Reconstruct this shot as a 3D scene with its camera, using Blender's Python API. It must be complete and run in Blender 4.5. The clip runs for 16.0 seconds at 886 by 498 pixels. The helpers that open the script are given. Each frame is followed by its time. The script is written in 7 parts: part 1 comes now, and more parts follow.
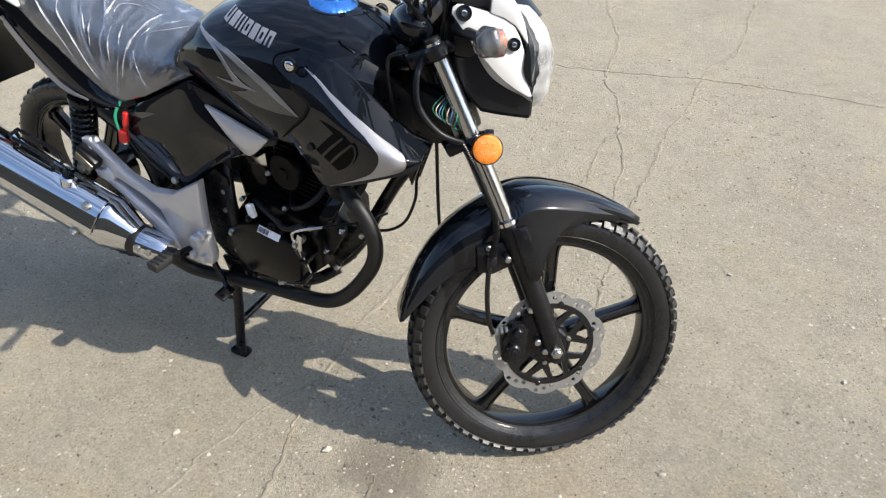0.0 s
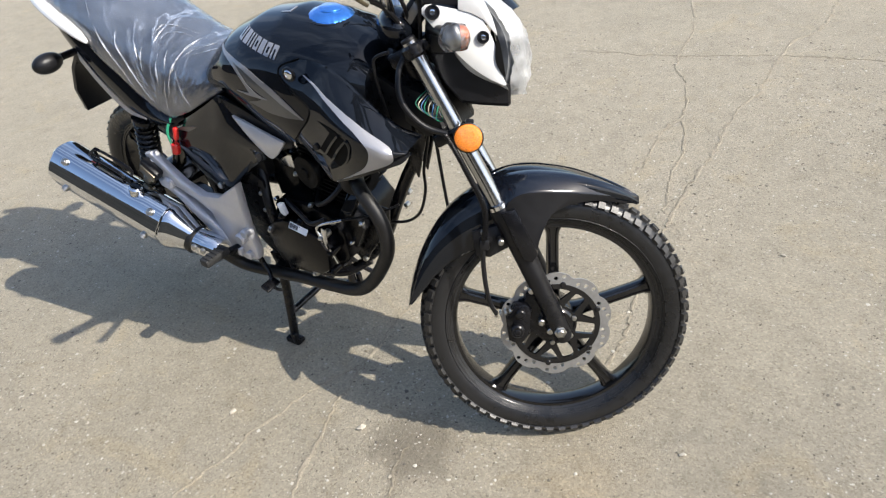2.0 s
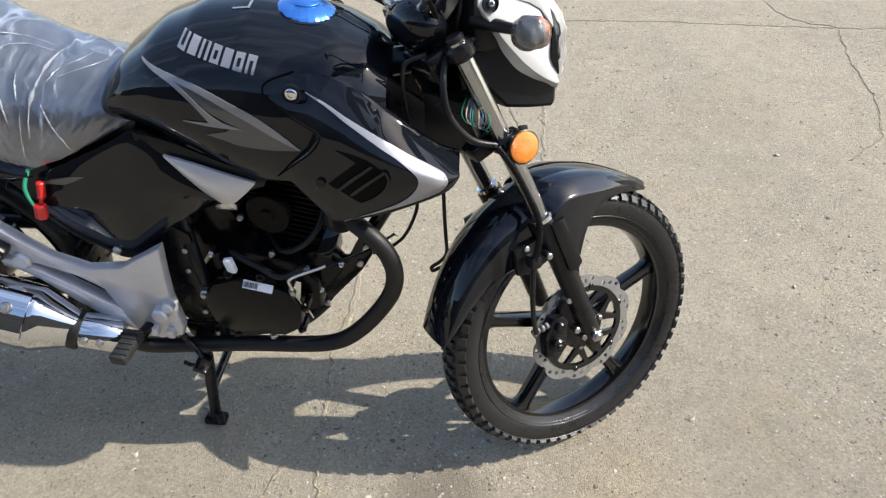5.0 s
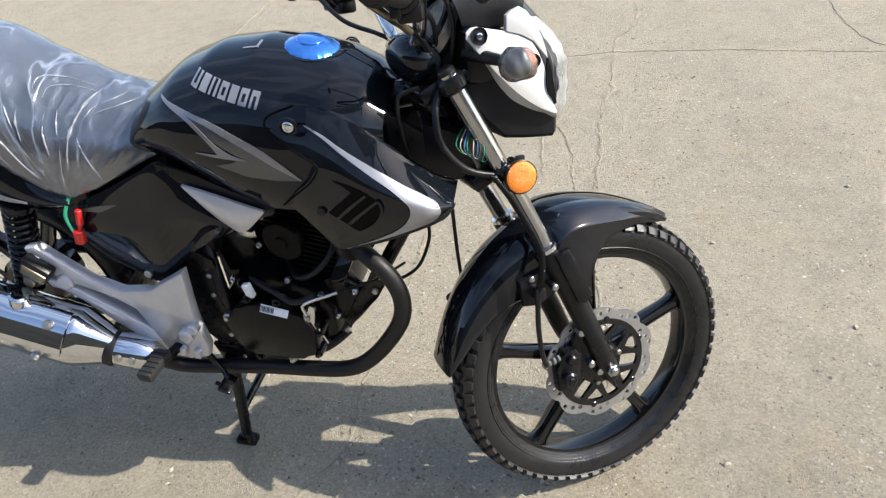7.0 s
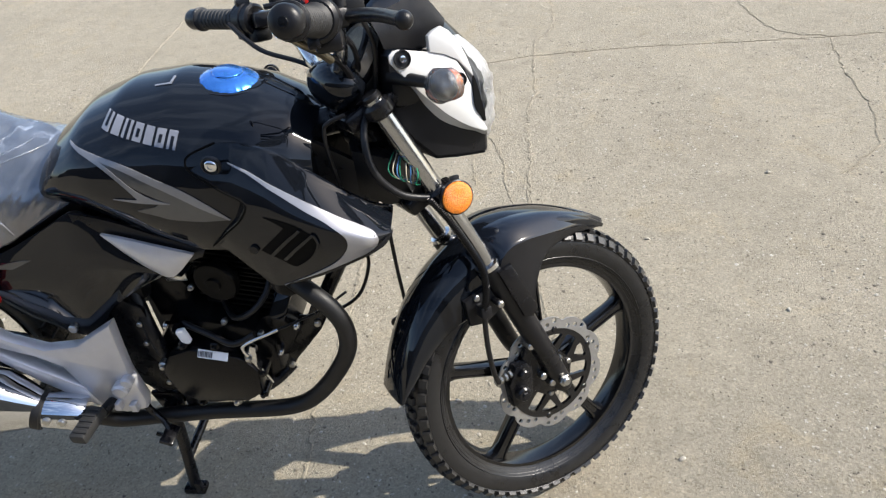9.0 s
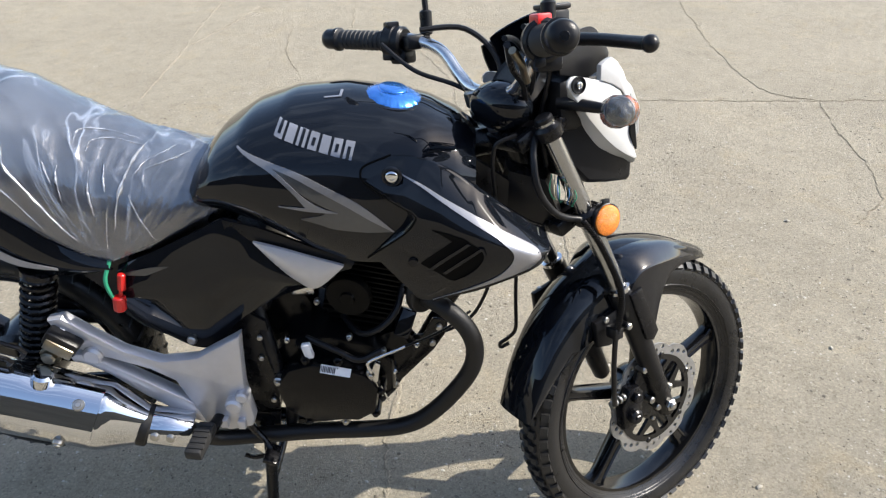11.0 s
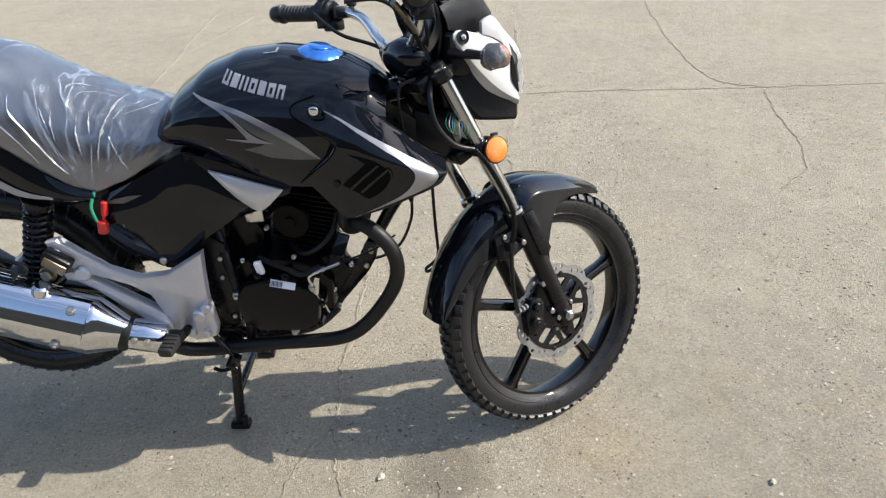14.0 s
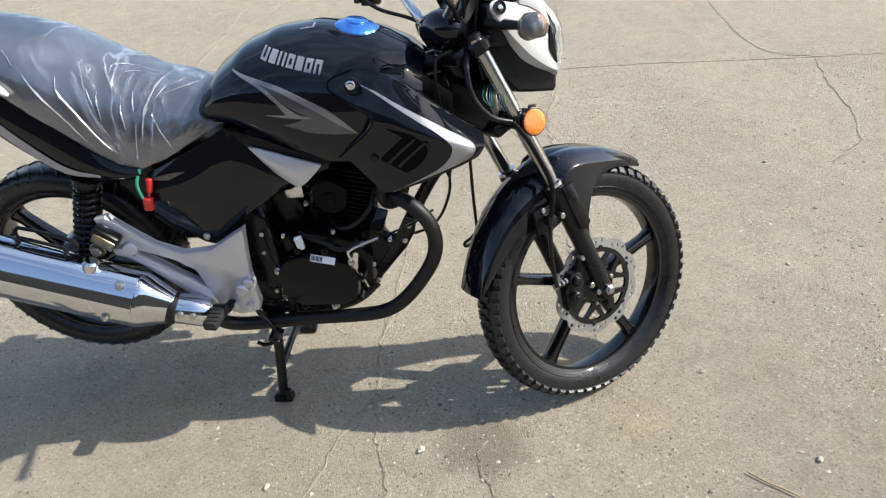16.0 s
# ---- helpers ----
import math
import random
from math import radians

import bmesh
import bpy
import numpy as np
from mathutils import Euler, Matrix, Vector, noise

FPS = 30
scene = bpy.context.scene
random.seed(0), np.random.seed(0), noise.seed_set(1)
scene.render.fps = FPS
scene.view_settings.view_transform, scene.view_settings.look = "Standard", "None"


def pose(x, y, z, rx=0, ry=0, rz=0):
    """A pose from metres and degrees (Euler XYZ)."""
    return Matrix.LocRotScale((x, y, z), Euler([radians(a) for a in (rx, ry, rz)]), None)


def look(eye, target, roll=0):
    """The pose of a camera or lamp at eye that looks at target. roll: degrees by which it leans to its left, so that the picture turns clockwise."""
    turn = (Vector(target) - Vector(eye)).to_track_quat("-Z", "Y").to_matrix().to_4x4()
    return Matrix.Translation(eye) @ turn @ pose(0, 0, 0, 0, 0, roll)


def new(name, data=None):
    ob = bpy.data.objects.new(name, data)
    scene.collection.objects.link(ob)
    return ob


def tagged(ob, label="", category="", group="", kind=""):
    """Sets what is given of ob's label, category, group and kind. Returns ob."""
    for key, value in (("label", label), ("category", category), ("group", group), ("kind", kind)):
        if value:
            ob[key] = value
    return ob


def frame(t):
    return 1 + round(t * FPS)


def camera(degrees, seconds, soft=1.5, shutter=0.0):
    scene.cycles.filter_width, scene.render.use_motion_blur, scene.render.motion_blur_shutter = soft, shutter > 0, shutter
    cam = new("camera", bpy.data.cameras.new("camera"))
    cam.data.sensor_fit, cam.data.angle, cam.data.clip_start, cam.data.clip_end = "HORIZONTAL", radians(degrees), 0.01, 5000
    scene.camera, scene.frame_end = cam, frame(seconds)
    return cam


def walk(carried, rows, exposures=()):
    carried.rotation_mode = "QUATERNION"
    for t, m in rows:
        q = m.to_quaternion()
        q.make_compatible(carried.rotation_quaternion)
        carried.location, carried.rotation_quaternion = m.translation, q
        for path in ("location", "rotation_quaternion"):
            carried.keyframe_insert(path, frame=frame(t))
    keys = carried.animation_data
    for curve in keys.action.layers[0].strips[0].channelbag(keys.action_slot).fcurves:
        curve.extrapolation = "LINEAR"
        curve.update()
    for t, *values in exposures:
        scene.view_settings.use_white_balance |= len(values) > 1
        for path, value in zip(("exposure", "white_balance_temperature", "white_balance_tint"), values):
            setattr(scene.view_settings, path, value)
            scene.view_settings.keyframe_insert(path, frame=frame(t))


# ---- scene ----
cam = camera(64.4, 16.0, soft=1.25)
PATH = [
    (0, (0.237, -1.117, 1.338), (-0.458, 0.33, 0.145), -0.4),
    (0.5, (0.334, -1.145, 1.297), (-0.411, 0.211, 0.029), -0.7),
    (1, (0.512, -1.128, 1.28), (-0.174, 0.259, 0.013), -1.9),
    (1.5, (0.582, -1.1, 1.313), (-0.315, 0.228, 0.116), -10.0),
    (2, (0.506, -1.072, 1.34), (-0.507, 0.206, 0.183), -10.0),
    (2.5, (0.357, -1.06, 1.364), (-0.6, 0.276, 0.223), -9.0),
    (3, (0.204, -1.068, 1.375), (-0.56, 0.414, 0.271), -5.8),
    (3.5, (0.052, -1.02, 1.351), (-0.692, 0.428, 0.19), -6.9),
    (3.7, (-0.007, -0.967, 1.344), (-0.744, 0.46, 0.152), -10.3),
    (4, (-0.11, -0.922, 1.33), (-0.724, 0.526, 0.095), -9.1),
    (4.5, (-0.183, -1.02, 1.367), (-0.418, 0.504, 0.093), -6.9),
    (4.7, (-0.218, -1.073, 1.355), (-0.332, 0.445, 0.059), -1.4),
    (6.8, (-0.04, -1.056, 1.346), (-0.446, 0.478, 0.128), -6.1),
    (7, (-0.046, -1.061, 1.346), (-0.468, 0.475, 0.136), -6.1),
    (7.5, (-0.059, -1.068, 1.351), (-0.523, 0.463, 0.151), -5.8),
    (8, (-0.054, -1.062, 1.35), (-0.5, 0.474, 0.149), -5.9),
    (8.5, (-0.051, -1.055, 1.35), (-0.503, 0.488, 0.16), -7.0),
    (9, (-0.055, -1.023, 1.355), (-0.304, 0.549, 0.143), -7.3),
    (9.5, (-0.178, -1.055, 1.375), (-0.281, 0.547, 0.181), -4.6),
    (10, (-0.296, -1.087, 1.361), (-0.35, 0.504, 0.151), -2.1),
    (10.2, (-0.355, -1.046, 1.352), (-0.457, 0.557, 0.161), -1.9),
    (12.3, (-0.421, -1.311, 1.361), (-0.349, 0.37, 0.28), -2.5),
    (12.5, (-0.31, -1.347, 1.342), (-0.278, 0.312, 0.225), -5.4),
    (13, (-0.16, -1.386, 1.339), (-0.242, 0.242, 0.18), -12.2),
    (13.5, (-0.218, -1.417, 1.336), (-0.277, 0.266, 0.257), -3.4),
    (14, (-0.22, -1.418, 1.342), (-0.308, 0.269, 0.271), -2.8),
    (14.5, (-0.221, -1.418, 1.334), (-0.358, 0.264, 0.26), -2.8),
    (15, (-0.216, -1.416, 1.335), (-0.366, 0.262, 0.257), -3.5),
    (15.5, (-0.196, -1.425, 1.331), (-0.305, 0.239, 0.227), -4.2),
    (16, (-0.212, -1.424, 1.329), (-0.42, 0.227, 0.219), -5.4),
]
walk(cam, [(t, look(eye, target, roll)) for t, eye, target, roll in PATH],
     exposures=((0.0, 1.33), (1.0, 1.31), (2.5, 1.33), (4.0, 1.43), (4.7, 1.36), (7.5, 1.42), (9.0, 1.33), (10.0, 1.34), (12.5, 1.42), (13.5, 1.31), (15.5, 1.30), (16.0, 1.33)))


# ---------------------------------------------------------------- light
SUN = Vector((1.265, 0.145, 1.115)).normalized()
world = bpy.data.worlds.new("sky")
scene.world = world
world.use_nodes = True
sky = world.node_tree.nodes.new("ShaderNodeTexSky")
sky.sky_type, sky.sun_disc = "NISHITA", False
sky.sun_elevation, sky.sun_rotation = math.asin(SUN.z), math.atan2(SUN.x, SUN.y)
sky.air_density, sky.dust_density = 0.88, 1.4
# thin streaks of cloud, seen in the polished paint
wn = world.node_tree.nodes
aim, stretch, puff, thin, veil = (wn.new("ShaderNode" + k) for k in ("TexCoord", "Mapping", "TexNoise", "MapRange", "MixRGB"))
stretch.inputs["Scale"].default_value, stretch.inputs["Rotation"].default_value = (1.0, 2.6, 2.0), (0.0, 0.0, 0.6)
puff.inputs["Scale"].default_value, puff.inputs["Detail"].default_value, puff.inputs["Distortion"].default_value = 1.7, 6.0, 0.7
thin.inputs["From Min"].default_value, thin.inputs["From Max"].default_value, thin.inputs["To Max"].default_value = 0.48, 0.74, 0.42
veil.inputs[2].default_value = (6.0, 7.0, 8.6, 1)
for a, b in ((aim.outputs["Generated"], stretch.inputs["Vector"]), (stretch.outputs[0], puff.inputs["Vector"]), (puff.outputs["Fac"], thin.inputs["Value"]),
             (thin.outputs[0], veil.inputs[0]), (sky.outputs[0], veil.inputs[1]), (veil.outputs[0], wn["Background"].inputs[0])):
    world.node_tree.links.new(a, b)
world.node_tree.nodes["Background"].inputs[1].default_value = 0.115
sun = new("sun", bpy.data.lights.new("sun", "SUN"))
sun.data.energy, sun.data.angle, sun.data.color = 3.15, radians(0.55), (1.0, 0.94, 0.85)
sun.matrix_world = look(SUN * 20, (0, 0, 0))
scene.view_settings.exposure = 1.36


# ---------------------------------------------------------------- materials
def material(name, color, rough=0.5, metal=0.0, coat=0.0, vary=0.0, scale=40.0, bump=0.0, bscale=None, rvary=0.0, spec=0.5):
    """Principled with two scales of noise in colour, roughness and relief."""
    m = bpy.data.materials.new(name)
    m.use_nodes = True
    nt = m.node_tree
    b = nt.nodes["Principled BSDF"]
    b.inputs["Base Color"].default_value = (*color, 1)
    b.inputs["Roughness"].default_value = rough
    b.inputs["Metallic"].default_value = metal
    b.inputs["Coat Weight"].default_value = coat
    b.inputs["Coat Roughness"].default_value = 0.03
    b.inputs["Specular IOR Level"].default_value = spec
    tc = nt.nodes.new("ShaderNodeTexCoord")
    if vary or rvary:
        big, small = nt.nodes.new("ShaderNodeTexNoise"), nt.nodes.new("ShaderNodeTexNoise")
        big.inputs["Scale"].default_value, small.inputs["Scale"].default_value = scale * 0.12, scale
        big.inputs["Detail"].default_value = small.inputs["Detail"].default_value = 4
        add = nt.nodes.new("ShaderNodeMath")
        add.operation = "ADD"
        for i, n in enumerate((big, small)):
            nt.links.new(tc.outputs["Object"], n.inputs["Vector"])
            nt.links.new(n.outputs["Fac"], add.inputs[i])
        if vary:
            ramp = nt.nodes.new("ShaderNodeMapRange")
            ramp.inputs["From Min"].default_value, ramp.inputs["From Max"].default_value = 0.6, 1.4
            ramp.inputs["To Min"].default_value, ramp.inputs["To Max"].default_value = 1 - vary, 1 + vary
            nt.links.new(add.outputs[0], ramp.inputs["Value"])
            mul = nt.nodes.new("ShaderNodeVectorMath")
            mul.operation = "SCALE"
            mul.inputs[0].default_value = color
            nt.links.new(ramp.outputs[0], mul.inputs["Scale"])
            nt.links.new(mul.outputs[0], b.inputs["Base Color"])
        if rvary:
            rr = nt.nodes.new("ShaderNodeMapRange")
            rr.inputs["From Min"].default_value, rr.inputs["From Max"].default_value = 0.7, 1.3
            rr.inputs["To Min"].default_value, rr.inputs["To Max"].default_value = max(0.02, rough - rvary), rough + rvary
            nt.links.new(add.outputs[0], rr.inputs["Value"])
            nt.links.new(rr.outputs[0], b.inputs["Roughness"])
    if bump:
        n = nt.nodes.new("ShaderNodeTexNoise")
        n.inputs["Scale"].default_value, n.inputs["Detail"].default_value = bscale or scale * 3, 3
        bp = nt.nodes.new("ShaderNodeBump")
        bp.inputs["Strength"].default_value, bp.inputs["Distance"].default_value = 1.0, bump
        nt.links.new(tc.outputs["Object"], n.inputs["Vector"])
        nt.links.new(n.outputs["Fac"], bp.inputs["Height"])
        nt.links.new(bp.outputs[0], b.inputs["Normal"])
    return m


GLOSS = material("gloss_black_paint", (0.0048, 0.0060, 0.0085), 0.020, spec=0.36, rvary=0.012, scale=25, bump=0.00005, bscale=14)
# wing's copy of the gloss black: bluer, rougher base paints in hazy sky sheen
FENDER = material("fender_paint_with_sky_sheen", (0.0048, 0.0064, 0.0105), 0.15, spec=0.26, coat=0.5, vary=0.1, scale=30)
TRIMB = material("satin_black_plastic", (0.007, 0.007, 0.008), 0.34, spec=0.28, vary=0.25, scale=60, rvary=0.1, bump=0.0002, bscale=900)
FRAMEB = material("black_enamel", (0.005, 0.005, 0.006), 0.24, spec=0.3, vary=0.2, scale=50, rvary=0.12)
ENGINE = material("black_engine_paint", (0.0035, 0.0035, 0.0040), 0.10, spec=0.20, vary=0.35, scale=45, rvary=0.12, bump=0.0003, bscale=500)
FIN = material("black_fin_paint", (0.0018, 0.0018, 0.0020), 0.40, spec=0.10, vary=0.3, scale=40, bump=0.0003, bscale=600)
HEAT = material("matt_black_heat_paint", (0.0075, 0.0072, 0.0072), 0.46, spec=0.35, vary=0.3, scale=40, rvary=0.1, bump=0.0003, bscale=600)
CHROME = material("chrome", (0.62, 0.635, 0.66), 0.05, 1.0, rvary=0.03, scale=30)
STEEL = material("polished_steel", (0.62, 0.62, 0.62), 0.2, 1.0, vary=0.1, rvary=0.07, scale=80)
FORKT = material("hard_chromed_tube", (0.36, 0.365, 0.375), 0.19, 1.0, vary=0.10, rvary=0.04, scale=60)
ZINC = material("zinc_bolt", (0.44, 0.43, 0.405), 0.3, 1.0, vary=0.15, scale=150)
BRASS = material("yellow_zinc", (0.27, 0.235, 0.17), 0.35, 1.0, vary=0.2, scale=120)
BLADE = material("silver_blade_paint", (0.34, 0.34, 0.36), 0.34, 0.5, coat=0.15, vary=0.06, scale=60, bump=0.00012, bscale=1500)
SILVER = material("silver_paint", (0.54, 0.54, 0.565), 0.36, 0.5, coat=0.15, vary=0.06, scale=60, bump=0.00015, bscale=1500)
DECAL = material("silver_decal", (0.20, 0.20, 0.21), 0.3, 0.35, coat=0.5, vary=0.08, scale=80)
# grey of the tank print, also used for the side cover's painted reflection
DECALD_REFLECT = material("grey_decal_and_reflection", (0.075, 0.074, 0.072), 0.3, 0.3, coat=0.5, vary=0.1, scale=80)
LETTER = material("white_silver_decal", (0.20, 0.21, 0.24), 0.3, 0.2, coat=0.4, vary=0.06, scale=90)
WHITE = material("white_plastic", (0.54, 0.54, 0.53), 0.25, coat=0.4, vary=0.04, scale=40)
LENS = material("milky_headlight_lens", (0.15, 0.155, 0.16), 0.12, coat=0.6, vary=0.08, scale=30)
RUBBER = material("tyre_rubber", (0.0100, 0.0100, 0.0105), 0.31, spec=0.44, vary=0.35, scale=60, rvary=0.1, bump=0.0004, bscale=400)
KNOB = material("tread_rubber", (0.0165, 0.016, 0.0155), 0.40, vary=0.4, scale=90, bump=0.0003, bscale=700)
GRIP = material("grip_rubber", (0.014, 0.014, 0.014), 0.6, vary=0.2, scale=100)
# near-black that paints the shade of recesses, and the dark panel seam
RECESS_SHADE = material("recess_shade_black", (0.0015, 0.0015, 0.0015), 0.7, spec=0.1, vary=0.2, scale=60)
VINYL = material("dark_vinyl", (0.020, 0.022, 0.030), 0.45, vary=0.2, scale=60, bump=0.0004, bscale=500)
RIM = material("black_alloy", (0.0045, 0.0045, 0.005), 0.14, vary=0.2, scale=60, rvary=0.08)
DISC = material("brushed_disc_steel", (0.35, 0.345, 0.335), 0.48, 0.85, vary=0.12, scale=120, bump=0.0001, bscale=900)
BLUEF = material("blue_film", (0.055, 0.24, 0.70), 0.20, 0.75, coat=0.5, vary=0.12, scale=40, bump=0.0004, bscale=60)
RED = material("red_plastic", (0.52, 0.014, 0.012), 0.3, coat=0.3, vary=0.08, scale=60)
PAPER = material("paper_sticker", (0.75, 0.76, 0.78), 0.4, vary=0.05, scale=100)
INK = material("dark_ink", (0.10, 0.10, 0.11), 0.5, vary=0.1, scale=100)
GREEN = material("green_wire", (0.02, 0.22, 0.12), 0.4, vary=0.1, scale=100)
BLUEW = material("blue_wire", (0.05, 0.14, 0.30), 0.4, vary=0.1, scale=100)
WHITEW = material("pale_wire", (0.40, 0.36, 0.27), 0.4, vary=0.1, scale=100)
TWIG = material("dry_twig", (0.30, 0.22, 0.12), 0.8, vary=0.3, scale=200)


def orange_material(name, color, cells):
    m = material(name, color, 0.2, coat=0.8)
    nt = m.node_tree
    b = nt.nodes["Principled BSDF"]
    tc, v, bp = nt.nodes.new("ShaderNodeTexCoord"), nt.nodes.new("ShaderNodeTexVoronoi"), nt.nodes.new("ShaderNodeBump")
    v.inputs["Scale"].default_value = cells
    bp.inputs["Distance"].default_value = 0.0012
    mr = nt.nodes.new("ShaderNodeMapRange")
    mr.inputs["To Min"].default_value, mr.inputs["To Max"].default_value = 0.68, 1.32
    mul = nt.nodes.new("ShaderNodeVectorMath")
    mul.operation, mul.inputs[0].default_value = "SCALE", color
    nt.links.new(tc.outputs["Object"], v.inputs["Vector"])
    nt.links.new(v.outputs["Distance"], bp.inputs["Height"])
    nt.links.new(v.outputs["Color"], mr.inputs["Value"])
    nt.links.new(mr.outputs[0], mul.inputs["Scale"])
    nt.links.new(mul.outputs[0], b.inputs["Base Color"])
    nt.links.new(bp.outputs[0], b.inputs["Normal"])
    return m


REFLECTOR = orange_material("orange_reflector", (0.80, 0.22, 0.012), 620)
AMBER = orange_material("amber_lens", (0.42, 0.10, 0.02), 150)


def film_material(name, tint, cover, gloss_rough, wrinkle, scale, stretch=(1, 1, 1), sheen=0.0):
    """Thin clear plastic film: see-through, cloudy and shiny along its folds."""
    m = bpy.data.materials.new(name)
    m.use_nodes = True
    nt = m.node_tree
    nt.nodes.clear()
    out = nt.nodes.new("ShaderNodeOutputMaterial")
    tc, mp = nt.nodes.new("ShaderNodeTexCoord"), nt.nodes.new("ShaderNodeMapping")
    mp.inputs["Scale"].default_value = stretch
    n, n2 = nt.nodes.new("ShaderNodeTexNoise"), nt.nodes.new("ShaderNodeTexNoise")
    n.inputs["Scale"].default_value, n.inputs["Detail"].default_value, n.inputs["Distortion"].default_value = scale, 5, 0.6
    n2.inputs["Scale"].default_value, n2.inputs["Detail"].default_value = scale * 0.35, 4
    bp = nt.nodes.new("ShaderNodeBump")
    bp.inputs["Distance"].default_value = wrinkle
    nt.links.new(tc.outputs["Object"], mp.inputs["Vector"])
    for k in (n, n2):
        nt.links.new(mp.outputs[0], k.inputs["Vector"])
    nt.links.new(n.outputs["Fac"], bp.inputs["Height"])
    clear, cloud, shine = (nt.nodes.new("ShaderNodeBsdf" + k) for k in ("Transparent", "Diffuse", "Glossy"))
    cloud.inputs[0].default_value = (*tint, 1)
    shine.inputs["Roughness"].default_value = gloss_rough
    nt.links.new(bp.outputs[0], cloud.inputs["Normal"])
    nt.links.new(bp.outputs[0], shine.inputs["Normal"])
    r = nt.nodes.new("ShaderNodeMapRange")
    r.inputs["From Min"].default_value, r.inputs["From Max"].default_value = 0.35, 0.7
    r.inputs["To Min"].default_value, r.inputs["To Max"].default_value = cover * 0.6, cover * 1.5
    nt.links.new(n2.outputs["Fac"], r.inputs["Value"])
    fr = nt.nodes.new("ShaderNodeFresnel")
    fr.inputs["IOR"].default_value = 1.6
    nt.links.new(bp.outputs[0], fr.inputs["Normal"])
    a, b = nt.nodes.new("ShaderNodeMixShader"), nt.nodes.new("ShaderNodeMixShader")
    nt.links.new(r.outputs[0], a.inputs[0])
    nt.links.new(clear.outputs[0], a.inputs[1])
    nt.links.new(cloud.outputs[0], a.inputs[2])
    gloss = nt.nodes.new("ShaderNodeMath")
    gloss.operation, gloss.inputs[1].default_value = "ADD", sheen
    nt.links.new(fr.outputs[0], gloss.inputs[0])
    nt.links.new(gloss.outputs[0], b.inputs[0])
    nt.links.new(a.outputs[0], b.inputs[1])
    nt.links.new(shine.outputs[0], b.inputs[2])
    nt.links.new(b.outputs[0], out.inputs[0])
    return m


def fold_film(name, tint, tip):
    """Film drawn together at a tip: thin folds fan out from it, others cross them."""
    m = film_material(name, tint, 0.085, 0.20, 0.0024, 16, (1, 1, 1), 0.13)
    nt = m.node_tree
    L = nt.links.new

    def calc(op, a, b=None):
        n = nt.nodes.new("ShaderNodeMath")
        n.operation = op
        for i, v in enumerate((a, b)):
            if isinstance(v, (int, float)):
                n.inputs[i].default_value = v
            elif v is not None:
                L(v, n.inputs[i])
        return n.outputs[0]

    def lines(vec, scale, wide, seed):
        n, k = nt.nodes.new("ShaderNodeTexNoise"), nt.nodes.new("ShaderNodeTexNoise")
        n.inputs["Scale"].default_value, n.inputs["Detail"].default_value, n.inputs["Distortion"].default_value = scale, 2.0, 0.3
        k.inputs["Scale"].default_value, k.inputs["Detail"].default_value = scale * 0.7, 1.0
        off = nt.nodes.new("ShaderNodeVectorMath")
        off.operation, off.inputs[1].default_value = "ADD", (seed, seed * 2, 0)
        L(vec, n.inputs["Vector"])
        L(vec, off.inputs[0])
        L(off.outputs[0], k.inputs["Vector"])
        r, q = nt.nodes.new("ShaderNodeMapRange"), nt.nodes.new("ShaderNodeMapRange")
        r.inputs["From Max"].default_value, r.inputs["To Min"].default_value, r.inputs["To Max"].default_value = wide, 1, 0
        q.inputs["From Min"].default_value, q.inputs["From Max"].default_value = 0.45, 0.62
        L(calc("ABSOLUTE", calc("SUBTRACT", n.outputs["Fac"], 0.5)), r.inputs["Value"])
        L(k.outputs["Fac"], q.inputs["Value"])
        return calc("MULTIPLY", calc("POWER", r.outputs[0], 1.6), q.outputs[0])

    tc = next(n for n in nt.nodes if n.type == "TEX_COORD")
    sp, cb = nt.nodes.new("ShaderNodeSeparateXYZ"), nt.nodes.new("ShaderNodeCombineXYZ")
    L(tc.outputs["Object"], sp.inputs[0])
    dx, dz = calc("SUBTRACT", sp.outputs[0], tip[0]), calc("SUBTRACT", sp.outputs[2], tip[1])
    far = calc("SQRT", calc("ADD", calc("MULTIPLY", dx, dx), calc("MULTIPLY", dz, dz)))
    L(calc("MULTIPLY", calc("ARCTAN2", dz, dx), 2.6), cb.inputs[0])
    L(calc("MULTIPLY", far, 1.6), cb.inputs[1])
    L(calc("MULTIPLY", sp.outputs[1], 3.0), cb.inputs[2])
    fan, fine, cross = lines(cb.outputs[0], 2.2, 0.030, 3.0), lines(cb.outputs[0], 5.5, 0.035, 8.0), lines(tc.outputs["Object"], 9.0, 0.020, 5.0)
    both = calc("MINIMUM", calc("ADD", calc("ADD", fan, calc("MULTIPLY", fine, 0.22)), calc("MULTIPLY", cross, 0.30)), 1.0)
    bp = next(n for n in nt.nodes if n.type == "BUMP")
    soft = bp.inputs["Height"].links[0].from_socket
    L(calc("ADD", calc("MULTIPLY", both, 0.30), soft), bp.inputs["Height"])
    a = next(n for n in nt.nodes if n.type == "MIX_SHADER" and n.inputs[1].links and n.inputs[1].links[0].from_node.type == "BSDF_TRANSPARENT")
    was = a.inputs[0].links[0].from_socket
    # paler cover along the fold lines paints their highlights into the colour
    L(calc("ADD", calc("MULTIPLY", both, 0.30), was), a.inputs[0])
    return m


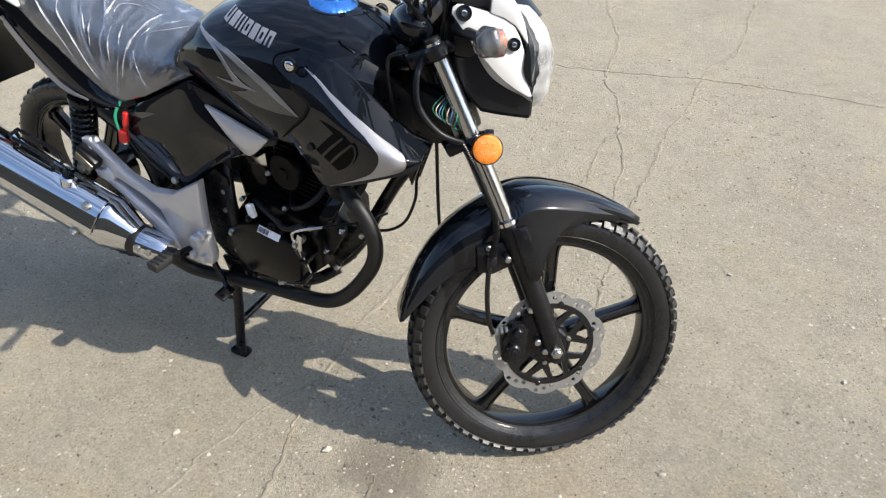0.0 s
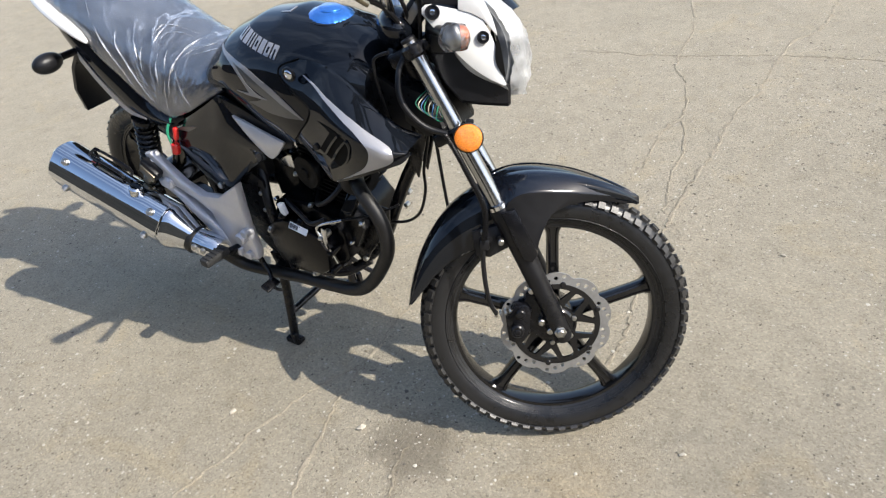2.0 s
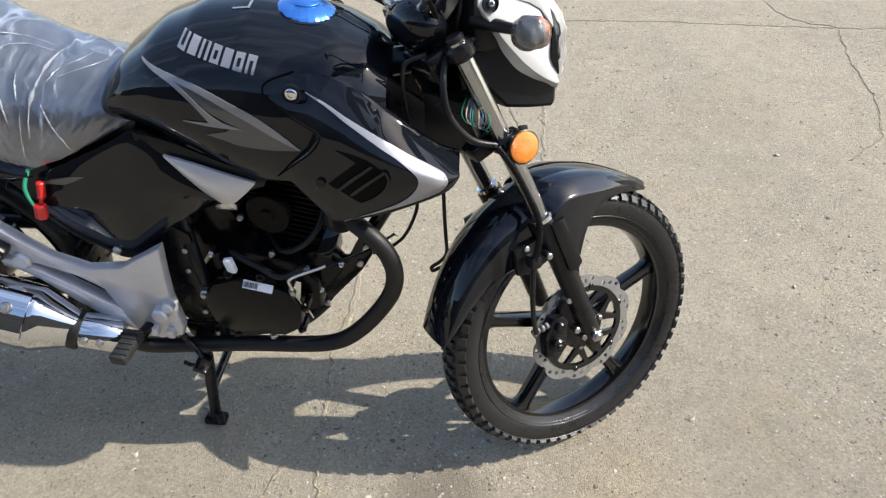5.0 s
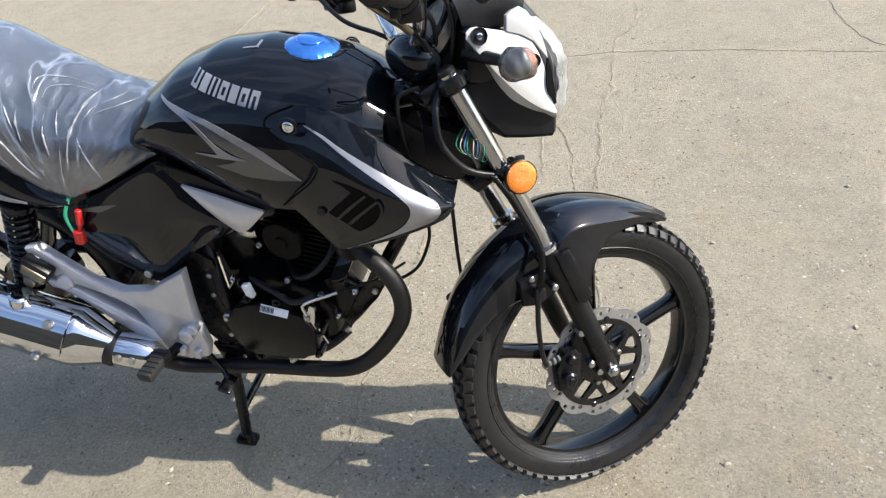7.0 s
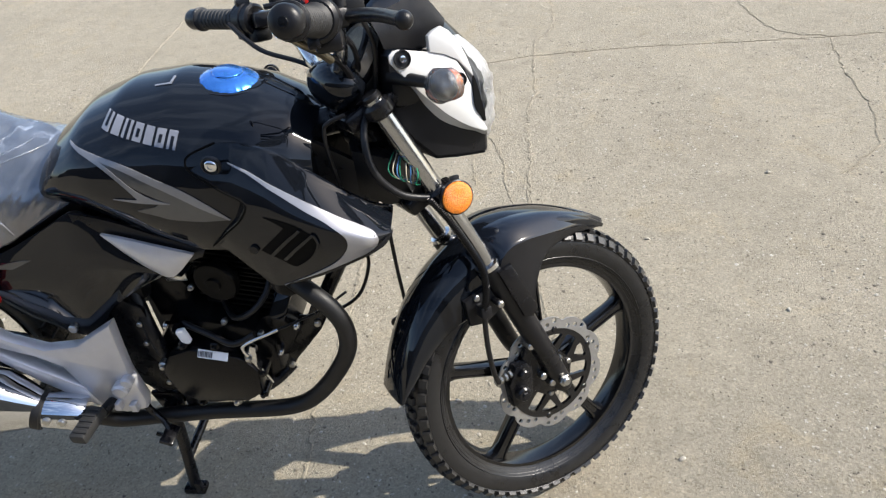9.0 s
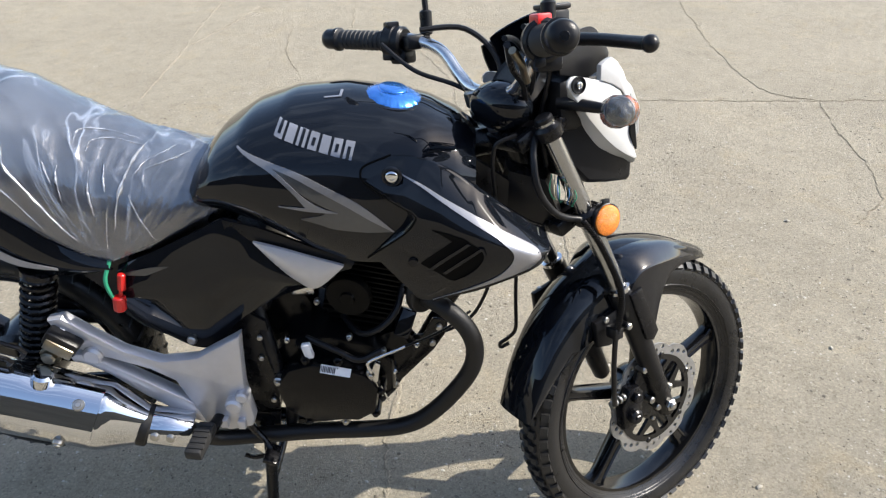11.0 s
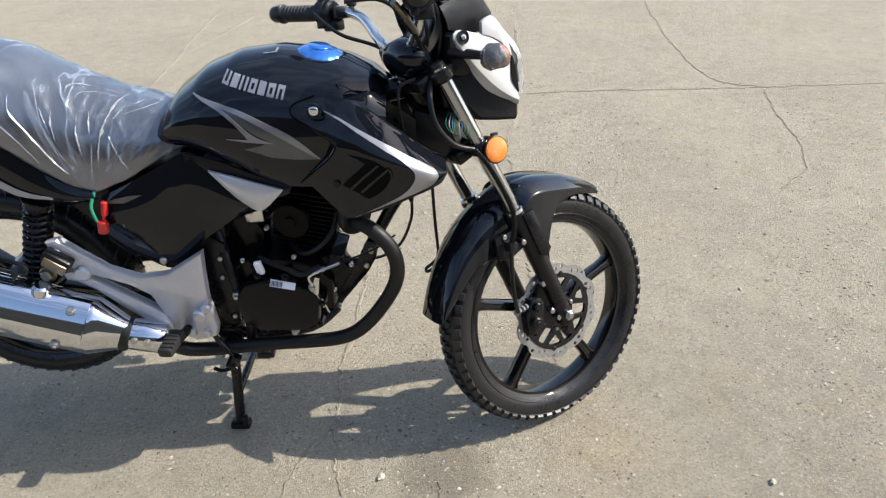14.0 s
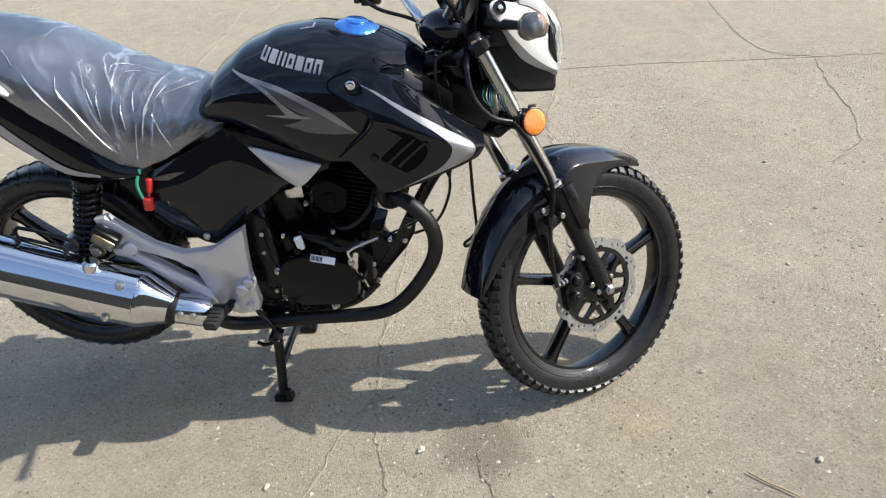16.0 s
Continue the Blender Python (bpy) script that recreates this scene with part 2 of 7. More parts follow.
# bluish tint of the cloudy film stands in for reflected sky
FILM = fold_film("clear_film_sky_tint", (0.66, 0.75, 0.92), (-1.005, 0.640))
FOLD = film_material("folded_film", (0.84, 0.88, 0.95), 0.30, 0.12, 0.002, 90, (1, 1, 1), 0.25)
FOAM = film_material("white_foam_film", (0.62, 0.63, 0.63), 0.44, 0.3, 0.004, 45)
BAG = film_material("clear_bag", (0.74, 0.76, 0.78), 0.10, 0.09, 0.004, 55, (1, 1, 1), 0.04)
HAZE = material("cloudy_brown_film", (0.17, 0.15, 0.125), 0.22, vary=0.3, scale=40, coat=0.5)


# ---------------------------------------------------------------- mesh helpers
def smooth(points, n=8, closed=False):
    """Catmull-Rom through the points."""
    p = [Vector(q) for q in points]
    out, k = [], len(p)
    for i in range(k if closed else k - 1):
        a, b, c, d = (p[(i + j) % k] if closed else p[min(max(i + j, 0), k - 1)] for j in (-1, 0, 1, 2))
        for s in range(n):
            t = s / n
            out.append(0.5 * (2 * b + (c - a) * t + (2 * a - 5 * b + 4 * c - d) * t * t + (3 * b - a - 3 * c + d) * t ** 3))
    if not closed:
        out.append(p[-1])
    return out


def resample(points, n):
    """n points at even steps of length along a polyline."""
    p = [Vector(q) for q in points]
    acc = [0.0]
    for a, b in zip(p, p[1:]):
        acc.append(acc[-1] + (b - a).length)
    out, j = [], 0
    for i in range(n):
        d = acc[-1] * i / (n - 1)
        while j < len(p) - 2 and acc[j + 1] < d:
            j += 1
        seg = acc[j + 1] - acc[j]
        out.append(p[j].lerp(p[j + 1], (d - acc[j]) / seg if seg else 0))
    return out


def interp(table):
    xs, ys = zip(*sorted(table))
    return lambda x: float(np.interp(x, xs, ys))


def loft(bm, rings, cap=True, closed=True):
    """Skin through rings of equal count."""
    vs = [[bm.verts.new(p) for p in r] for r in rings]
    n = len(vs[0])
    for a, b in zip(vs, vs[1:]):
        for i in range(n if closed else n - 1):
            j = (i + 1) % n
            f = [a[i], a[j], b[j], b[i]]
            bm.faces.new(f)
    if cap and closed:
        for r in (vs[0][::-1], vs[-1]):
            bm.faces.new(r)
    return bm


def tube(bm, points, radius, n=12, curved=6, flat=1.0):
    """Round bar along a smooth line; radius a number or one value per given point."""
    pts = smooth(points, curved) if curved else [Vector(p) for p in points]
    if not isinstance(radius, (int, float)):
        t = np.linspace(0, len(radius) - 1, len(pts))
        rad = [float(r) for r in np.interp(t, range(len(radius)), radius)]
    else:
        rad = [radius] * len(pts)
    rings, side = [], None
    for i, p in enumerate(pts):
        d = (pts[min(i + 1, len(pts) - 1)] - pts[max(i - 1, 0)]).normalized()
        if side is None:
            side = d.cross(Vector((0, 0, 1)))
            if side.length < 0.1:
                side = d.cross(Vector((0, 1, 0)))
        side = (side - d * side.dot(d)).normalized()
        up = side.cross(d)
        rings.append([p + rad[i] * (math.cos(a) * side + flat * math.sin(a) * up) for a in (2 * math.pi * k / n for k in range(n))])
    return loft(bm, rings)


def lathe(bm, profile, m, n=48):
    """Turn a closed or open (radius, height) profile round the local z axis of m."""
    rings = [[m @ Vector((r * math.cos(a), r * math.sin(a), h)) for r, h in profile] for a in (2 * math.pi * k / n for k in range(n))]
    vs = [[bm.verts.new(p) for p in r] for r in rings]
    for i in range(n):
        a, b = vs[i], vs[(i + 1) % n]
        for j in range(len(profile) - 1):
            bm.faces.new([a[j], b[j], b[j + 1], a[j + 1]])
    bmesh.ops.remove_doubles(bm, verts=bm.verts, dist=1e-6)
    return bm


def slab(bm, outline, y0, y1, bevel=0.003):
    """Outline in (x, z), extruded along y from y0 to y1, with rounded edges."""
    lo = [bm.verts.new((p[0], y0, p[1])) for p in outline]
    hi = [bm.verts.new((p[0], y1, p[1])) for p in outline]
    n = len(outline)
    faces = [bm.faces.new(lo), bm.faces.new(hi[::-1])]
    for i in range(n):
        j = (i + 1) % n
        faces.append(bm.faces.new([lo[j], lo[i], hi[i], hi[j]]))
    bmesh.ops.recalc_face_normals(bm, faces=faces)
    if bevel:
        edges = {e for f in faces[:2] for e in f.edges}
        bmesh.ops.bevel(bm, geom=list(edges), offset=bevel, segments=2, affect="EDGES", profile=0.5)
    return bm


def box(bm, c, s, bevel=0.004, m=None):
    t = bmesh.ops.create_cube(bm, size=1, matrix=Matrix.Translation(c) @ (m or Matrix()) @ Matrix.Diagonal((*s, 1)))
    vs = set(t["verts"])
    if bevel:
        edges = [e for e in bm.edges if e.verts[0] in vs and e.verts[1] in vs]
        bmesh.ops.bevel(bm, geom=edges, offset=bevel, segments=2, affect="EDGES", profile=0.5)
    return bm


def rod(bm, a, b, r, n=12, bevel=True):
    a, b = Vector(a), Vector(b)
    d = (b - a).normalized()
    e = min(r * 0.25, (b - a).length * 0.2) if bevel else 0
    return tube(bm, [a, a + d * e, b - d * e, b], [r - e, r, r, r - e], n, 0) if e else tube(bm, [a, b], r, n, 0)


def patch(bm, top, bottom, yfun, nu=40, nv=12, thick=0.004, mirror=False, curved=8):
    """Panel between two edges given in (x, z); yfun(u, v, x, z) gives its y. It has a back and rims."""
    a = resample(smooth([(p[0], 0, p[1]) for p in top], curved), nu)
    b = resample(smooth([(p[0], 0, p[1]) for p in bottom], curved), nu)
    s = -1 if mirror else 1
    front, back = [], []
    for i in range(nu):
        rf, rb = [], []
        for j in range(nv):
            v = j / (nv - 1)
            q = a[i].lerp(b[i], v)
            y = yfun(i / (nu - 1), v, q.x, q.z)
            rf.append(Vector((q.x, s * y, q.z)))
            rb.append(Vector((q.x, s * (y + thick), q.z)))
        front.append(rf)
        back.append(rb)
    loft(bm, [f + k[::-1] for f, k in zip(front, back)])
    bmesh.ops.remove_doubles(bm, verts=bm.verts, dist=1e-5)
    bmesh.ops.recalc_face_normals(bm, faces=bm.faces)
    return bm


def finish(name, bm, mat, smooth_angle=35.0):
    me = bpy.data.meshes.new(name)
    bmesh.ops.recalc_face_normals(bm, faces=bm.faces)
    lim = radians(smooth_angle)
    for f in bm.faces:
        f.smooth = True
    for e in bm.edges:
        e.smooth = not (len(e.link_faces) == 2 and e.calc_face_angle(0) > lim)
    bm.to_mesh(me)
    bm.free()
    me.materials.append(mat)
    return me


def part(name, bm, mat, parent=None, label="", m=None, angle=35.0):
    ob = new(name, finish(name, bm, mat, angle))
    if parent:
        ob.parent = parent
        ob.matrix_parent_inverse = parent.matrix_world.inverted() if parent.type != "EMPTY" else Matrix()
    if m is not None:
        ob.matrix_world = m
        if parent:
            ob.matrix_parent_inverse = Matrix()
            ob.matrix_basis = m
    if label:
        tagged(ob, label)
    return ob


B = bmesh.new

# ---------------------------------------------------------------- steering geometry
RAKE, STEER_DEG = radians(25.2), 36.0
AXIS = Vector((-math.sin(RAKE), 0, math.cos(RAKE)))
PIVOT = Vector((-0.198, 0.0, 0.5685))
STEER = Matrix.Translation(PIVOT) @ Matrix.Rotation(radians(STEER_DEG), 4, AXIS) @ Matrix.Translation(-PIVOT)
WC = Vector((-0.047, 0.0, 0.280))     # front wheel centre, before it is steered
RC = Vector((-1.315, 0.0, 0.372))     # rear wheel centre, lifted by the centre stand
WHEEL_R = 0.2945
HUB = Vector((-0.066, -0.0350, 0.280))     # where the front wheel really stands in the fork
ROLL = Matrix.Translation(PIVOT) @ Matrix.Rotation(radians(36.0), 4, AXIS) @ Matrix.Translation(-PIVOT)


def turned(bm):
    """Steers what was built straight ahead."""
    bmesh.ops.transform(bm, matrix=STEER, verts=bm.verts)
    return bm


def rolled(bm):
    """Steers the front wheel, tyre and disc."""
    bmesh.ops.transform(bm, matrix=ROLL, verts=bm.verts)
    return bm


motorcycle = new("motorcycle")
tagged(motorcycle, "black and silver motorcycle on its centre stand, new and partly film-wrapped", "motorcycle")


# ---------------------------------------------------------------- wheels
def yaxis(c):
    """Local z along the world's y, at c."""
    return Matrix.Translation(c) @ Matrix.Rotation(radians(-90), 4, "X")


def polar(c, r, deg, y):
    return Vector((c[0] + r * math.cos(radians(deg)), c[1] + y, c[2] + r * math.sin(radians(deg))))


def tread_block_mesh(name, sx, sy, sz, mat):
    bm = B()
    lo = [(-sx, -sy), (sx, -sy), (sx, sy), (-sx, sy)]
    ring0 = [Vector((x * 1.15, y * 1.15, 0)) for x, y in lo]
    ring1 = [Vector((x, y, sz)) for x, y in lo]
    loft(bm, [ring0, ring1])
    return finish(name, bm, mat, 20)


def tyre_mesh(c, R, width):
    k, w = R - 0.297, width / 0.084
    half = [(0.221, 0.024), (0.229, 0.028), (0.236, 0.0345), (0.246, 0.0395), (0.258, 0.042), (0.270, 0.0405), (0.279, 0.036), (0.285, 0.027), (0.288, 0.014), (0.2885, 0.0)]
    prof = [(r + k, -h * w) for r, h in half] + [(r + k, h * w) for r, h in half[-2::-1]] + [(0.221 + k, -0.024 * w)]
    return lathe(B(), prof, yaxis(c), 120)


def rim_bm(c, R, wide=0.0245):
    """Cast rim: rolled lips, a step inside each, and a flat well."""
    k, q = R - 0.297, wide / 0.0245
    prof = [(0.229, 0.0215), (0.2318, 0.0228), (0.2322, 0.0245), (0.2285, 0.0250), (0.2262, 0.0228), (0.2235, 0.0222), (0.2190, 0.0236), (0.2160, 0.0228), (0.2148, 0.0195), (0.2135, 0.0120), (0.2130, 0.0)]
    full = [(r + k, -h * q) for r, h in prof] + [(r + k, h * q) for r, h in prof[-2::-1]] + [(0.222 + k, 0.014 * q), (0.222 + k, -0.014 * q), (0.229 + k, -0.0215 * q)]
    return lathe(B(), full, yaxis(c), 120)


def spoke_bm(c, deg, r0, r1, deep=1.0):
    """Straight cast spoke, rounded, with a shallow channel down each face and a fillet at both ends."""
    bm, rings = B(), []
    for r, w, d in ((r0, 0.021, 0.022), (r0 + 0.012, 0.0160, 0.0195), (r0 + 0.03, 0.0136, 0.0175), ((r0 + r1) / 2, 0.0126, 0.0160), (r1 - 0.03, 0.0126, 0.0150), (r1 - 0.012, 0.0140, 0.0150), (r1 - 0.003, 0.0185, 0.0152), (r1 + 0.004, 0.0250, 0.0155)):
        g, d = 0.0030, d * deep
        sec = [(-w, -d * 0.55), (-w * 0.80, -d * 0.92), (-w * 0.5, -d), (-w * 0.38, -d + g), (w * 0.38, -d + g), (w * 0.5, -d), (w * 0.80, -d * 0.92), (w, -d * 0.55)]
        sec = sec + [(x, -y) for x, y in sec[::-1]]
        a = radians(deg)
        e, t = Vector((math.cos(a), 0, math.sin(a))), Vector((-math.sin(a), 0, math.cos(a)))
        rings.append([Vector(c) + e * r + t * q + Vector((0, y, 0)) for q, y in sec])
    return loft(bm, rings)


def ring_plate(bm, loops, y0, y1):
    """Flat plate with holes: loops of (x, z), the outer one first."""
    edges = []
    for loop in loops:
        vs = [bm.verts.new((x, y0, z)) for x, z in loop]
        edges += [bm.edges.new((vs[i], vs[(i + 1) % len(vs)])) for i in range(len(vs))]
    bmesh.ops.triangle_fill(bm, use_beauty=True, edges=edges)
    ext = bmesh.ops.extrude_face_region(bm, geom=list(bm.faces))
    for v in ext["geom"]:
        if isinstance(v, bmesh.types.BMVert):
            v.co.y = y1
    return bm


def circle(cx, cz, r, n, ph=0.0):
    return [(cx + r * math.cos(2 * math.pi * i / n + ph), cz + r * math.sin(2 * math.pi * i / n + ph)) for i in range(n)]


# front tyre
tyre = part("front_tyre", rolled(tyre_mesh(HUB, WHEEL_R, 0.075)), RUBBER, motorcycle, "black knobbly rubber tyre, dusty tread")
for name, r, h in (("bead_line", 0.2320, 0.0285), ("bead_line", 0.2365, 0.0322), ("sidewall_line", 0.2685, 0.0366)):
    for s in (-1, 1):
        bm = B()
        lathe(bm, [(r - 0.0012, s * h), (r, s * (h + 0.0018)), (r + 0.0012, s * (h + 0.0004))], yaxis(HUB), 96)
        part(name, rolled(bm), RUBBER, tyre)
KNOBS = 62
shoulder = tread_block_mesh("tread_block", 0.0074, 0.0072, 0.0062, KNOB)
crown = tread_block_mesh("tread_block", 0.0070, 0.0066, 0.0075, KNOB)


def knob_poses(c, R, count):
    k = R - 0.297
    for i in range(count):
        for y, r, tilt, off, me in ((-0.0325, 0.2770, 50, 0.0, shoulder), (-0.0125, 0.2865, 13, 0.5, crown), (0.0, 0.2880, 0, 0.25, crown), (0.0125, 0.2865, -13, 0.0, crown), (0.0325, 0.2770, -50, 0.5, shoulder)):
            a = 360 * (i + off) / count
            m = Matrix.Translation(Vector(c)) @ Matrix.Rotation(-radians(a - 90), 4, "Y") @ Matrix.Translation((0, y, r + k)) @ Matrix.Rotation(radians(tilt), 4, "X")
            yield me, m


for me, m in knob_poses(HUB, WHEEL_R, KNOBS):
    ob = new("tread_block", me)
    ob.parent = tyre
    ob.matrix_basis = ROLL @ m

SPOKE0 = 90.0
wheel = part("front_wheel", rolled(rim_bm(HUB, WHEEL_R)), RIM, motorcycle, "gloss black five-spoke alloy wheel")
for i in range(5):
    part("spoke", rolled(spoke_bm(HUB, SPOKE0 + 72 * i, 0.040, 0.211)), RIM, wheel)
bm = B()
lathe(bm, [(0.0, -0.050), (0.036, -0.050), (0.043, -0.044), (0.048, -0.030), (0.048, 0.030), (0.043, 0.044), (0.036, 0.050), (0.0, 0.050)], yaxis(HUB), 40)
part("hub", rolled(bm), RIM, wheel)

# brake disc, waved and drilled, on its black carrier
DY = -0.0770
bm = B()
outer = []
for i in range(240):
    a = 2 * math.pi * i / 240
    lobe = (i % 24) / 24
    outer.append((HUB.x + (0.1122 + 0.0088 * math.sin(math.pi * min(1, lobe * 1.15)) ** 0.6) * math.cos(a), HUB.z + (0.1122 + 0.0088 * math.sin(math.pi * min(1, lobe * 1.15)) ** 0.6) * math.sin(a)))
holes = []
for i in range(10):
    for da, r in ((-9, 0.1125), (0, 0.1075), (9, 0.1020)):
        a = radians(36 * i + da + 17)
        holes.append(circle(HUB.x + r * math.cos(a), HUB.z + r * math.sin(a), 0.0048, 10))
ring_plate(bm, [outer, circle(HUB.x, HUB.z, 0.0948, 96)] + holes, DY - 0.002, DY + 0.002)
disc = part("brake_disc", rolled(bm), DISC, motorcycle, "drilled wave-edged steel brake disc", angle=30)
# black carrier plate: six braced arms with a three-cornered window in each and an open bay between them
def bay(points):
    return [(HUB.x + r * math.cos(radians(a)), HUB.z + r * math.sin(radians(a))) for r, a in points]


bm = B()
wins = []
for i in range(6):
    a = 60 * i + 20
    wins.append(bay([(0.058, a), (0.081, a - 13.5), (0.0838, a - 12), (0.0846, a), (0.0838, a + 12), (0.081, a + 13.5)]))
    wins.append(bay([(0.046, a + 13), (0.065, a + 18), (0.0825, a + 21.5), (0.0842, a + 25), (0.0846, a + 30), (0.0842, a + 35), (0.0825, a + 38.5), (0.065, a + 42), (0.046, a + 47), (0.0445, a + 30)]))
ring_plate(bm, [circle(HUB.x, HUB.z, 0.0952, 96), circle(HUB.x, HUB.z, 0.022, 40)] + wins, DY - 0.0035, DY + 0.0035)
part("disc_carrier", rolled(bm), RIM, disc, "black spoked disc carrier", angle=30)
for i in range(6):
    a = radians(60 * i + 20)
    c, s = math.cos(a), math.sin(a)
    bm = B()
    rod(bm, (HUB.x + 0.042 * c, DY + 0.004, HUB.z + 0.042 * s), (HUB.x + 0.042 * c, DY - 0.009, HUB.z + 0.042 * s), 0.0058, 6)
    part("disc_bolt", rolled(bm), ZINC, disc)
    bm = B()
    rod(bm, (HUB.x + 0.0945 * c, DY + 0.004, HUB.z + 0.0945 * s), (HUB.x + 0.0945 * c, DY - 0.005, HUB.z + 0.0945 * s), 0.0062, 12)
    part("disc_rivet", rolled(bm), RIM, disc)
bm = B()
lathe(bm, [(0.018, 0), (0.046, 0), (0.046, 0.012), (0.018, 0.012), (0.018, 0)], yaxis(Vector((HUB.x, DY, HUB.z))), 36)
part("carrier_hub", rolled(bm), RIM, disc)


# ---------------------------------------------------------------- fork
def on_fork(s, y, fwd=0.0):
    """A point s metres up the fork leg at side y, fwd metres ahead of its line."""
    return WC + AXIS * s + Vector((math.cos(RAKE) * fwd, y, math.sin(RAKE) * fwd))


FORK_Y = 0.094
for side in (-1, 1):
    y = side * FORK_Y
    bm = B()
    tube(bm, [on_fork(s, y, f) for s, f in ((-0.026, -0.013), (-0.018, -0.0125), (0.02, -0.011), (0.06, -0.008), (0.22, -0.001), (0.285, 0), (0.30, 0), (0.31, 0))], [0.014, 0.019, 0.0205, 0.021, 0.0225, 0.024, 0.024, 0.0205], 24, 0)
    leg = part("fork_leg", turned(bm), TRIMB, motorcycle, "satin black lower fork leg")
    bm = B()
    tube(bm, [on_fork(s, y) for s in (0.305, 0.42, 0.56, 0.668)], 0.0162, 24, 0)
    part("fork_tube", turned(bm), FORKT, leg, "polished chrome fork tube")
    bm = B()
    tube(bm, [on_fork(s, y) for s in (0.303, 0.306, 0.314, 0.317)], [0.017, 0.0225, 0.0225, 0.0165], 24, 0)
    part("dust_seal", turned(bm), STEEL, leg)
    bm = B()
    rod(bm, on_fork(0.006, side * 0.088, -0.012), on_fork(0.006, side * 0.126, -0.012), 0.0085, 16)
    part("axle_nut", turned(rod(bm, on_fork(0.006, side * 0.113, -0.012), on_fork(0.006, side * 0.121, -0.012), 0.0130, 6)), ZINC, leg)

# triple clamps and steering stem
for s, name in ((0.478, "lower_triple_clamp"), (0.650, "upper_triple_clamp")):
    bm = B()
    for side in (-1, 1):
        rod(bm, on_fork(s - 0.013, side * FORK_Y), on_fork(s + 0.013, side * FORK_Y), 0.0235, 24)
    c = on_fork(s, 0, -0.022)
    box(bm, c, (0.062, 0.165, 0.028), 0.006, Matrix.Rotation(-RAKE, 4, "Y"))
    clamp = part(name, turned(bm), FRAMEB, motorcycle)
    for side in (-1, 1):
        bm = B()
        rod(bm, on_fork(s, side * 0.080, 0.026), on_fork(s, side * 0.108, 0.026), 0.006, 8)
        rod(bm, on_fork(s, side * 0.082, 0.022), on_fork(s, side * 0.106, 0.022), 0.010, 10)
        part("pinch_bolt", turned(bm), FRAMEB, clamp)
        bm = B()
        rod(bm, on_fork(s + 0.014, side * FORK_Y), on_fork(s + 0.026, side * FORK_Y), 0.0150, 20)
        if s > 0.6:
            part("fork_cap", turned(bm), TRIMB, clamp)
        else:
            bm.free()
bm = B()
rod(bm, on_fork(0.66, 0, -0.025), on_fork(0.692, 0, -0.025), 0.015, 6)
rod(bm, on_fork(0.66, 0, -0.025), on_fork(0.672, 0, -0.025), 0.020, 20)
part("stem_nut", turned(bm), ZINC, motorcycle)
bm = B()
rod(bm, on_fork(0.49, 0, -0.025), on_fork(0.645, 0, -0.025), 0.030, 24)
part("steering_head", bm, FRAMEB, motorcycle)

# round orange reflector on its black bracket
bm = B()
rc = Vector((-0.232, -0.122, 0.706))
lathe(bm, [(0.0, -0.010), (0.010, -0.0100), (0.022, -0.0085), (0.0262, -0.006), (0.0272, 0.0), (0.0, 0.0)], yaxis(rc), 40)
refl = part("side_reflector", turned(bm), REFLECTOR, motorcycle, "round orange side reflector")
bm = B()
lathe(bm, [(0.0, 0.0005), (0.0285, 0.0005), (0.0290, -0.004), (0.0275, -0.005), (0.0275, 0.006), (0.0, 0.006)], yaxis(rc + Vector((0, 0.0005, 0))), 40)
box(bm, rc + Vector((0.004, 0.006, 0.024)), (0.016, 0.008, 0.020), 0.002)
part("reflector_back", turned(bm), TRIMB, refl)
bm = B()
tube(bm, [rc + Vector((0, 0.01, 0)), rc + Vector((-0.034, 0.02, 0.004)), rc + Vector((-0.085, 0.022, 0.024)), rc + Vector((-0.122, 0.020, 0.072)), rc + Vector((-0.122, 0.03, 0.130)), rc + Vector((-0.095, 0.05, 0.170))], 0.0060, 12)
part("reflector_arm", turned(bm), TRIMB, refl)

# brake caliper and hose
bm = B()
slab(bm, [(-0.168, 0.256), (-0.138, 0.250), (-0.122, 0.270), (-0.118, 0.325), (-0.130, 0.342), (-0.154, 0.340), (-0.172, 0.305)], -0.102, -0.060, 0.006)
cal = part("brake_caliper", turned(bm), FRAMEB, motorcycle, "black brake caliper with bright bolts")
bm = B()
slab(bm, [(-0.152, 0.290), (-0.120, 0.382), (-0.098, 0.395), (-0.083, 0.372), (-0.066, 0.262), (-0.090, 0.252)], -0.092, -0.082, 0.003)
part("caliper_bracket", turned(bm), FRAMEB, cal)
for x, z in ((-0.118, 0.372), (-0.098, 0.298), (-0.080, 0.276)):
    bm = B()
    rod(bm, (x, -0.084, z), (x, -0.106, z), 0.0075, 8)
    part("caliper_bolt", turned(bm), ZINC, cal)
bm = B()
rod(bm, (-0.150, -0.100, 0.285), (-0.150, -0.118, 0.285), 0.0150, 18)
rod(bm, (-0.150, -0.112, 0.285), (-0.150, -0.121, 0.285), 0.0075, 6)
rod(bm, (-0.142, -0.100, 0.322), (-0.142, -0.113, 0.322), 0.0105, 14)
part("piston_housing", turned(bm), FRAMEB, cal)
bm = B()
for i in range(4):
    rod(bm, (-0.196 + 0.010 * i, -0.092, 0.318 + 0.002 * i), (-0.190 + 0.010 * i, -0.092, 0.319 + 0.002 * i), 0.008 - 0.001 * (i % 2), 10)
part("banjo_bolt", turned(bm), ZINC, cal)
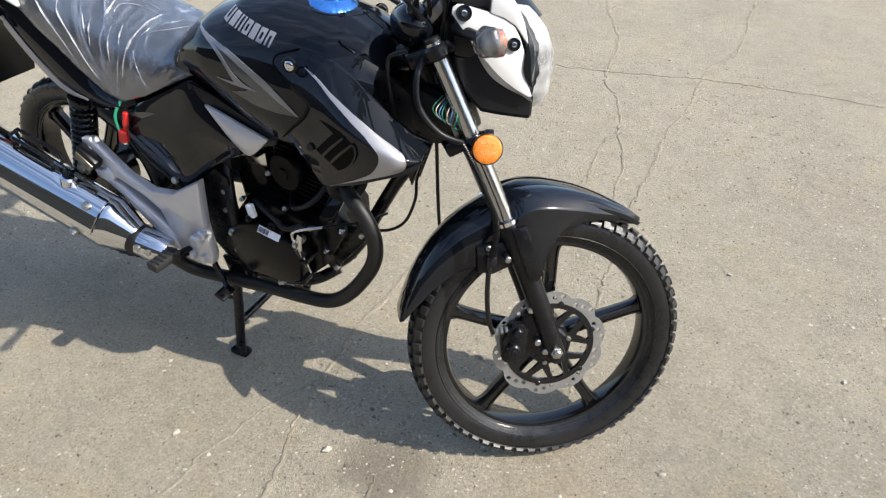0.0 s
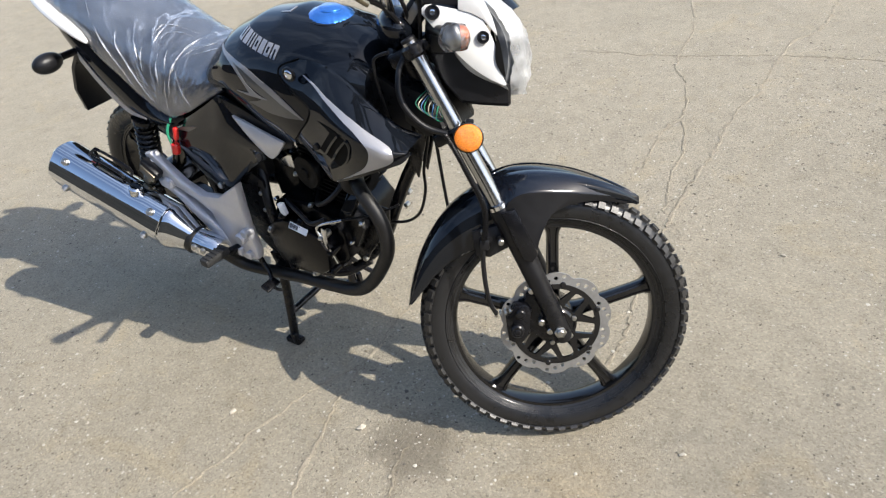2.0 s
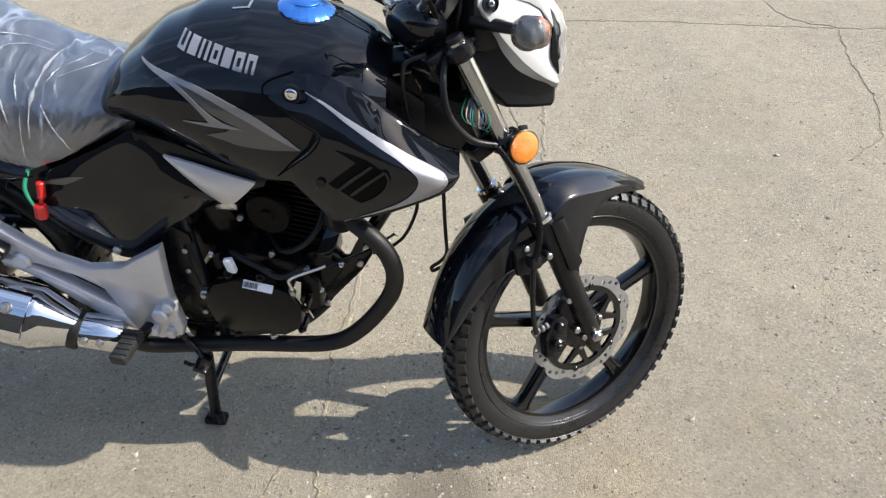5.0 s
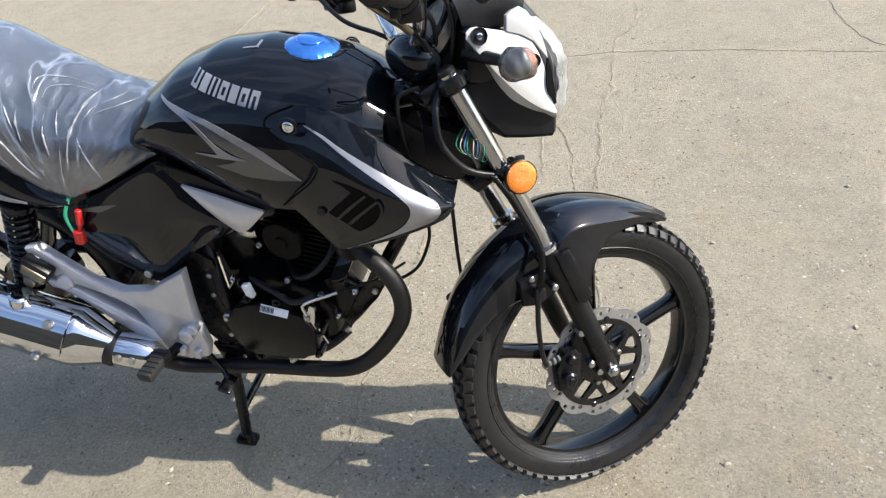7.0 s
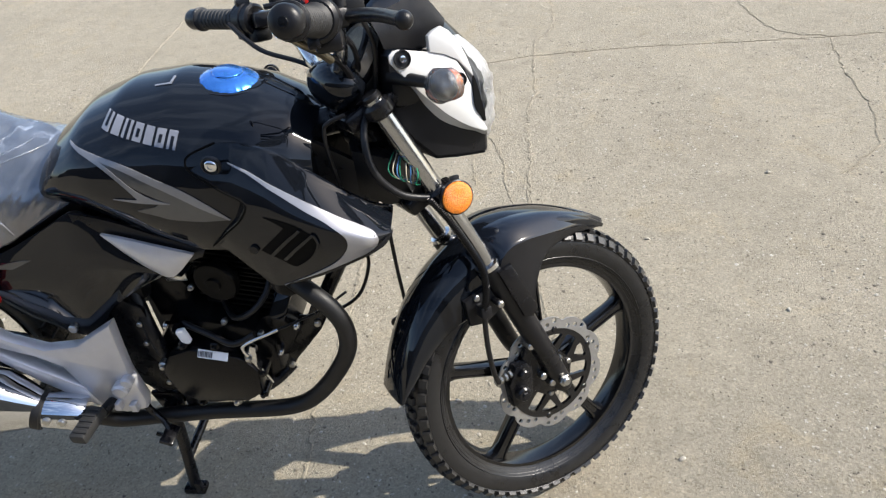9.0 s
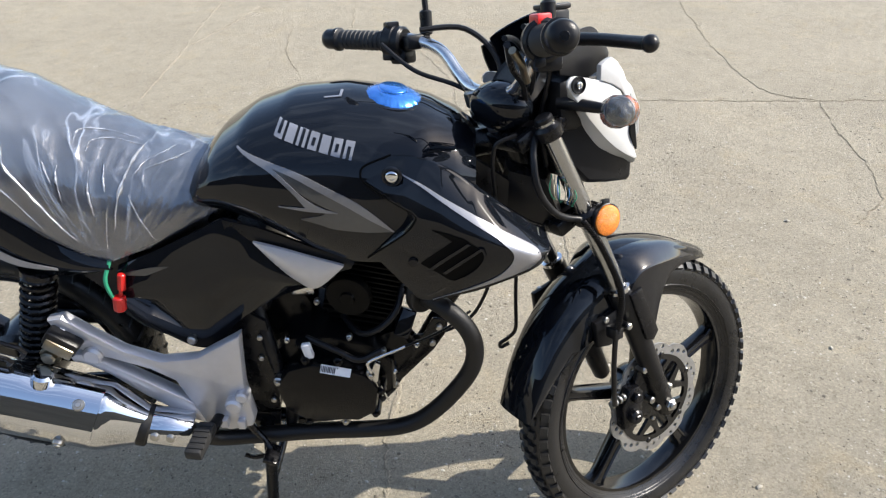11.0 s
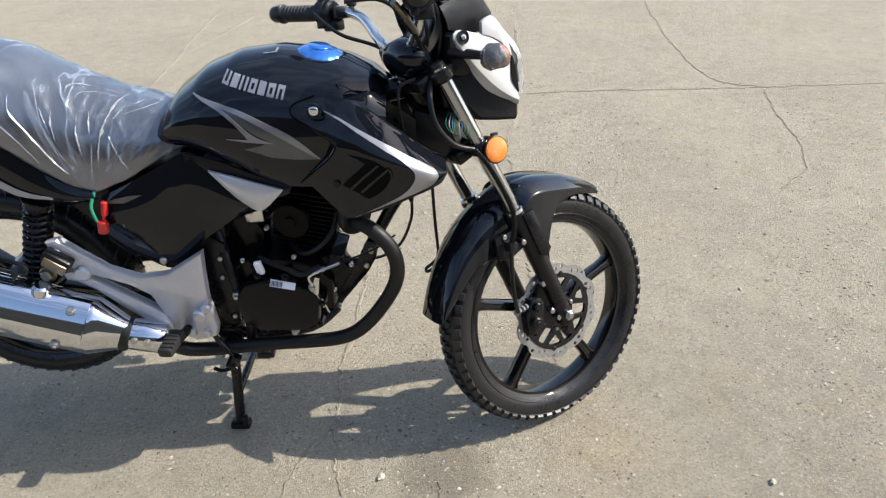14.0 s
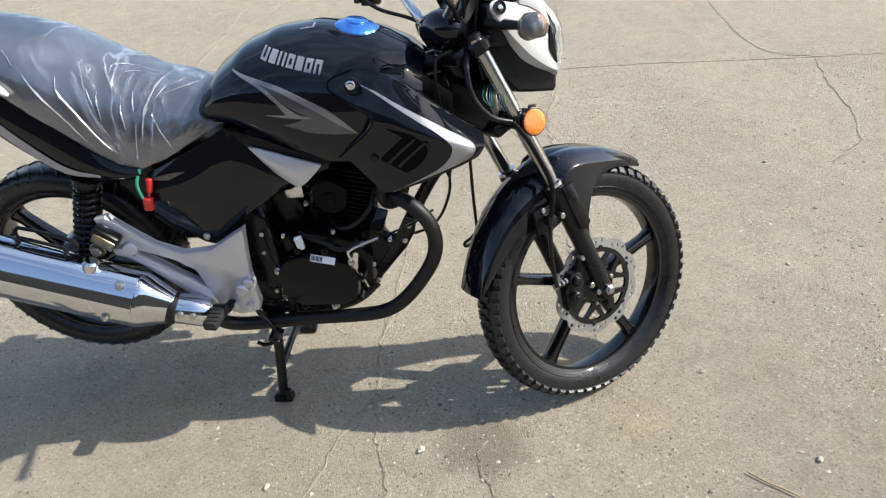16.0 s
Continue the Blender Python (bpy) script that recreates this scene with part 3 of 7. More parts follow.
hose = [(-0.192, -0.098, 0.322), (-0.206, -0.112, 0.36), (-0.214, -0.120, 0.42), (-0.214, -0.126, 0.490), (-0.207, -0.131, 0.535), (-0.211, -0.134, 0.578), (-0.232, -0.133, 0.628), (-0.254, -0.127, 0.675), (-0.275, -0.115, 0.712)]
bm = B()
tube(bm, hose, 0.0050, 10)
brake_hose = part("brake_hose", turned(bm), TRIMB, motorcycle, "black brake hose in a spiral sleeve")
bm = B()
line = resample(smooth(hose[3:], 10), 420)
pts = []
for i, p in enumerate(line):
    a = i * 0.95
    pts.append(p + Vector((math.cos(a) * 0.0056, math.sin(a) * 0.0056, 0)))
tube(bm, pts, 0.0014, 5, 0)
part("spiral_sleeve", turned(bm), ENGINE, brake_hose)
bm = B()
box(bm, (-0.211, -0.119, 0.490), (0.020, 0.026, 0.022), 0.003)
rod(bm, (-0.180, -0.10, 0.493), (-0.180, -0.122, 0.493), 0.006, 8)
part("hose_clip", turned(bm), TRIMB, brake_hose)
bm = B()
rod(bm, (-0.178, -0.104, 0.491), (-0.178, -0.125, 0.491), 0.0065, 8)
part("clip_bolt", turned(bm), ZINC, brake_hose)

# ---------------------------------------------------------------- front fender
CROWN = [(0.114, 0.533), (0.084, 0.557), (0.035, 0.583), (-0.018, 0.604), (-0.070, 0.616), (-0.115, 0.621), (-0.165, 0.616), (-0.231, 0.581), (-0.277, 0.547), (-0.318, 0.497), (-0.350, 0.438), (-0.370, 0.382), (-0.380, 0.338)]
SKIRT = [(0.110, 0.531), (0.080, 0.545), (0.030, 0.560), (-0.020, 0.562), (-0.064, 0.550), (-0.100, 0.510), (-0.140, 0.478), (-0.205, 0.466), (-0.236, 0.462), (-0.276, 0.446), (-0.318, 0.411), (-0.350, 0.372), (-0.371, 0.346)]
HALF = [0.010, 0.030, 0.044, 0.052, 0.056, 0.056, 0.056, 0.055, 0.054, 0.054, 0.053, 0.051, 0.047]
a = resample(smooth([(x, 0, z) for x, z in CROWN], 6), 60)
b = resample(smooth([(x, 0, z) for x, z in SKIRT], 6), 60)
rings = []
for i in range(60):
    w = float(np.interp(i / 59 * 12, range(13), HALF))
    c, l = a[i], b[i]
    sec = []
    for y, t in ((0.98, 1.0), (1.01, 0.75), (1.02, 0.52), (1.0, 0.36), (0.95, 0.27), (0.90, 0.22), (0.70, 0.09), (0.36, 0.015), (0.10, -0.005), (0, -0.008)):
        q = c.lerp(l, t)
        sec.append((w * y, q))
    out = [Vector((q.x, -y, q.z)) for y, q in sec] + [Vector((q.x, y, q.z)) for y, q in sec[-2::-1]]
    mid = Vector((WC.x, 0, WC.z))
    inn = []
    for p in out:
        k = Vector((p.x, p.y * 0.94, p.z))
        inn.append(k + (Vector((mid.x, 0, mid.z)) - Vector((k.x, 0, k.z))).normalized() * 0.004)
    rings.append([p + Vector((0, -0.030, 0)) for p in out + inn[::-1]])
fender = part("front_fender", rolled(loft(B(), rings)), GLOSS, motorcycle, "gloss black front mudguard")


def sheet(bm, edge_a, edge_b, nu=40, nv=10, bulge=0.0, thick=0.003):
    """Shell between two edges in space, swelling upwards between them."""
    a, b = resample(smooth(edge_a, 8), nu), resample(smooth(edge_b, 8), nu)
    rings = []
    for p, q in zip(a, b):
        top = [p.lerp(q, j / (nv - 1)) + Vector((0, 0, bulge * math.sin(math.pi * j / (nv - 1)))) for j in range(nv)]
        rings.append(top + [v - Vector((0, 0, thick)) for v in top[::-1]])
    loft(bm, rings)
    bmesh.ops.recalc_face_normals(bm, faces=bm.faces)
    return bm


# the guard spreads over the fork in a wing on each side: a top that faces the sky, and below its crease a face down to the fork
CREASE = [(-0.168, 0.085, 0.556), (-0.158, 0.087, 0.574), (-0.138, 0.086, 0.586), (-0.105, 0.082, 0.588), (-0.060, 0.072, 0.582), (-0.010, 0.058, 0.573), (0.045, 0.037, 0.559), (0.092, 0.016, 0.541), (0.113, 0.005, 0.532)]
ROOT = [(-0.190, 0.028, 0.606), (-0.172, 0.030, 0.612), (-0.150, 0.030, 0.617), (-0.112, 0.029, 0.620), (-0.066, 0.026, 0.615), (-0.014, 0.022, 0.603), (0.040, 0.014, 0.582), (0.088, 0.006, 0.556), (0.114, 0.001, 0.535)]
LOWER = [(-0.160, 0.088, 0.545), (-0.140, 0.089, 0.500), (-0.121, 0.089, 0.454), (-0.110, 0.087, 0.461), (-0.096, 0.084, 0.503), (-0.078, 0.078, 0.538), (-0.038, 0.064, 0.554), (0.020, 0.044, 0.554), (0.080, 0.020, 0.538), (0.113, 0.005, 0.530)]
for side in (False, True):
    k = 1 if side else -1
    def at_side(pts):
        return [(x, -0.030 + k * y, z) for x, y, z in pts]
    bm = B()
    sheet(bm, at_side(CREASE), at_side(ROOT), 50, 14, 0.009)
    wing = part("fender_wing", turned(bm), FENDER, fender, "gloss black wing of the mudguard", angle=50)
    bm = B()
    sheet(bm, at_side(CREASE), at_side(LOWER), 50, 8, 0.0, 0.002)
    part("wing_face", turned(bm), TRIMB, wing, angle=50)
    s = 1 if side else -1
    bm = B()
    slab(bm, [(-0.176, 0.552), (-0.148, 0.560), (-0.104, 0.462), (-0.116, 0.444), (-0.134, 0.450)], s * 0.124, s * 0.092, 0.004)
    part("fork_guard", turned(bm), FRAMEB, fender)
    bm = B()
    slab(bm, [(-0.235, 0.505), (-0.180, 0.520), (-0.160, 0.470), (-0.200, 0.450), (-0.230, 0.455)], s * 0.098, s * 0.084, 0.004)
    part("fender_stay", turned(bm), TRIMB, fender)
    bm = B()
    rod(bm, (-0.212, s * 0.09, 0.506), (-0.212, s * 0.102, 0.506), 0.006, 8)
    part("stay_bolt", turned(bm), ZINC, fender)

# ---------------------------------------------------------------- handlebar and controls
bar = [(-0.480, -0.316, 1.022), (-0.432, -0.232, 1.015), (-0.402, -0.190, 1.014), (-0.376, -0.135, 0.994), (-0.366, -0.090, 0.950), (-0.364, -0.055, 0.930), (-0.364, 0, 0.926)]
bar = bar + [(x, -y, z) for x, y, z in bar[-2::-1]]
bm = B()
tube(bm, bar, 0.0110, 16, 8)
handlebar = part("handlebar", turned(bm), STEEL, motorcycle, "chromed tubular handlebar")
for s in (-1, 1):
    d = Vector((-0.020 / 0.117, s * 1.0, -0.012 / 0.117 * 1.0)).normalized()
    p0, p1 = Vector((-0.428, s * 0.224, 1.014)), Vector((-0.484, s * 0.324, 1.023))
    bm = B()
    tube(bm, [p0.lerp(p1, t) for t in (0, 0.03, 0.06, 0.1, 0.5, 0.93, 0.97, 1.0)], [0.020, 0.0215, 0.0215, 0.0170, 0.0168, 0.0170, 0.0205, 0.0190], 20, 0)
    grip = part("grip", turned(bm), GRIP, handlebar, "black ribbed rubber grip")
    for i in range(9):
        bm = B()
        c = p0.lerp(p1, 0.16 + 0.085 * i)
        tube(bm, [c - (p1 - p0) * 0.012, c, c + (p1 - p0) * 0.012], [0.0165, 0.0182, 0.0165], 20, 0)
        part("rib", turned(bm), GRIP, grip)
    bm = B()
    e = (p1 - p0).normalized()
    tube(bm, [p1 - e * 0.005, p1 - e * 0.002, p1 + e * 0.004, p1 + e * 0.006, p1 + e * 0.022, p1 + e * 0.029, p1 + e * 0.032], [0.017, 0.0215, 0.0215, 0.0185, 0.0190, 0.0165, 0.009], 28, 0)
    part("bar_end", turned(bm), TRIMB, grip, "rounded black bar end weight", angle=50)
    bm = B()
    rod(bm, p1 + e * 0.030, p1 + e * 0.0332, 0.0060, 14)
    rod(bm, p1 + e * 0.032, p1 + e * 0.0342, 0.0022, 4)
    part("bar_end_screw", turned(bm), ENGINE, grip)
    bm = B()
    c = Vector((-0.422, s * 0.212, 1.012))
    m = Matrix.Rotation(s * radians(23), 4, "Z")
    ax = (p1 - p0).normalized()
    g0 = p0 - ax * 0.034
    tube(bm, [g0, g0 + ax * 0.004, g0 + ax * 0.016, g0 + ax * 0.018, g0 + ax * 0.036, g0 + ax * 0.040], [0.022, 0.0265, 0.0265, 0.0285, 0.0285, 0.024], 28, 0)
    box(bm, c + Vector((0.010, s * -0.004, -0.026)), (0.036, 0.036, 0.026), 0.006, m)
    box(bm, c + Vector((-0.012, s * 0.006, -0.024)), (0.016, 0.024, 0.014), 0.003, m)
    sw = part("switch_housing", turned(bm), TRIMB, handlebar, "black plastic switch housing")
    bm = B()
    box(bm, c + Vector((-0.004, s * 0.004, 0.0285)), (0.024, 0.020, 0.014), 0.003)
    part("switch_button", turned(bm), RED if s < 0 else TRIMB, sw, "red stop switch" if s < 0 else "")
    # lever and its perch
    bm = B()
    box(bm, (-0.398, s * 0.180, 1.010), (0.048, 0.030, 0.026), 0.006)
    lv = part("lever_perch", turned(bm), TRIMB, handlebar)
    bm = B()
    tube(bm, [(-0.384, s * 0.176, 1.010), (-0.364, s * 0.205, 1.0095), (-0.358, s * 0.250, 1.0085), (-0.360, s * 0.300, 1.006), (-0.364, s * 0.342, 1.004)], [0.0110, 0.0105, 0.0100, 0.0098, 0.0100], 14, 6, 0.85)
    bmesh.ops.create_uvsphere(bm, u_segments=12, v_segments=8, radius=0.0112, matrix=Matrix.Translation((-0.3645, s * 0.345, 1.004)))
    part("lever", turned(bm), TRIMB, lv, "black hand lever with a ball end")
    # mirror on its stalk
    bm = B()
    tube(bm, [(-0.380, s * 0.172, 1.010), (-0.378, s * 0.172, 1.08), (-0.385, s * 0.180, 1.16), (-0.410, s * 0.200, 1.25), (-0.440, s * 0.235, 1.33)], 0.0055, 10)
    rod(bm, (-0.379, s * 0.172, 1.020), (-0.378, s * 0.172, 1.062), 0.011, 14)
    mirror = part("mirror_stalk", turned(bm), TRIMB, handlebar)
    bm = B()
    bmesh.ops.create_uvsphere(bm, u_segments=24, v_segments=14, radius=1, matrix=Matrix.Translation((-0.458, s * 0.255, 1.355)) @ Matrix.Rotation(s * radians(-12), 4, "Z") @ Matrix.Diagonal((0.020, 0.068, 0.043, 1)))
    part("mirror_shell", turned(bm), TRIMB, mirror)
    bm = B()
    lathe(bm, [(0, 0), (0.9, 0), (1.0, 0.1)], Matrix.Translation((-0.4785, s * 0.255, 1.355)) @ Matrix.Rotation(s * radians(-12), 4, "Z") @ Matrix.Rotation(radians(-90), 4, "Y") @ Matrix.Diagonal((0.036, 0.058, 0.004, 1)), 32)
    part("mirror_glass", turned(bm), CHROME, mirror)
# brake fluid reservoir on the right
bm = B()
box(bm, (-0.362, -0.160, 1.026), (0.034, 0.038, 0.048), 0.005)
res = part("brake_reservoir", turned(bm), TRIMB, handlebar, "black brake fluid reservoir")
bm = B()
box(bm, (-0.362, -0.160, 1.053), (0.037, 0.041, 0.008), 0.003)
part("reservoir_lid", turned(bm), TRIMB, res)
# cables looping from the controls to the head
for i, pts in enumerate((
    [(-0.405, -0.150, 1.030), (-0.345, -0.110, 1.020), (-0.310, -0.085, 0.960), (-0.312, -0.060, 0.880), (-0.300, -0.055, 0.80)],
    [(-0.462, -0.190, 1.012), (-0.420, -0.140, 0.975), (-0.370, -0.095, 0.945), (-0.340, -0.060, 0.90)],
    [(-0.462, -0.185, 1.020), (-0.400, -0.125, 1.010), (-0.345, -0.090, 0.965), (-0.330, -0.05, 0.905)],
    [(-0.405, 0.150, 1.030), (-0.330, 0.120, 1.025), (-0.295, 0.075, 0.965), (-0.310, 0.05, 0.86)],
    [(-0.462, 0.190, 1.012), (-0.430, 0.135, 0.965), (-0.375, 0.090, 0.935), (-0.335, 0.05, 0.90)],
)):
    bm = B()
    tube(bm, pts, 0.0042 + 0.0008 * (i % 2), 8)
    part("control_cable", turned(bm), TRIMB, handlebar)
bm = B()
tube(bm, [(-0.470, -0.212, 1.006), (-0.440, -0.190, 0.985), (-0.415, -0.160, 0.970), (-0.395, -0.140, 0.955)], 0.0055, 10)
part("cable_elbow", turned(bm), BRASS, handlebar, "bent brass throttle elbow")

# instrument pod behind the screen: a rounded black housing, and the dial's rim under cloudy film
bm = B()
bmesh.ops.create_uvsphere(bm, u_segments=36, v_segments=22, radius=1, matrix=Matrix.Translation((-0.356, -0.014, 0.905)) @ Matrix.Rotation(radians(35), 4, "Y") @ Matrix.Diagonal((0.044, 0.066, 0.040, 1)))
for v in bm.verts:
    v.co += (v.co - Vector((-0.356, -0.014, 0.905))).normalized() * (0.003 * noise.noise(v.co * 22))
pod = part("instrument_pod", turned(bm), GLOSS, motorcycle, "glossy black instrument housing")
dialm = Matrix.Translation((-0.322, -0.014, 0.940)) @ Matrix.Rotation(radians(-52), 4, "Y")
bm = B()
lathe(bm, [(0.0, 0.010), (0.046, 0.010), (0.050, 0.013), (0.053, 0.010), (0.053, -0.016), (0.046, -0.026), (0.0, -0.028)], dialm, 40)
dial = part("dial", turned(bm), TRIMB, pod, "black round dial housing")
bm = B()
lathe(bm, [(0.0535, 0.004), (0.0560, 0.004), (0.0560, -0.012), (0.0535, -0.012), (0.0535, 0.004)], dialm, 40)
part("dial_rim", turned(bm), HAZE, dial, "dial rim under cloudy brown film")
for k in (-1, 1):
    bm = B()
    rod(bm, (-0.366, k * 0.052, 0.900), (-0.372, k * 0.052, 0.928), 0.0125, 6)
    part("bar_clamp_bolt", turned(bm), ZINC, pod)

# ---------------------------------------------------------------- headlight cowl
FACE = [(-0.204, 0.950), (-0.190, 0.938), (-0.174, 0.918), (-0.158, 0.888), (-0.151, 0.840), (-0.162, 0.772)]
face = resample(smooth([(x, 0, z) for x, z in FACE], 8), 26)
rings = []
for p in face:
    w = float(np.interp(p.z, [0.77, 0.80, 0.88, 0.95, 0.975], [0.060, 0.086, 0.104, 0.092, 0.066]))
    ring = []
    for k in range(25):
        s = -1 + 2 * k / 24
        ring.append(Vector((p.x + 0.036 * (1 - abs(s) ** 4.0), s * w, p.z - 0.008 * (1 - s * s))))
    rings.append(ring + [v + Vector((-0.012, -v.y * 0.06, 0)) for v in ring[::-1]])
headlight = part("headlight", turned(loft(B(), rings)), LENS, motorcycle, "white headlight fairing wrapped in foam film")
rings = []
for p in face:
    w = float(np.interp(p.z, [0.77, 0.80, 0.88, 0.95, 0.975], [0.060, 0.086, 0.104, 0.092, 0.066])) + 0.002
    ring = []
    for k in range(41):
        s = -1 + 2 * k / 40
        n = noise.noise(Vector((s * 5, p.z * 40, 3.1))) * 0.005 + noise.noise(Vector((s * 14, p.z * 90, 7.7))) * 0.004
        ring.append(Vector((p.x + 0.008 + n + 0.038 * (1 - abs(s) ** 6.0), s * w, p.z - 0.008 * (1 - s * s))))
    rings.append(ring)
part("film_wrap", turned(loft(B(), rings, closed=False)), FOAM, headlight, "crumpled white foam film over the headlight")
PANEL = [(-0.3035, 0.932), (-0.3030, 0.942), (-0.2960, 0.9475), (-0.2860, 0.9480), (-0.2390, 0.9360), (-0.2150, 0.9270), (-0.1950, 0.9150), (-0.1840, 0.8950), (-0.1760, 0.8750), (-0.1715, 0.8550), (-0.1690, 0.8350), (-0.1640, 0.8170), (-0.1560, 0.7985), (-0.1620, 0.7970), (-0.1850, 0.8090), (-0.2060, 0.8230), (-0.2260, 0.8400), (-0.2440, 0.8590), (-0.2600, 0.8770), (-0.2780, 0.9000), (-0.2940, 0.9200)]
BLOCK = [(-0.2390, 0.9355), (-0.2375, 0.9590), (-0.2280, 0.9650), (-0.2150, 0.9690), (-0.2030, 0.9610), (-0.1900, 0.9440), (-0.1790, 0.9200), (-0.1730, 0.9000), (-0.1700, 0.8850), (-0.1790, 0.8960), (-0.1950, 0.9160), (-0.2150, 0.9275)]
for side in (False, True):
    s = 1 if side else -1
    yb = lambda x, z: -0.119 + 0.30 * max(0.0, x + 0.200) ** 1.3

    def splay(bm):
        for v in bm.verts:
            v.co.y -= s * 0.10 * max(0.0, v.co.x + 0.200) ** 1.2
        return bm

    bm = B()
    slab(bm, PANEL, s * 0.119, s * 0.114, 0.0016)
    panel = part("side_panel", turned(splay(bm)), WHITE, headlight, "white plastic fairing side", angle=25)
    bm = B()
    slab(bm, BLOCK, s * 0.1215, s * 0.110, 0.0018)
    part("brow_panel", turned(splay(bm)), WHITE, panel, "raised white brow above the headlight", angle=25)
    bm = B()
    patch(bm, [(-0.3030, 0.932), (-0.2780, 0.9000), (-0.2600, 0.8770), (-0.2440, 0.8590), (-0.2260, 0.8400), (-0.2060, 0.8230), (-0.1850, 0.8090), (-0.1580, 0.7975)],
          [(-0.2900, 0.922), (-0.2700, 0.895), (-0.2560, 0.872), (-0.2420, 0.842), (-0.2260, 0.820), (-0.2070, 0.806), (-0.1780, 0.794), (-0.1520, 0.787)],
          lambda u, v, x, z: -0.117 + 0.10 * max(0.0, x + 0.200) ** 1.2 + 0.034 * v * min(1.0, 6 * u + 0.3) * min(1.0, 8 * (1 - u) + 0.3), 40, 6, 0.004, side)
    part("panel_lower_edge", turned(bm), WHITE, panel)
    for sx, sy, sz, k in ((-0.284, 0.1195, 0.934, 0.95), (-0.196, 0.1195, 0.886, 0.8)):
        turn = Matrix.Rotation(radians(-90 if side else 90), 4, "X")
        bm = B()
        lathe(bm, [(0.0, 0.0012), (0.0118 * k, 0.0012), (0.0128 * k, 0.004), (0.0140 * k, 0.004), (0.0140 * k, 0.0), (0.0, 0.0)], Matrix.Translation((sx, s * sy, sz)) @ turn, 28)
        part("screw_cup", turned(bm), TRIMB, panel)
        bm = B()
        lathe(bm, [(0.0, 0.0035), (0.0028, 0.0035), (0.0032, 0.0052), (0.0056 * k, 0.0050), (0.0062 * k, 0.0012)], Matrix.Translation((sx, s * sy, sz)) @ turn, 24)
        part("fairing_screw", turned(bm), CHROME, panel)
    # flat black patch painting the shade inside the vent
    bm = B()
    patch(bm, [(-0.171, 0.889), (-0.166, 0.872), (-0.162, 0.847), (-0.158, 0.815)], [(-0.172, 0.886), (-0.175, 0.862), (-0.174, 0.837), (-0.160, 0.813)],
          lambda u, v, x, z: yb(x, z) - 0.004, 16, 5, 0.003, side)
    part("side_vent", turned(bm), RECESS_SHADE, panel)
    # front turn signal, bagged
    bm = B()
    tube(bm, [(-0.290, s * 0.080, 0.906), (-0.278, s * 0.110, 0.903), (-0.262, s * 0.140, 0.898), (-0.254, s * 0.150, 0.896)], [0.0120, 0.0105, 0.0090, 0.0085], 16, 3)
    ts = part("turn_signal", turned(bm), TRIMB, motorcycle, "front turn signal in a clear plastic bag")
    bm = B()
    m = Matrix.Translation((-0.246, s * 0.170, 0.893)) @ Matrix.Rotation(s * radians(-8), 4, "Z")
    bmesh.ops.create_uvsphere(bm, u_segments=28, v_segments=18, radius=1, matrix=m @ Matrix.Diagonal((0.0215, 0.0250, 0.0225, 1)))
    part("signal_body", turned(bm), TRIMB, ts)
    bm = B()
    bmesh.ops.create_uvsphere(bm, u_segments=28, v_segments=18, radius=1, matrix=m @ Matrix.Translation((0.0100, 0, 0)) @ Matrix.Diagonal((0.0165, 0.0238, 0.0212, 1)))
    part("signal_lens", turned(bm), AMBER, ts, "amber signal lens")
    bm = B()
    bmesh.ops.create_uvsphere(bm, u_segments=64, v_segments=44, radius=1, matrix=m @ Matrix.Translation((-0.001, 0, 0)) @ Matrix.Diagonal((0.0275, 0.0285, 0.0250, 1)))
    for v in bm.verts:
        fold = 1 - abs(noise.noise(v.co * 38 + Vector((s, 0, 0)))) * 2.2
        v.co += (v.co - m.translation).normalized() * (0.003 * max(0.0, fold) ** 3 + 0.003 * noise.noise(v.co * 60))
    part("plastic_bag", turned(bm), BAG, ts, "clear crumpled plastic bag", angle=180)
# black lower housing, flat-sided, with a level underside
bm = B()
rings = []
for x, zt, zb, w in ((-0.296, 0.905, 0.850, 0.070), (-0.270, 0.888, 0.800, 0.084), (-0.240, 0.868, 0.766, 0.092), (-0.205, 0.824, 0.7605, 0.096), (-0.175, 0.808, 0.757, 0.096), (-0.153, 0.797, 0.7545, 0.094), (-0.148, 0.795, 0.757, 0.091)):
    rings.append([Vector((x, y * w, z)) for y, z in ((-1.04, zt), (-1, zb + 0.006), (-0.94, zb), (0.94, zb), (1, zb + 0.006), (1.04, zt))])
part("headlight_housing", turned(loft(bm, rings)), TRIMB, headlight, "black plastic lower headlight housing", angle=25)
bm = B()
box(bm, (-0.245, 0, 0.90), (0.11, 0.19, 0.09), 0.02)
part("headlight_shell", turned(bm), TRIMB, headlight)
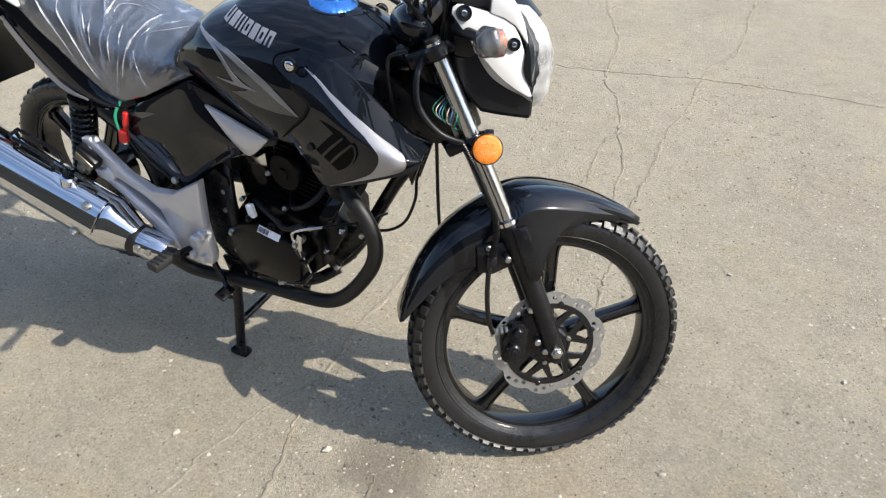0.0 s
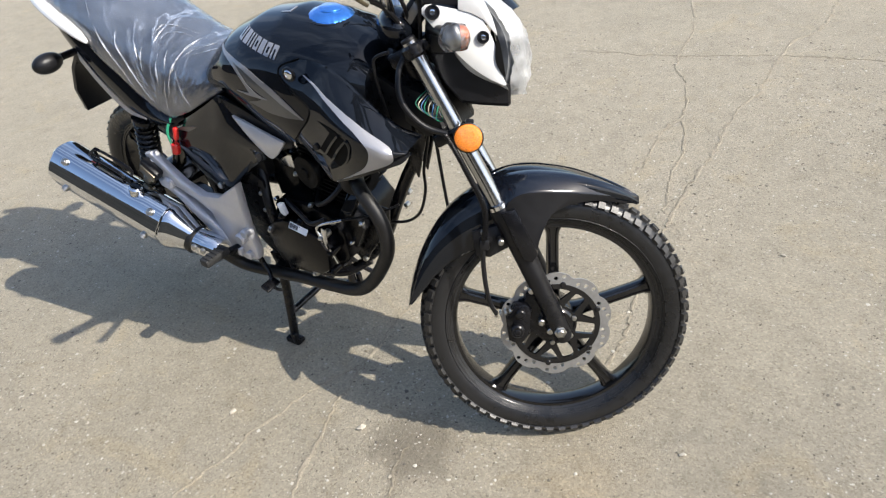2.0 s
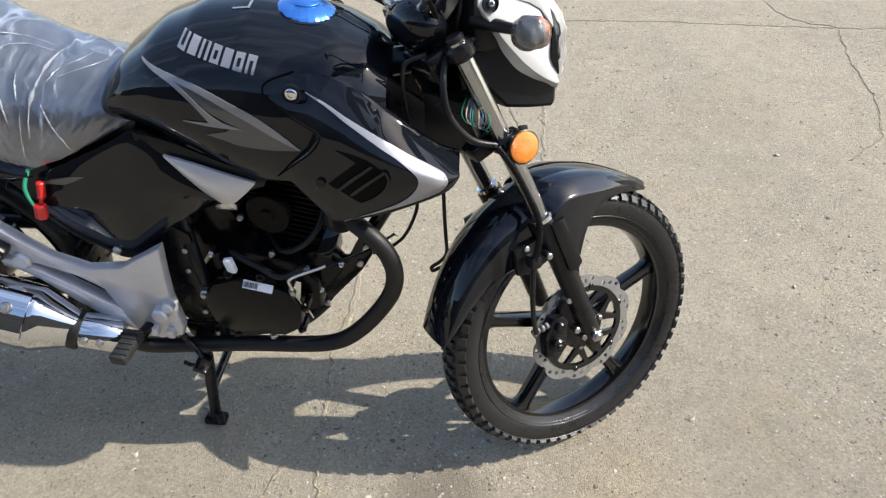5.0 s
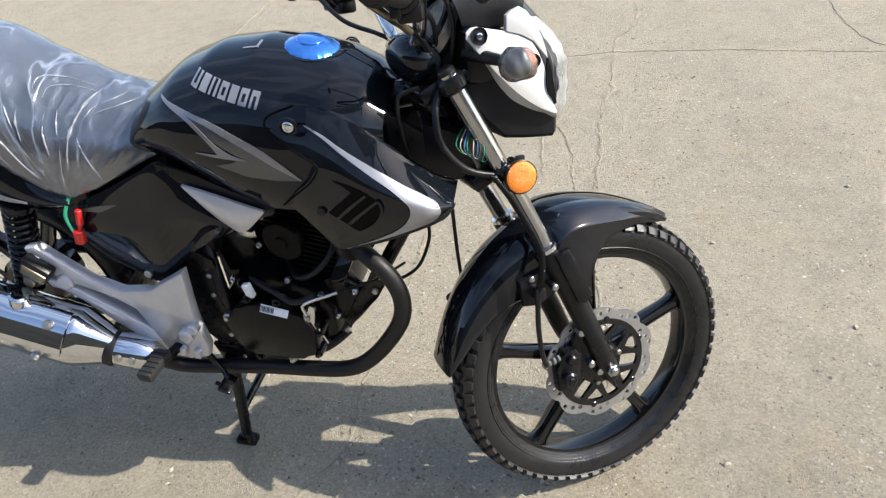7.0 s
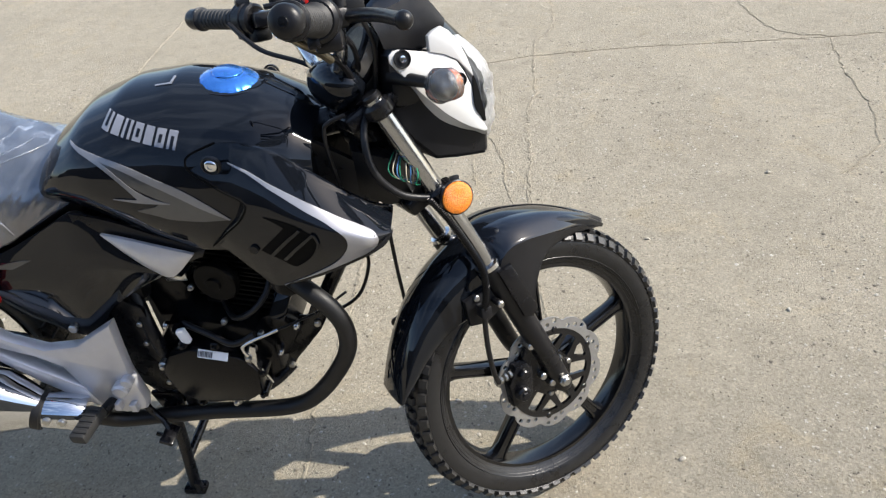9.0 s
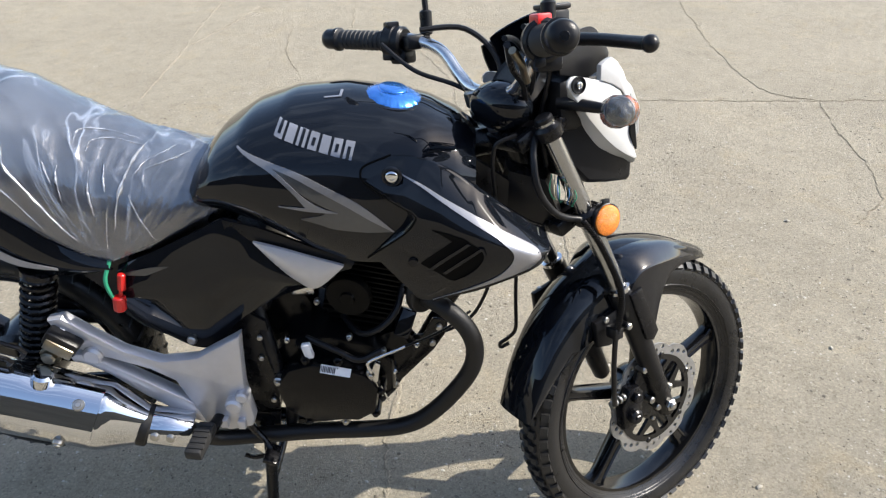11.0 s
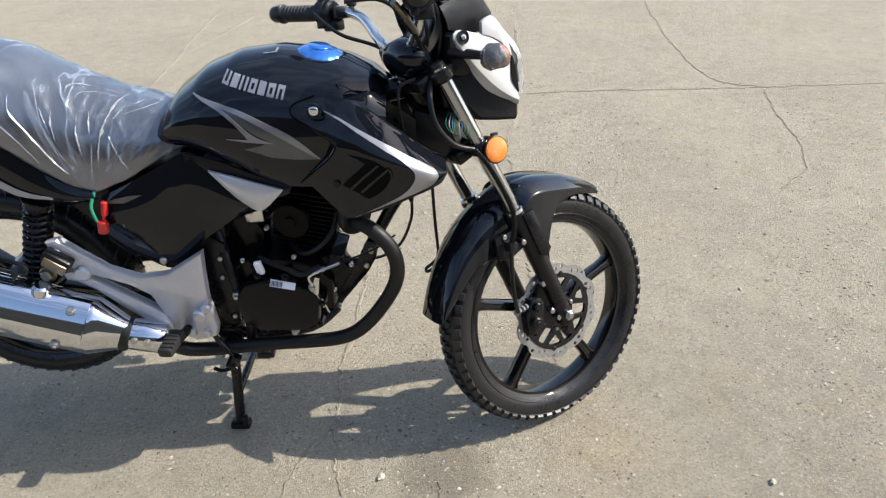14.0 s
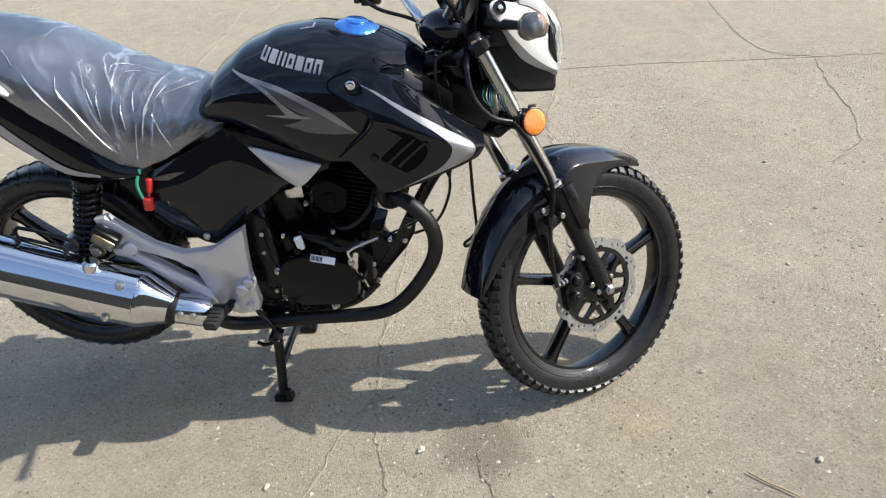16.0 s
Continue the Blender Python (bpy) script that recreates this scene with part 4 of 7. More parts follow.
# fly screen
bm = B()
rings = []
for x0, z0, w, d in ((-0.120, 0.930, 0.070, 0.075), (-0.155, 0.968, 0.085, 0.080), (-0.195, 1.010, 0.090, 0.082), (-0.228, 1.040, 0.078, 0.075), (-0.236, 1.046, 0.066, 0.066)):
    out = []
    for k in range(21):
        s = -1 + 2 * k / 20
        out.append(Vector((x0 - d * abs(s) ** 2.4, s * w * 1.05, z0 - 0.030 * abs(s) ** 3)))
    rings.append(out + [v + Vector((-0.004, 0, -0.003)) for v in out[::-1]])
part("fly_screen", turned(loft(bm, rings)), GLOSS, motorcycle, "gloss black fly screen above the headlight")
for side in (False, True):
    bm = B()
    patch(bm, [(-0.315, 0.995), (-0.270, 1.010), (-0.225, 1.015), (-0.190, 0.975)], [(-0.300, 0.950), (-0.265, 0.945), (-0.235, 0.940), (-0.200, 0.955)],
          lambda u, v, x, z: -0.098 + 0.012 * u - 0.004 * math.sin(math.pi * v), 18, 6, 0.004, side)
    part("screen_side", turned(bm), TRIMB, bpy.data.objects["fly_screen"])


# ---------------------------------------------------------------- fuel tank
T_TOP = interp([(-0.880, 0.775), (-0.868, 0.808), (-0.845, 0.842), (-0.815, 0.873), (-0.760, 0.908), (-0.691, 0.931), (-0.606, 0.939), (-0.530, 0.930), (-0.468, 0.914), (-0.420, 0.890), (-0.390, 0.862)])
T_W = interp([(-0.880, 0.075), (-0.865, 0.100), (-0.840, 0.118), (-0.80, 0.132), (-0.74, 0.148), (-0.66, 0.160), (-0.56, 0.163), (-0.48, 0.150), (-0.42, 0.120), (-0.39, 0.100)])
T_BOT = interp([(-0.880, 0.765), (-0.840, 0.776), (-0.800, 0.778), (-0.742, 0.764), (-0.658, 0.722), (-0.590, 0.694), (-0.520, 0.690), (-0.45, 0.73), (-0.39, 0.77)])


def tank_half(x, z):
    """Half width of the tank at a length and a height."""
    t, b, w = T_TOP(x), T_BOT(x), T_W(x)
    m = b + 0.32 * (t - b)
    if z >= m:
        return w * max(0.0, 1 - min(1, (z - m) / (t - m)) ** 2.3) ** (1 / 2.1)
    return w * (1 - 0.10 * ((m - z) / (m - b)) ** 2)


rings = []
for i in range(60):
    x = -0.880 + 0.490 * (0.5 - 0.5 * math.cos(math.pi * i / 59)) if i else -0.880
    t, b, w = T_TOP(x), T_BOT(x), T_W(x)
    m = b + 0.32 * (t - b)
    right = []
    for k in range(6):
        z = b + (m - b) * k / 6
        right.append((tank_half(x, z), z))
    for k in range(16):
        a = math.pi / 2 * k / 16
        right.append((w * math.cos(a) ** (2 / 2.1), m + (t - m) * math.sin(a) ** (2 / 2.3)))
    rings.append([Vector((x, -y, z)) for y, z in right] + [Vector((x, 0, t))] + [Vector((x, y, z)) for y, z in right[::-1]])
tank = part("fuel_tank", loft(B(), rings), GLOSS, motorcycle, "gloss black fuel tank with silver graphics", angle=50)


def on_tank(off=0.0015):
    return lambda u, v, x, z: -tank_half(x, z) - off


def decal(name, top, bottom, mat, yf, parent, nu=26, nv=5, label=""):
    for side in (False, True):
        part(name, patch(B(), top, bottom, yf, nu, nv, 0.0012, side), mat, parent, label)


# pointed graphic: two silver blades that meet at the rear, grey between them, and an inner arrow
decal("tank_graphic", [(-0.764, 0.883), (-0.675, 0.862), (-0.616, 0.835), (-0.563, 0.805), (-0.519, 0.759)], [(-0.764, 0.881), (-0.680, 0.855), (-0.636, 0.833), (-0.574, 0.796), (-0.521, 0.758)], DECAL, on_tank(0.0021), tank)
decal("tank_graphic", [(-0.764, 0.882), (-0.706, 0.864), (-0.644, 0.812), (-0.605, 0.796)], [(-0.763, 0.881), (-0.711, 0.859), (-0.675, 0.830), (-0.653, 0.802)], DECAL, on_tank(0.0021), tank)
decal("tank_graphic", [(-0.698, 0.805), (-0.653, 0.8045), (-0.630, 0.801), (-0.605, 0.796)], [(-0.698, 0.804), (-0.672, 0.801), (-0.636, 0.797), (-0.605, 0.795)], DECAL, on_tank(0.0024), tank)
decal("tank_graphic_shade", [(-0.763, 0.882), (-0.680, 0.857), (-0.636, 0.835), (-0.574, 0.798), (-0.522, 0.759)], [(-0.763, 0.881), (-0.700, 0.856), (-0.650, 0.820), (-0.605, 0.795), (-0.522, 0.758)], DECALD_REFLECT, on_tank(0.0012), tank, 40, 8)
decal("tank_graphic_shade", [(-0.664, 0.784), (-0.634, 0.790), (-0.605, 0.7955), (-0.522, 0.759)], [(-0.663, 0.783), (-0.635, 0.774), (-0.607, 0.765), (-0.522, 0.758)], DECALD_REFLECT, on_tank(0.0012), tank, 40, 8)

# maker's name as plain slanted blocks
for i in range(7):
    u0, u1 = i / 7, (i + 0.76) / 7
    for side in (False, True):
        def at(u, v):
            return (-0.697 + 0.127 * u - 0.006 * v, 0.918 - 0.024 * u - v * (0.017 + 0.005 * u))
        part("name_block", patch(B(), [at(u0, 0), at(u1, 0)], [at(u0, 1), at(u1, 1)], on_tank(0.0016), 5, 6, 0.001, side), LETTER, tank, "white-silver block of the maker's name")
        if i not in (1, 4):
            ua, ub = u0 + (u1 - u0) * 0.33, u0 + (u1 - u0) * 0.68
            va = 0.0 if i in (0, 2) else 0.28
            vb = 0.72 if i not in (2, 6) else 1.0
            part("name_slot", patch(B(), [at(ua, va), at(ub, va)], [at(ua, vb), at(ub, vb)], on_tank(0.0023), 3, 3, 0.0012, side), GLOSS, tank)

# fuel cap under blue film
CAP = Vector((-0.526, 0.0, 0.926))
capm = Matrix.Translation(CAP) @ Matrix.Rotation(radians(9), 4, "Y")
bm = B()
lathe(bm, [(0.0, 0.0128), (0.0225, 0.0124), (0.0238, 0.0115), (0.0242, 0.0086), (0.0275, 0.0080), (0.036, 0.0052), (0.043, 0.0012), (0.0480, -0.0030), (0.0505, -0.007), (0.0500, -0.012), (0.0, -0.012)], capm, 160)
for v in bm.verts:
    d = v.co - CAP
    r, a = math.hypot(d.x, d.y), math.atan2(d.y, d.x)
    k = min(1.0, max(0.0, (r - 0.034) / 0.013))
    pleat = max(0.0, 1 - 2.4 * abs(noise.noise(Vector((a * 7.5, 0.4, 1.0))))) ** 2
    v.co += Vector((d.x / max(r, 1e-4), d.y / max(r, 1e-4), 0.8)) * (0.0009 * k * pleat + 0.0007 * k * noise.noise(Vector((a * 17, r * 20, 2.0))))
cap = part("fuel_cap", bm, BLUEF, tank, "round fuel cap under blue protective film", angle=50)
bm = B()
lathe(bm, [(0.050, -0.004), (0.055, -0.004), (0.055, -0.012), (0.050, -0.012)], capm, 48)
part("cap_ring", bm, TRIMB, cap)


def tank_z(x, y):
    lo, hi = T_BOT(x) + 0.4 * (T_TOP(x) - T_BOT(x)), T_TOP(x)
    for _ in range(30):
        mid = (lo + hi) / 2
        lo, hi = (mid, hi) if tank_half(x, mid) > abs(y) else (lo, mid)
    return lo


for x0, x1, y0, y1 in ((-0.632, -0.604, -0.036, -0.032), (-0.608, -0.604, -0.032, -0.012)):
    bm = B()
    loft(bm, [[Vector((x, y0, tank_z(x, y0) + 0.0002)), Vector((x, y1, tank_z(x, y1) + 0.0002)), Vector((x, y1, tank_z(x, y1) + 0.0012)), Vector((x, y0, tank_z(x, y0) + 0.0012))] for x in np.linspace(x0, x1, 6).tolist()])
    part("tank_sticker", bm, LETTER, tank)

# ---------------------------------------------------------------- tank shrouds
SH_TOP = [(-0.590, 0.862), (-0.555, 0.872), (-0.500, 0.874), (-0.445, 0.858), (-0.390, 0.822), (-0.335, 0.780), (-0.300, 0.753), (-0.280, 0.736), (-0.270, 0.720)]
SHT = interp([(-0.600, 0.858), (-0.555, 0.872), (-0.500, 0.874), (-0.445, 0.858), (-0.390, 0.822), (-0.335, 0.778), (-0.290, 0.742), (-0.268, 0.722)])
SHB = interp([(-0.600, 0.720), (-0.572, 0.722), (-0.545, 0.695), (-0.505, 0.648), (-0.476, 0.624), (-0.410, 0.650), (-0.345, 0.682), (-0.295, 0.704), (-0.268, 0.718)])
SH_BOT = [(-0.572, 0.722), (-0.545, 0.695), (-0.505, 0.648), (-0.476, 0.624), (-0.410, 0.648), (-0.345, 0.677), (-0.300, 0.694), (-0.282, 0.699), (-0.271, 0.711)]


SEAM = interp([(0.600, -0.640), (0.705, -0.566), (0.731, -0.537), (0.762, -0.501), (0.787, -0.484), (0.798, -0.489), (0.816, -0.521), (0.842, -0.560), (0.855, -0.567), (0.866, -0.559), (0.900, -0.500)])


def shroud_half(x, z):
    """The shroud swells to a ridge along the silver band, turns in at the top and the tip, and dips under the tank at its seam."""
    t, b = SHT(x), SHB(x)
    v = min(1.0, max(0.0, (t - z) / max(1e-4, t - b)))
    h = 0.150 + 0.030 * math.exp(-((x + 0.360) / 0.110) ** 2) + 0.012 * math.sin(math.pi * v)
    turn = max(0.0, 0.35 - v) / 0.35
    h -= turn ** 1.6 * (0.018 + 0.034 * min(1.0, max(0.0, (x + 0.58) / 0.18)))
    return h - 0.030 * max(0.0, (x + 0.310) / 0.045) ** 2 - min(0.035, 1.2 * max(0.0, SEAM(z) - x))


def on_shroud(off):
    return lambda u, v, x, z: -shroud_half(x, z) - off


for side in (False, True):
    shroud = part("tank_shroud", patch(B(), SH_TOP, SH_BOT, on_shroud(0), 120, 56, 0.005, side), GLOSS, motorcycle, "gloss black tank shroud with a silver blade", angle=50)
    yy = 1 if side else -1

    def banded(name, top, bottom, mat, off, nu=24, nv=6):
        part(name, patch(B(), top, bottom, on_shroud(off), nu, nv, 0.0015, side), mat, shroud)

    banded("silver_blade", [(-0.503, 0.852), (-0.462, 0.8315), (-0.417, 0.8075), (-0.376, 0.7860), (-0.342, 0.7655), (-0.316, 0.750), (-0.296, 0.737), (-0.288, 0.729), (-0.287, 0.720), (-0.295, 0.706), (-0.313, 0.697), (-0.351, 0.682), (-0.400, 0.660), (-0.462, 0.6285)],
           [(-0.502, 0.8505), (-0.462, 0.8270), (-0.417, 0.7995), (-0.370, 0.7715), (-0.352, 0.759), (-0.335, 0.744), (-0.331, 0.729), (-0.340, 0.709), (-0.359, 0.689), (-0.399, 0.664), (-0.461, 0.628)], BLADE, 0.0020, 80, 8)
    # black patches on the surface paint the duct's inner shade; nothing is hollowed
    banded("duct_shade_patch", [(-0.479, 0.707), (-0.448, 0.737), (-0.417, 0.764), (-0.400, 0.757), (-0.384, 0.748)], [(-0.474, 0.703), (-0.450, 0.690), (-0.428, 0.678), (-0.405, 0.694), (-0.388, 0.712), (-0.378, 0.733), (-0.383, 0.747)], RECESS_SHADE, 0.0010, 30, 10)
    banded("duct_shade_patch", [(-0.459, 0.773), (-0.437, 0.770), (-0.415, 0.765)], [(-0.458, 0.772), (-0.440, 0.764), (-0.425, 0.755)], RECESS_SHADE, 0.0012, 12, 4)
    for i in range(2):
        x, z = -0.464 + 0.020 * i, 0.701 - 0.0070 * i
        banded("duct_fin", [(x, z), (x + 0.030, z + 0.030), (x + 0.060, z + 0.0565)], [(x + 0.0055, z - 0.002), (x + 0.0355, z + 0.0280), (x + 0.0645, z + 0.0545)], GLOSS, 0.0050, 12, 3)
    banded("duct_lip", [(-0.428, 0.678), (-0.405, 0.694), (-0.388, 0.712), (-0.378, 0.733), (-0.382, 0.747)], [(-0.4265, 0.6755), (-0.403, 0.691), (-0.385, 0.710), (-0.3745, 0.733), (-0.379, 0.750)], GLOSS, 0.0040, 20, 3)
    bm = B()
    tube(bm, [(x, yy * (max(shroud_half(x, z) if x > -0.57 else 0, tank_half(x, z)) + 0.0002), z) for x, z in ((-0.521, 0.877), (-0.559, 0.866), (-0.567, 0.855), (-0.560, 0.842), (-0.521, 0.816), (-0.489, 0.798), (-0.484, 0.787), (-0.501, 0.762), (-0.537, 0.731), (-0.566, 0.705))], 0.0017, 6)
    part("panel_seam", bm, RECESS_SHADE, shroud)
    bm = B()
    lathe(bm, [(0, 0.0045), (0.0035, 0.0045), (0.0042, 0.0060), (0.0075, 0.0055), (0.0100, 0.0035), (0.0112, 0.0), (0, 0)], Matrix.Translation((-0.517, yy * 0.1640, 0.861)) @ Matrix.Rotation(radians(90 if not side else -90), 4, "X"), 24)
    part("shroud_screw", bm, CHROME, shroud)
    bm = B()
    lathe(bm, [(0.0118, 0.0), (0.0118, 0.0035), (0.0132, 0.0042), (0.0150, 0.0030), (0.0155, -0.002)], Matrix.Translation((-0.517, yy * 0.1640, 0.861)) @ Matrix.Rotation(radians(90 if not side else -90), 4, "X"), 28)
    part("screw_cup", bm, TRIMB, shroud)
    bm = B()
    lathe(bm, [(0, 0.004), (0.007, 0.004), (0.008, 0.0), (0, 0)], Matrix.Translation((-0.491, yy * 0.1685, 0.708)) @ Matrix.Rotation(radians(90 if not side else -90), 4, "X"), 18)
    part("duct_screw", bm, TRIMB, shroud)
# dark filler between the shrouds and the steering head
for side in (False, True):
    bm = B()
    patch(bm, [(-0.480, 0.880), (-0.430, 0.868), (-0.380, 0.835), (-0.330, 0.790)], [(-0.470, 0.720), (-0.420, 0.690), (-0.370, 0.690), (-0.325, 0.700)], lambda u, v, x, z: -0.100 + 0.045 * u, 16, 6, 0.01, side)
    part("inner_fairing", bm, TRIMB, motorcycle)

# ---------------------------------------------------------------- seat
S_TOP = interp([(-0.800, 0.815), (-0.850, 0.822), (-0.875, 0.826), (-0.959, 0.846), (-1.058, 0.892), (-1.164, 0.948), (-1.280, 0.978), (-1.38, 0.990), (-1.45, 0.985)])
S_BOT = interp([(-0.800, 0.772), (-0.815, 0.768), (-0.935, 0.712), (-1.007, 0.686), (-1.050, 0.706), (-1.103, 0.742), (-1.159, 0.792), (-1.253, 0.866), (-1.35, 0.915), (-1.45, 0.950)])
S_W = interp([(-0.800, 0.098), (-0.86, 0.115), (-0.95, 0.132), (-1.05, 0.140), (-1.2, 0.140), (-1.32, 0.125), (-1.42, 0.100), (-1.45, 0.085)])


def seat_ring(x, grow=0.0, crumple=0.0, n=32):
    t, b, w = S_TOP(x) + grow, S_BOT(x) - grow * 0.5, S_W(x) + grow
    pts = []
    for k in range(n + 1):
        a = math.pi * k / n
        c, s = math.cos(a), math.sin(a)
        y = -w * math.copysign(abs(c) ** 0.80, c)
        z = b + (t - b) * s ** 0.72
        if k in (0, n):
            y *= 0.97
        p = Vector((x, y, z))
        if crumple:
            dx, dz = x + 1.005, z - 0.640
            phi, far = math.atan2(dz, dx), math.hypot(dx, dz)
            side = 2.5 if y > 0 else 0.0
            ray = 0.0
            front = min(1.0, max(0.0, (x + 1.12) / 0.10))
            for q, amp in ((5.0, 0.30 + 0.25 * front), (12.0, 0.12 + 0.45 * front), (26.0, 0.08 + 0.16 * front)):
                ray += amp * (1 - abs(noise.noise(Vector((phi * q + side, far * 5.0, q)))) * 2.4) ** 3
            cross = (1 - 2.2 * abs(noise.noise(Vector((x * 13 + y * 9, y * 11 - z * 6, 4.4))))) ** 3 + 0.6 * noise.noise(Vector((x * 34, y * 30, z * 30)))
            top = min(1.0, max(0.0, (z - b) / (t - b)))
            fold = ray * (1.0 - 0.6 * top ** 3) * 0.75 + cross * (0.10 + (0.25 + 0.5 * front) * top ** 3)
            p += Vector((0, y / w, 0.8)).normalized() * crumple * max(-0.55, fold)
        pts.append(p)
    return pts


xs = [-0.800 - 0.650 * i / 47 for i in range(48)]
seat = part("seat", loft(B(), [seat_ring(x) for x in xs]), VINYL, motorcycle, "dark blue-black vinyl seat", angle=60)
xs = [-0.803 - 0.635 * i / 280 for i in range(281)]
wrap_bm = loft(B(), [seat_ring(x, 0.004, 0.0042, 110) for x in xs], closed=False)
part("film_wrap", wrap_bm, FILM, seat, "clear crumpled plastic film wrapped over the seat", angle=180)

# the strongest folds stand up as thin ridges: (length, share of the way up to the crown)
for line, wide in (([(-0.948, 0.96), (-0.952, 0.80), (-0.957, 0.62), (-0.965, 0.44), (-0.976, 0.20), (-0.980, 0.14)], 0.0046),
                   ([(-0.957, 0.66), (-0.960, 0.55), (-0.968, 0.40)], 0.0034),
                   ([(-1.012, 0.54), (-1.013, 0.38), (-1.008, 0.24)], 0.0034),
                   ([(-0.992, 0.62), (-0.988, 0.40)], 0.0028),
                   ([(-1.056, 0.50), (-1.057, 0.40), (-1.052, 0.26)], 0.0026),
                   ([(-1.076, 0.48), (-1.064, 0.34)], 0.0022),
                   ([(-1.188, 0.34), (-1.164, 0.20), (-1.128, 0.12), (-1.092, 0.04)], 0.0022),
                   ([(-1.128, 0.48), (-1.128, 0.32), (-1.100, 0.22), (-1.072, 0.12), (-1.044, 0.06)], 0.0024),
                   ([(-0.952, 0.40), (-0.936, 0.18), (-0.920, 0.02)], 0.0011),
                   ([(-1.040, 0.72), (-1.040, 0.86), (-1.008, 0.95), (-0.964, 0.98)], 0.0016),
                   ([(-1.020, 0.68), (-1.018, 0.80), (-0.990, 0.90), (-0.950, 0.93)], 0.0014),
                   ([(-0.905, 0.99), (-0.915, 0.88), (-0.935, 0.74), (-0.945, 0.60)], 0.0016),
                   ([(-0.875, 0.97), (-0.900, 0.80), (-0.930, 0.66)], 0.0013),
                   ([(-0.985, 0.30), (-0.992, 0.16), (-1.000, 0.05)], 0.0012),
                   ([(-1.250, 0.62), (-1.225, 0.52), (-1.205, 0.40)], 0.0012)):
    pts = []
    for q in resample(smooth([(x, f, 0) for x, f in line], 8), 24):
        t, b, w = S_TOP(q.x) + 0.0065, S_BOT(q.x) - 0.003, S_W(q.x) + 0.0065
        a = math.pi / 2 * q.y
        pts.append(Vector((q.x + 0.0015 * noise.noise(Vector((q.x * 90, q.y * 30, wide))), -w * math.cos(a) ** 0.80, b + (t - b) * math.sin(a) ** 0.72)))
    bm = B()
    tube(bm, pts, [max(0.0004, wide * 0.85 * math.sin(math.pi * (k + 0.5) / 24) ** 0.9 * (0.62 + 1.1 * noise.noise(Vector((k * 0.42, wide * 9000, line[0][0] * 50))))) for k in range(24)], 8, 0)
    part("film_fold", bm, FOLD, seat)

# ---------------------------------------------------------------- side covers and tail
for side in (False, True):
    s = 1 if side else -1
    bm = B()
    patch(bm, [(-1.000, 0.672), (-0.930, 0.704), (-0.850, 0.744), (-0.795, 0.770), (-0.755, 0.748), (-0.700, 0.690), (-0.640, 0.640)],
          [(-1.012, 0.562), (-0.985, 0.541), (-0.945, 0.520), (-0.905, 0.496), (-0.866, 0.496), (-0.840, 0.524), (-0.800, 0.566), (-0.725, 0.612), (-0.655, 0.636)],
          lambda u, v, x, z: -0.130 - 0.018 * min(v / 0.30, 1.0, (1.0 - v) / 0.55) ** 0.85 - 0.006 * math.sin(math.pi * u), 48, 30, 0.006, side)
    cover = part("side_cover", bm, GLOSS, motorcycle, "gloss black side cover", angle=50)
    bm = B()
    patch(bm, [(-0.752, 0.735), (-0.715, 0.724), (-0.660, 0.705), (-0.608, 0.688)], [(-0.750, 0.731), (-0.720, 0.690), (-0.690, 0.658), (-0.658, 0.642), (-0.610, 0.684)],
          lambda u, v, x, z: -0.152 - 0.008 * math.sin(math.pi * v) * math.sin(math.pi * u), 26, 8, 0.006, side)
    part("silver_insert", bm, SILVER, cover, "silver painted blade insert")
    bm = B()
    patch(bm, [(-0.800, 0.768), (-0.740, 0.752), (-0.660, 0.716), (-0.590, 0.690)], [(-0.790, 0.720), (-0.735, 0.690), (-0.690, 0.650), (-0.600, 0.672)],
          lambda u, v, x, z: -0.138 - 0.004 * math.sin(math.pi * v), 24, 8, 0.006, side)
    part("insert_surround", bm, TRIMB, cover)
    # grey wedge painting a reflection onto the glossy cover
    bm = B()
    patch(bm, [(-0.985, 0.668), (-0.930, 0.680), (-0.870, 0.682)], [(-0.984, 0.664), (-0.930, 0.662), (-0.865, 0.655)], lambda u, v, x, z: -0.1455, 12, 4, 0.0015, side)
    part("cover_reflection_patch", bm, DECALD_REFLECT, cover)
    bm = B()
    rod(bm, (-0.902, s * 0.130, 0.517), (-0.902, s * 0.147, 0.517), 0.009, 12)
    part("cover_screw", bm, ZINC, cover)

    bm = B()
    patch(bm, [(-1.005, 0.690), (-1.060, 0.708), (-1.110, 0.742), (-1.160, 0.786), (-1.253, 0.858), (-1.33, 0.905), (-1.43, 0.940)],
          [(-1.005, 0.672), (-1.060, 0.660), (-1.150, 0.668), (-1.215, 0.710), (-1.290, 0.768), (-1.38, 0.850), (-1.45, 0.920)],
          lambda u, v, x, z: -0.140 - 0.012 * math.sin(math.pi * v) + 0.055 * u ** 3, 44, 10, 0.006, side)
    tail = part("tail_panel", bm, GLOSS, motorcycle, "gloss black tail panel with a silver stripe", angle=50)
    bm = B()
    patch(bm, [(-1.090, 0.684), (-1.160, 0.706), (-1.230, 0.765), (-1.300, 0.835)], [(-1.090, 0.680), (-1.165, 0.692), (-1.240, 0.745), (-1.310, 0.812)],
          lambda u, v, x, z: -0.1545 + 0.055 * max(0, (-x - 1.02) / 0.43) ** 3, 26, 4, 0.0016, side)
    part("tail_stripe", bm, BLADE, tail)
    bm = B()
